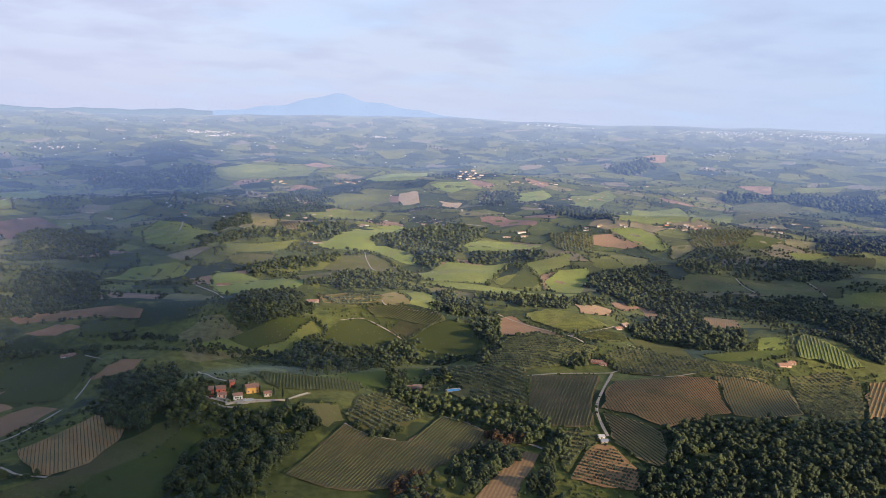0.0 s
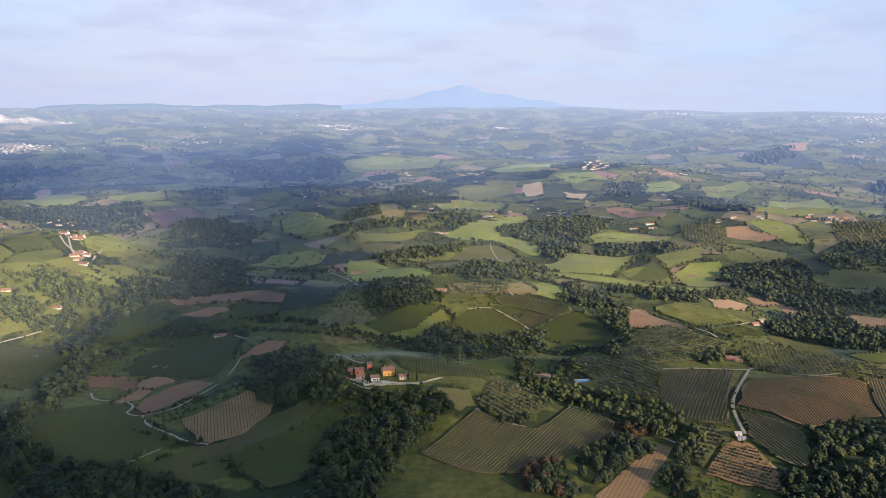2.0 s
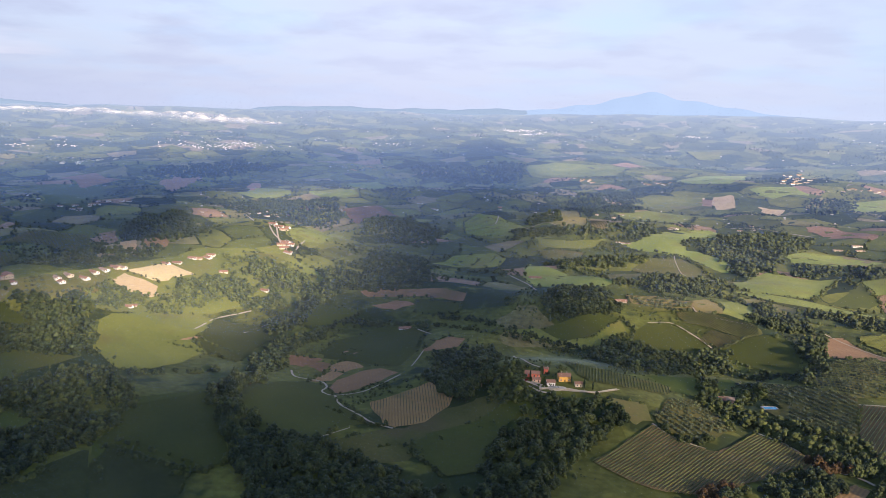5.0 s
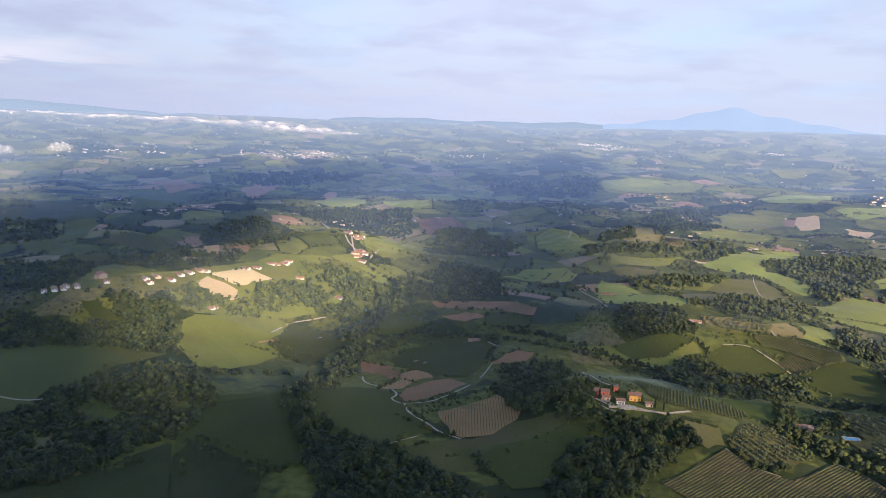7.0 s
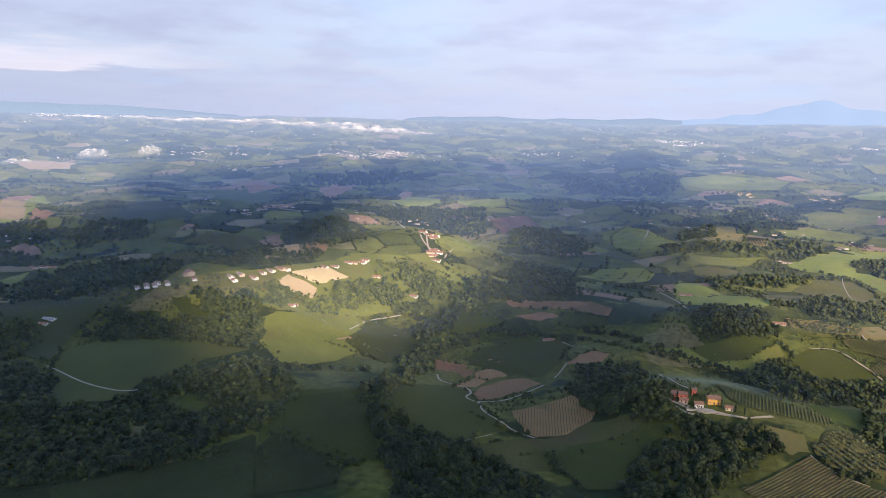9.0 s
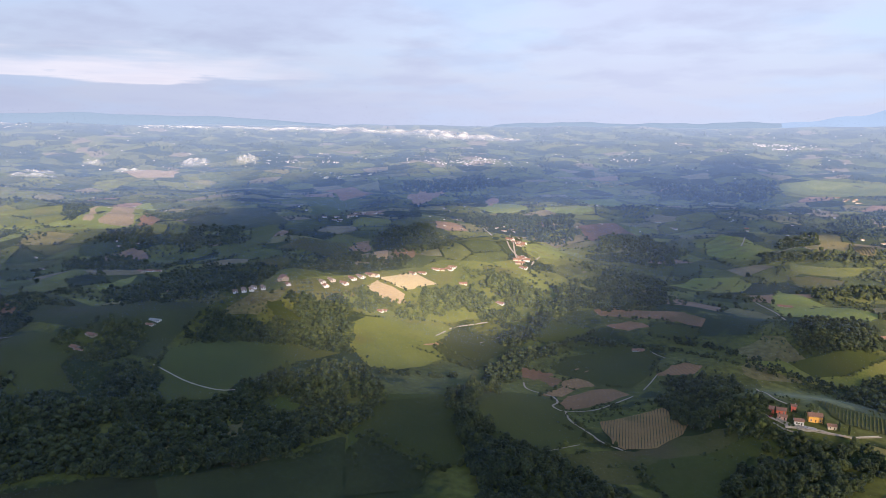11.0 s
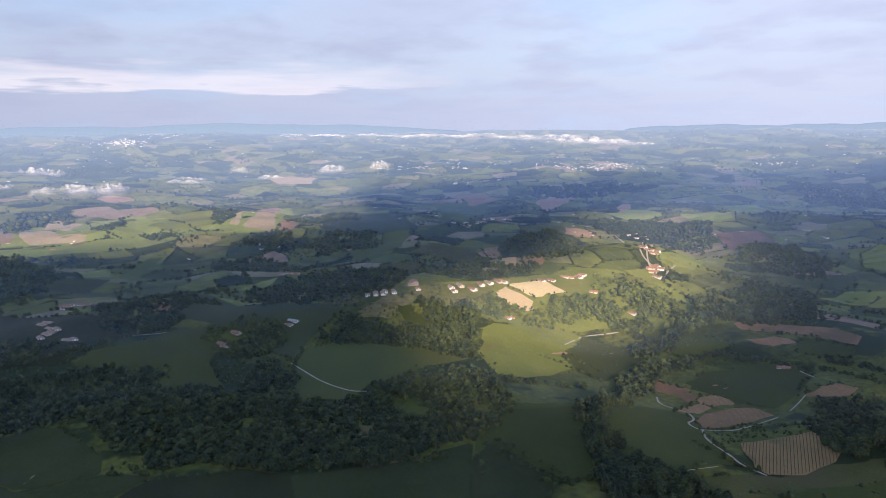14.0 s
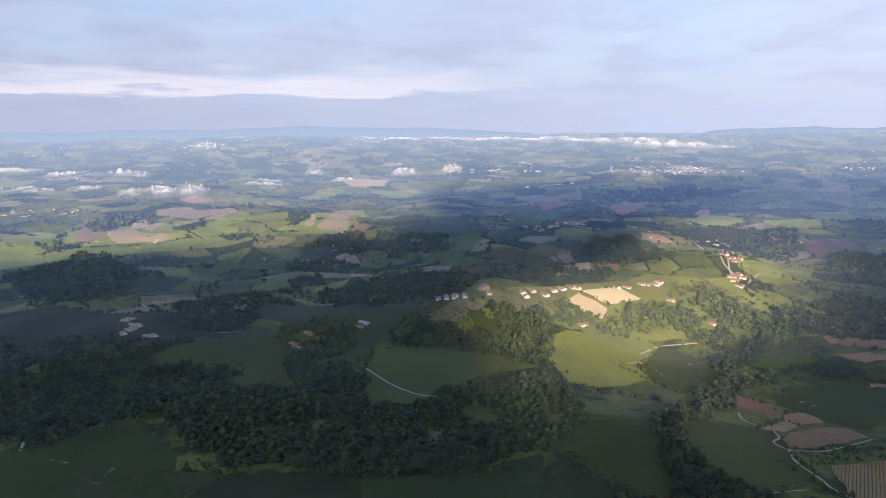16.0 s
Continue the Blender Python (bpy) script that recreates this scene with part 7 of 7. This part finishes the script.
def patchwork():
    """Small fields of the farther country between hedges: uneven cells from scattered seeds, one island each."""
    rng = np.random.default_rng(31)
    seeds = []
    r = 1000.0
    while r < 3450:
        step = 46 + r * 0.014
        n = int(radians(136) * r / (step * 1.25))
        for k in range(n):
            a = radians(-40) + radians(136) * (k + rng.uniform(0.1, 0.9)) / n
            q = r + rng.uniform(-0.42, 0.42) * step
            seeds.append((-q * math.sin(a), q * math.cos(a)))
        r += step
    seeds = np.array(seeds)
    verts, faces, edges = [], [], []
    for i, (sx, sy) in enumerate(seeds):
        away = math.hypot(sx, sy)
        wide = 2.0 * (46 + away * 0.014)
        cell = [(sx - wide, sy - wide), (sx + wide, sy - wide), (sx + wide, sy + wide), (sx - wide, sy + wide)]
        if away < 1050 or away > 3350:
            continue
        gap = np.hypot(seeds[:, 0] - sx, seeds[:, 1] - sy)
        for j in np.argsort(gap)[1:16]:
            mx, my, dx, dy = (seeds[j, 0] + sx) / 2, (seeds[j, 1] + sy) / 2, sx - seeds[j, 0], sy - seeds[j, 1]
            made = []
            for p, q in zip(cell, cell[1:] + cell[:1]):
                da, db = (p[0] - mx) * dx + (p[1] - my) * dy, (q[0] - mx) * dx + (q[1] - my) * dy
                if da >= 0:
                    made.append(p)
                if (da > 0) != (db > 0) and da != db:
                    u = da / (da - db)
                    made.append((p[0] + (q[0] - p[0]) * u, p[1] + (q[1] - p[1]) * u))
            cell = made
        if len(cell) < 3:
            continue
        edges += [(p, q) for p, q in zip(cell, cell[1:] + cell[:1]) if p < q]
        cx, cy = sum(p[0] for p in cell) / len(cell), sum(p[1] for p in cell) / len(cell)
        cell = [(cx + (x - cx) * 0.97, cy + (y - cy) * 0.97) for x, y in cell]
        cell = worn(cell, max(14, away / 40), away / 420, random.Random(i))
        size, index = max(18.0, away / 45), {}
        xs, ys = [p[0] for p in cell], [p[1] for p in cell]
        for gx in range(int(min(xs) // size), int(max(xs) // size) + 1):
            for gy in range(int(min(ys) // size), int(max(ys) // size) + 1):
                ids = []
                for x, y in clip_cell(cell, gx * size, gx * size + size, gy * size, gy * size + size):
                    key = (round(x, 1), round(y, 1))
                    if key not in index:
                        index[key] = len(verts)
                        verts.append((x, y, away))
                    if index[key] not in ids:
                        ids.append(index[key])
                if len(ids) > 2:
                    faces.append(ids)
    a = np.array(verts)
    z = ground(a[:, 0], a[:, 1]) + 0.1 + np.maximum(0, a[:, 2] - 650) * 0.0009
    tagged(mesh_object("far_fields", list(zip(a[:, 0].tolist(), a[:, 1].tolist(), z.tolist())), faces, far_field_material(), smooth=True), "patchwork of small green and tan fields across rolling country", "fields", kind="stuff")
    near, far = [], []
    for (x0, y0), (x1, y1) in edges:
        away, length = math.hypot(x0, y0), math.hypot(x1 - x0, y1 - y0)
        if rng.random() < 0.42:
            continue
        gap = 5.0 if away < FAR else 8.0 + (away - FAR) * 0.004
        tall = rng.uniform(1.4, 2.6) * (1.0 if away < FAR else 1.35)
        for _ in range(int(length / gap)):
            u, w = rng.random(), rng.normal(0, 1.5)
            x, y = x0 + (x1 - x0) * u - (y1 - y0) / length * w, y0 + (y1 - y0) * u + (x1 - x0) / length * w
            (near if away < FAR else far).append((x, y, tall * rng.uniform(0.5, 1.5), rng.uniform(0.8, 1.3)))
    for spots, forms, mat, label in ((near, CROWNS_FAR, M["copse_mid"], "hedges and trees along the edges of small fields"), (far, CROWNS_LAST, M["far_wood"], "far hedges along the edges of hazy fields")):
        spots = np.array(spots)
        ok = np.ones(len(spots), bool)
        for outline in FIELDS:
            ok &= ~inside(spots[:, 0], spots[:, 1], outline)
        joined("far_hedges", spots[ok], forms, mat, label, "hedges")


def far_field_material():
    """Crops of many kinds, a tone of its own for each small field."""
    m, nt, bsdf = material("small_field_crops", 0.95, 0.1)
    geo = nt.nodes.new("ShaderNodeNewGeometry")
    kinds = ramp(nt, geo.outputs["Random Per Island"], [(0.0, (0.040, 0.052, 0.018)), (0.10, (0.115, 0.130, 0.030)), (0.26, (0.070, 0.084, 0.022)), (0.40, (0.175, 0.180, 0.042)), (0.58, (0.105, 0.112, 0.032)), (0.72, (0.24, 0.20, 0.105)), (0.76, (0.145, 0.150, 0.036)), (0.90, (0.21, 0.19, 0.075)), (0.975, (0.30, 0.20, 0.12))])
    kinds.node.color_ramp.interpolation = "CONSTANT"
    wear = mix_rgb(nt, ramp(nt, noise_tex(nt, 1 / 35, 5.0), [(0.35, (0, 0, 0)), (0.65, (1, 1, 1))]), (0.66, 0.68, 0.7), (1.12, 1.1, 1.05))
    nt.links.new(mix_rgb(nt, 0.8, kinds, wear, "MULTIPLY"), bsdf.inputs["Base Color"])
    # haze over the farther fields is painted as emission
    haze_emission(nt, bsdf, AIR)
    return m


patchwork()
hedges()
scatter("scattered_bushes", 480, 1000, 17000, 5, 0.16, 1.5, CROWNS_FAR, M["copse"], "scattered bushes and small trees on rough slopes", "bushes")
scatter("hedge_trees", 1000, 1700, 22000, 6, 0.45, 2.9, CROWNS_FAR, M["copse_mid"], "hedge trees and thickets between the fields", "trees")
scatter("far_thickets", 1700, 2700, 34000, 7, 0.55, 3.6, CROWNS_LAST, M["far_wood"], "far thickets and hedges across rolling farmland", "trees")
scatter("distant_woods", 2700, 4550, 42000, 8, 0.55, 4.4, CROWNS_LAST, M["far_wood"], "hazy blue-green woods on the distant plain", "woods")

# ---- small things round the houses ----
M["car_white"], M["car_dark"], M["car_red"] = plain("white_car_paint", (0.7, 0.7, 0.7), 0.03, 3.0, 0.25, 0.5), plain("dark_car_paint", (0.03, 0.035, 0.045), 0.1, 3.0, 0.25, 0.5), plain("red_car_paint", (0.35, 0.04, 0.03), 0.05, 3.0, 0.25, 0.5)
M["glass"] = plain("car_glass", (0.02, 0.025, 0.03), 0.1, 1.0, 0.08, 0.5)
M["tyre"] = plain("tyre_rubber", (0.02, 0.02, 0.02), 0.2, 0.3)
M["paving"] = plain("pale_paving", (0.40, 0.36, 0.30), 0.15, 2.0)
M["cypress"] = foliage("cypress_foliage", (0.014, 0.024, 0.012), (0.035, 0.05, 0.022))


def pool(x, y, turn):
    top = empty("swimming_pool", x, y, float(ground(x, y)) + 0.55, turn)
    tagged(top, "rectangular blue swimming pool with a pale paved edge", "pool")
    bm = bmesh.new()
    for a in ((-7.5, 7.5, -4.2, -3.0), (-7.5, 7.5, 3.0, 4.2), (-7.5, -6.2, -3.0, 3.0), (6.2, 7.5, -3.0, 3.0)):
        box(bm, *a, -1.5, 0.25)
    part("edge", bm, M["paving"], top)
    bm = bmesh.new()
    box(bm, -6.2, 6.2, -3.0, 3.0, -1.4, 0.12)
    part("water", bm, M["water"], top, "clear blue pool water")


def garden_wall(line, high):
    """A retaining wall of pale stone that steps along the slope."""
    verts, faces = [], []
    for (x0, y0), (x1, y1) in zip(line, line[1:]):
        n = max(1, int(math.hypot(x1 - x0, y1 - y0) / 4))
        for i in range(n):
            a, b = (x0 + (x1 - x0) * i / n, y0 + (y1 - y0) * i / n), (x0 + (x1 - x0) * (i + 1) / n, y0 + (y1 - y0) * (i + 1) / n)
            length = math.hypot(b[0] - a[0], b[1] - a[1]) or 1
            nx, ny = -(b[1] - a[1]) / length * 0.3, (b[0] - a[0]) / length * 0.3
            z = float(ground((a[0] + b[0]) / 2, (a[1] + b[1]) / 2)) + 0.4
            o = len(verts)
            for px, py in ((a[0] - nx, a[1] - ny), (b[0] - nx, b[1] - ny), (b[0] + nx, b[1] + ny), (a[0] + nx, a[1] + ny)):
                verts += [(px, py, z - 1.5), (px, py, z + high)]
            faces += [(o, o + 2, o + 3, o + 1), (o + 2, o + 4, o + 5, o + 3), (o + 4, o + 6, o + 7, o + 5), (o + 6, o, o + 1, o + 7), (o + 1, o + 3, o + 5, o + 7)]
    return tagged(mesh_object("retaining_wall", verts, faces, M["paving"]), "pale stone retaining wall along the edge of the hamlet", "wall")


def car(x, y, turn, paint):
    top = empty("car", x, y, float(ground(x, y)) + 0.5, turn)
    tagged(top, {"car_white": "white", "car_dark": "dark", "car_red": "red"}[paint] + " car parked beside the house", "car")
    bm = bmesh.new()
    box(bm, -2.1, 2.1, -0.85, 0.85, 0.3, 0.85)
    bmesh.ops.bevel(bm, geom=bm.edges[:], offset=0.12, segments=2, affect="EDGES")
    part("body", bm, M[paint], top)
    bm = bmesh.new()
    low = [bm.verts.new(p) for p in ((-1.5, -0.78, 0.82), (0.9, -0.78, 0.82), (0.9, 0.78, 0.82), (-1.5, 0.78, 0.82))]
    up = [bm.verts.new(p) for p in ((-1.1, -0.66, 1.42), (0.3, -0.66, 1.42), (0.3, 0.66, 1.42), (-1.1, 0.66, 1.42))]
    for i in range(4):
        bm.faces.new((low[i], low[(i + 1) % 4], up[(i + 1) % 4], up[i]))
    part("window_band", bm, M["glass"], top, "dark glass of the cabin")
    bm = bmesh.new()
    box(bm, -1.1, 0.3, -0.66, 0.66, 1.42, 1.47)
    part("roof", bm, M[paint], top)

    def tyre(b):
        bmesh.ops.create_cone(b, cap_ends=True, segments=14, radius1=0.32, radius2=0.32, depth=0.2, matrix=pose(0, 0, 0, 90))
    for wx in (-1.3, 1.3):
        for wy in (-0.8, 0.8):
            w = new("wheel", shared("car_wheel", tyre, M["tyre"]))
            w.parent, w.location = top, (wx, wy, 0.32)


def utility_pole(x, y, turn):
    top = empty("utility_pole", x, y, None, turn)
    tagged(top, "weathered wooden utility pole beside the farm track", "pole")
    bm = bmesh.new()
    bmesh.ops.create_cone(bm, cap_ends=True, segments=10, radius1=0.16, radius2=0.1, depth=9.5, matrix=pose(0, 0, 4.2))
    part("mast", bm, M["bark"], top)
    bm = bmesh.new()
    box(bm, -0.9, 0.9, -0.07, 0.07, 8.1, 8.25)
    part("crossarm", bm, M["bark"], top)
    for k in (-0.8, 0.0, 0.8):
        bm = bmesh.new()
        bmesh.ops.create_cone(bm, cap_ends=True, segments=8, radius1=0.07, radius2=0.04, depth=0.25, matrix=pose(k, 0, 8.37))
        part("insulator", bm, M["paving"], top)


def cypress(x, y):
    """A slim dark cypress: a spindle of small clumps on a short trunk."""
    rng = random.Random(int(x * 3 + y))
    high = rng.uniform(6, 9)
    top = empty("cypress", x, y)
    tagged(top, "slim dark green cypress beside the house", "tree")
    verts, faces = trunk_mesh(1.2, 3)
    mesh_object("trunk", [(a * 0.5, b * 0.5, c) for a, b, c in verts[:18]], [f for f in faces if max(f) < 18], M["bark"], top)
    verts, faces = [], []
    for i in range(16):
        u = i / 15
        p, f = blob(1, rng, 0.3, 1.3)
        r = 0.25 + 0.95 * math.sin(math.pi * min(1, 0.15 + u * 0.85)) * 0.8
        o = len(verts)
        verts += [(a * r + rng.uniform(-0.02, 0.02), b * r, c * r + 0.9 + u * high) for a, b, c in p.tolist()]
        faces += [tuple(k + o for k in q) for q in f.tolist()]
    mesh_object("crown", verts, faces, M["cypress"], top)


def terrace(x, y, turn, wide, deep):
    top = empty("paved_yard", x, y, float(ground(x, y)) + 0.5, turn)
    bm = bmesh.new()
    box(bm, -wide / 2, wide / 2, -deep / 2, deep / 2, -1.6, 0.12)
    part("slab", bm, M["paving"], top)
    return tagged(top, "pale paved yard in front of the houses", "yard")


pool(19, 695, 20)
garden_wall([(-188, 604), (-176, 600), (-167, 595), (-160, 596), (-153, 602), (-144, 602), (-128, 606), (-113, 625)], 1.0)
garden_wall([(-188, 596), (-178, 590), (-171, 589), (-162, 590)], 0.7)
car(-198, 604, 164, "car_red")
car(-197, 610, 26, "car_red")
car(-193, 605, 68, "car_red")
car(4, 737, 129, "car_dark")
car(9, 739, 65, "car_dark")
car(13, 736, 144, "car_dark")
car(141, 556, 106, "car_dark")
car(137, 550, 64, "car_dark")
utility_pole(243, 810, 60)
utility_pole(263, 783, 60)
utility_pole(313, 765, 60)
utility_pole(222, 826, 60)
cypress(-182, 620)
cypress(-167, 611)
cypress(-153, 615)
cypress(-191, 610)
cypress(-140, 611)
cypress(-132, 610)
cypress(-29, 691)
cypress(-11, 702)
cypress(-7, 694)
cypress(169, 768)
cypress(240, 957)
cypress(249, 926)
terrace(-17, 693, 15, 16, 8)
terrace(-168, 600, 25, 22, 6)
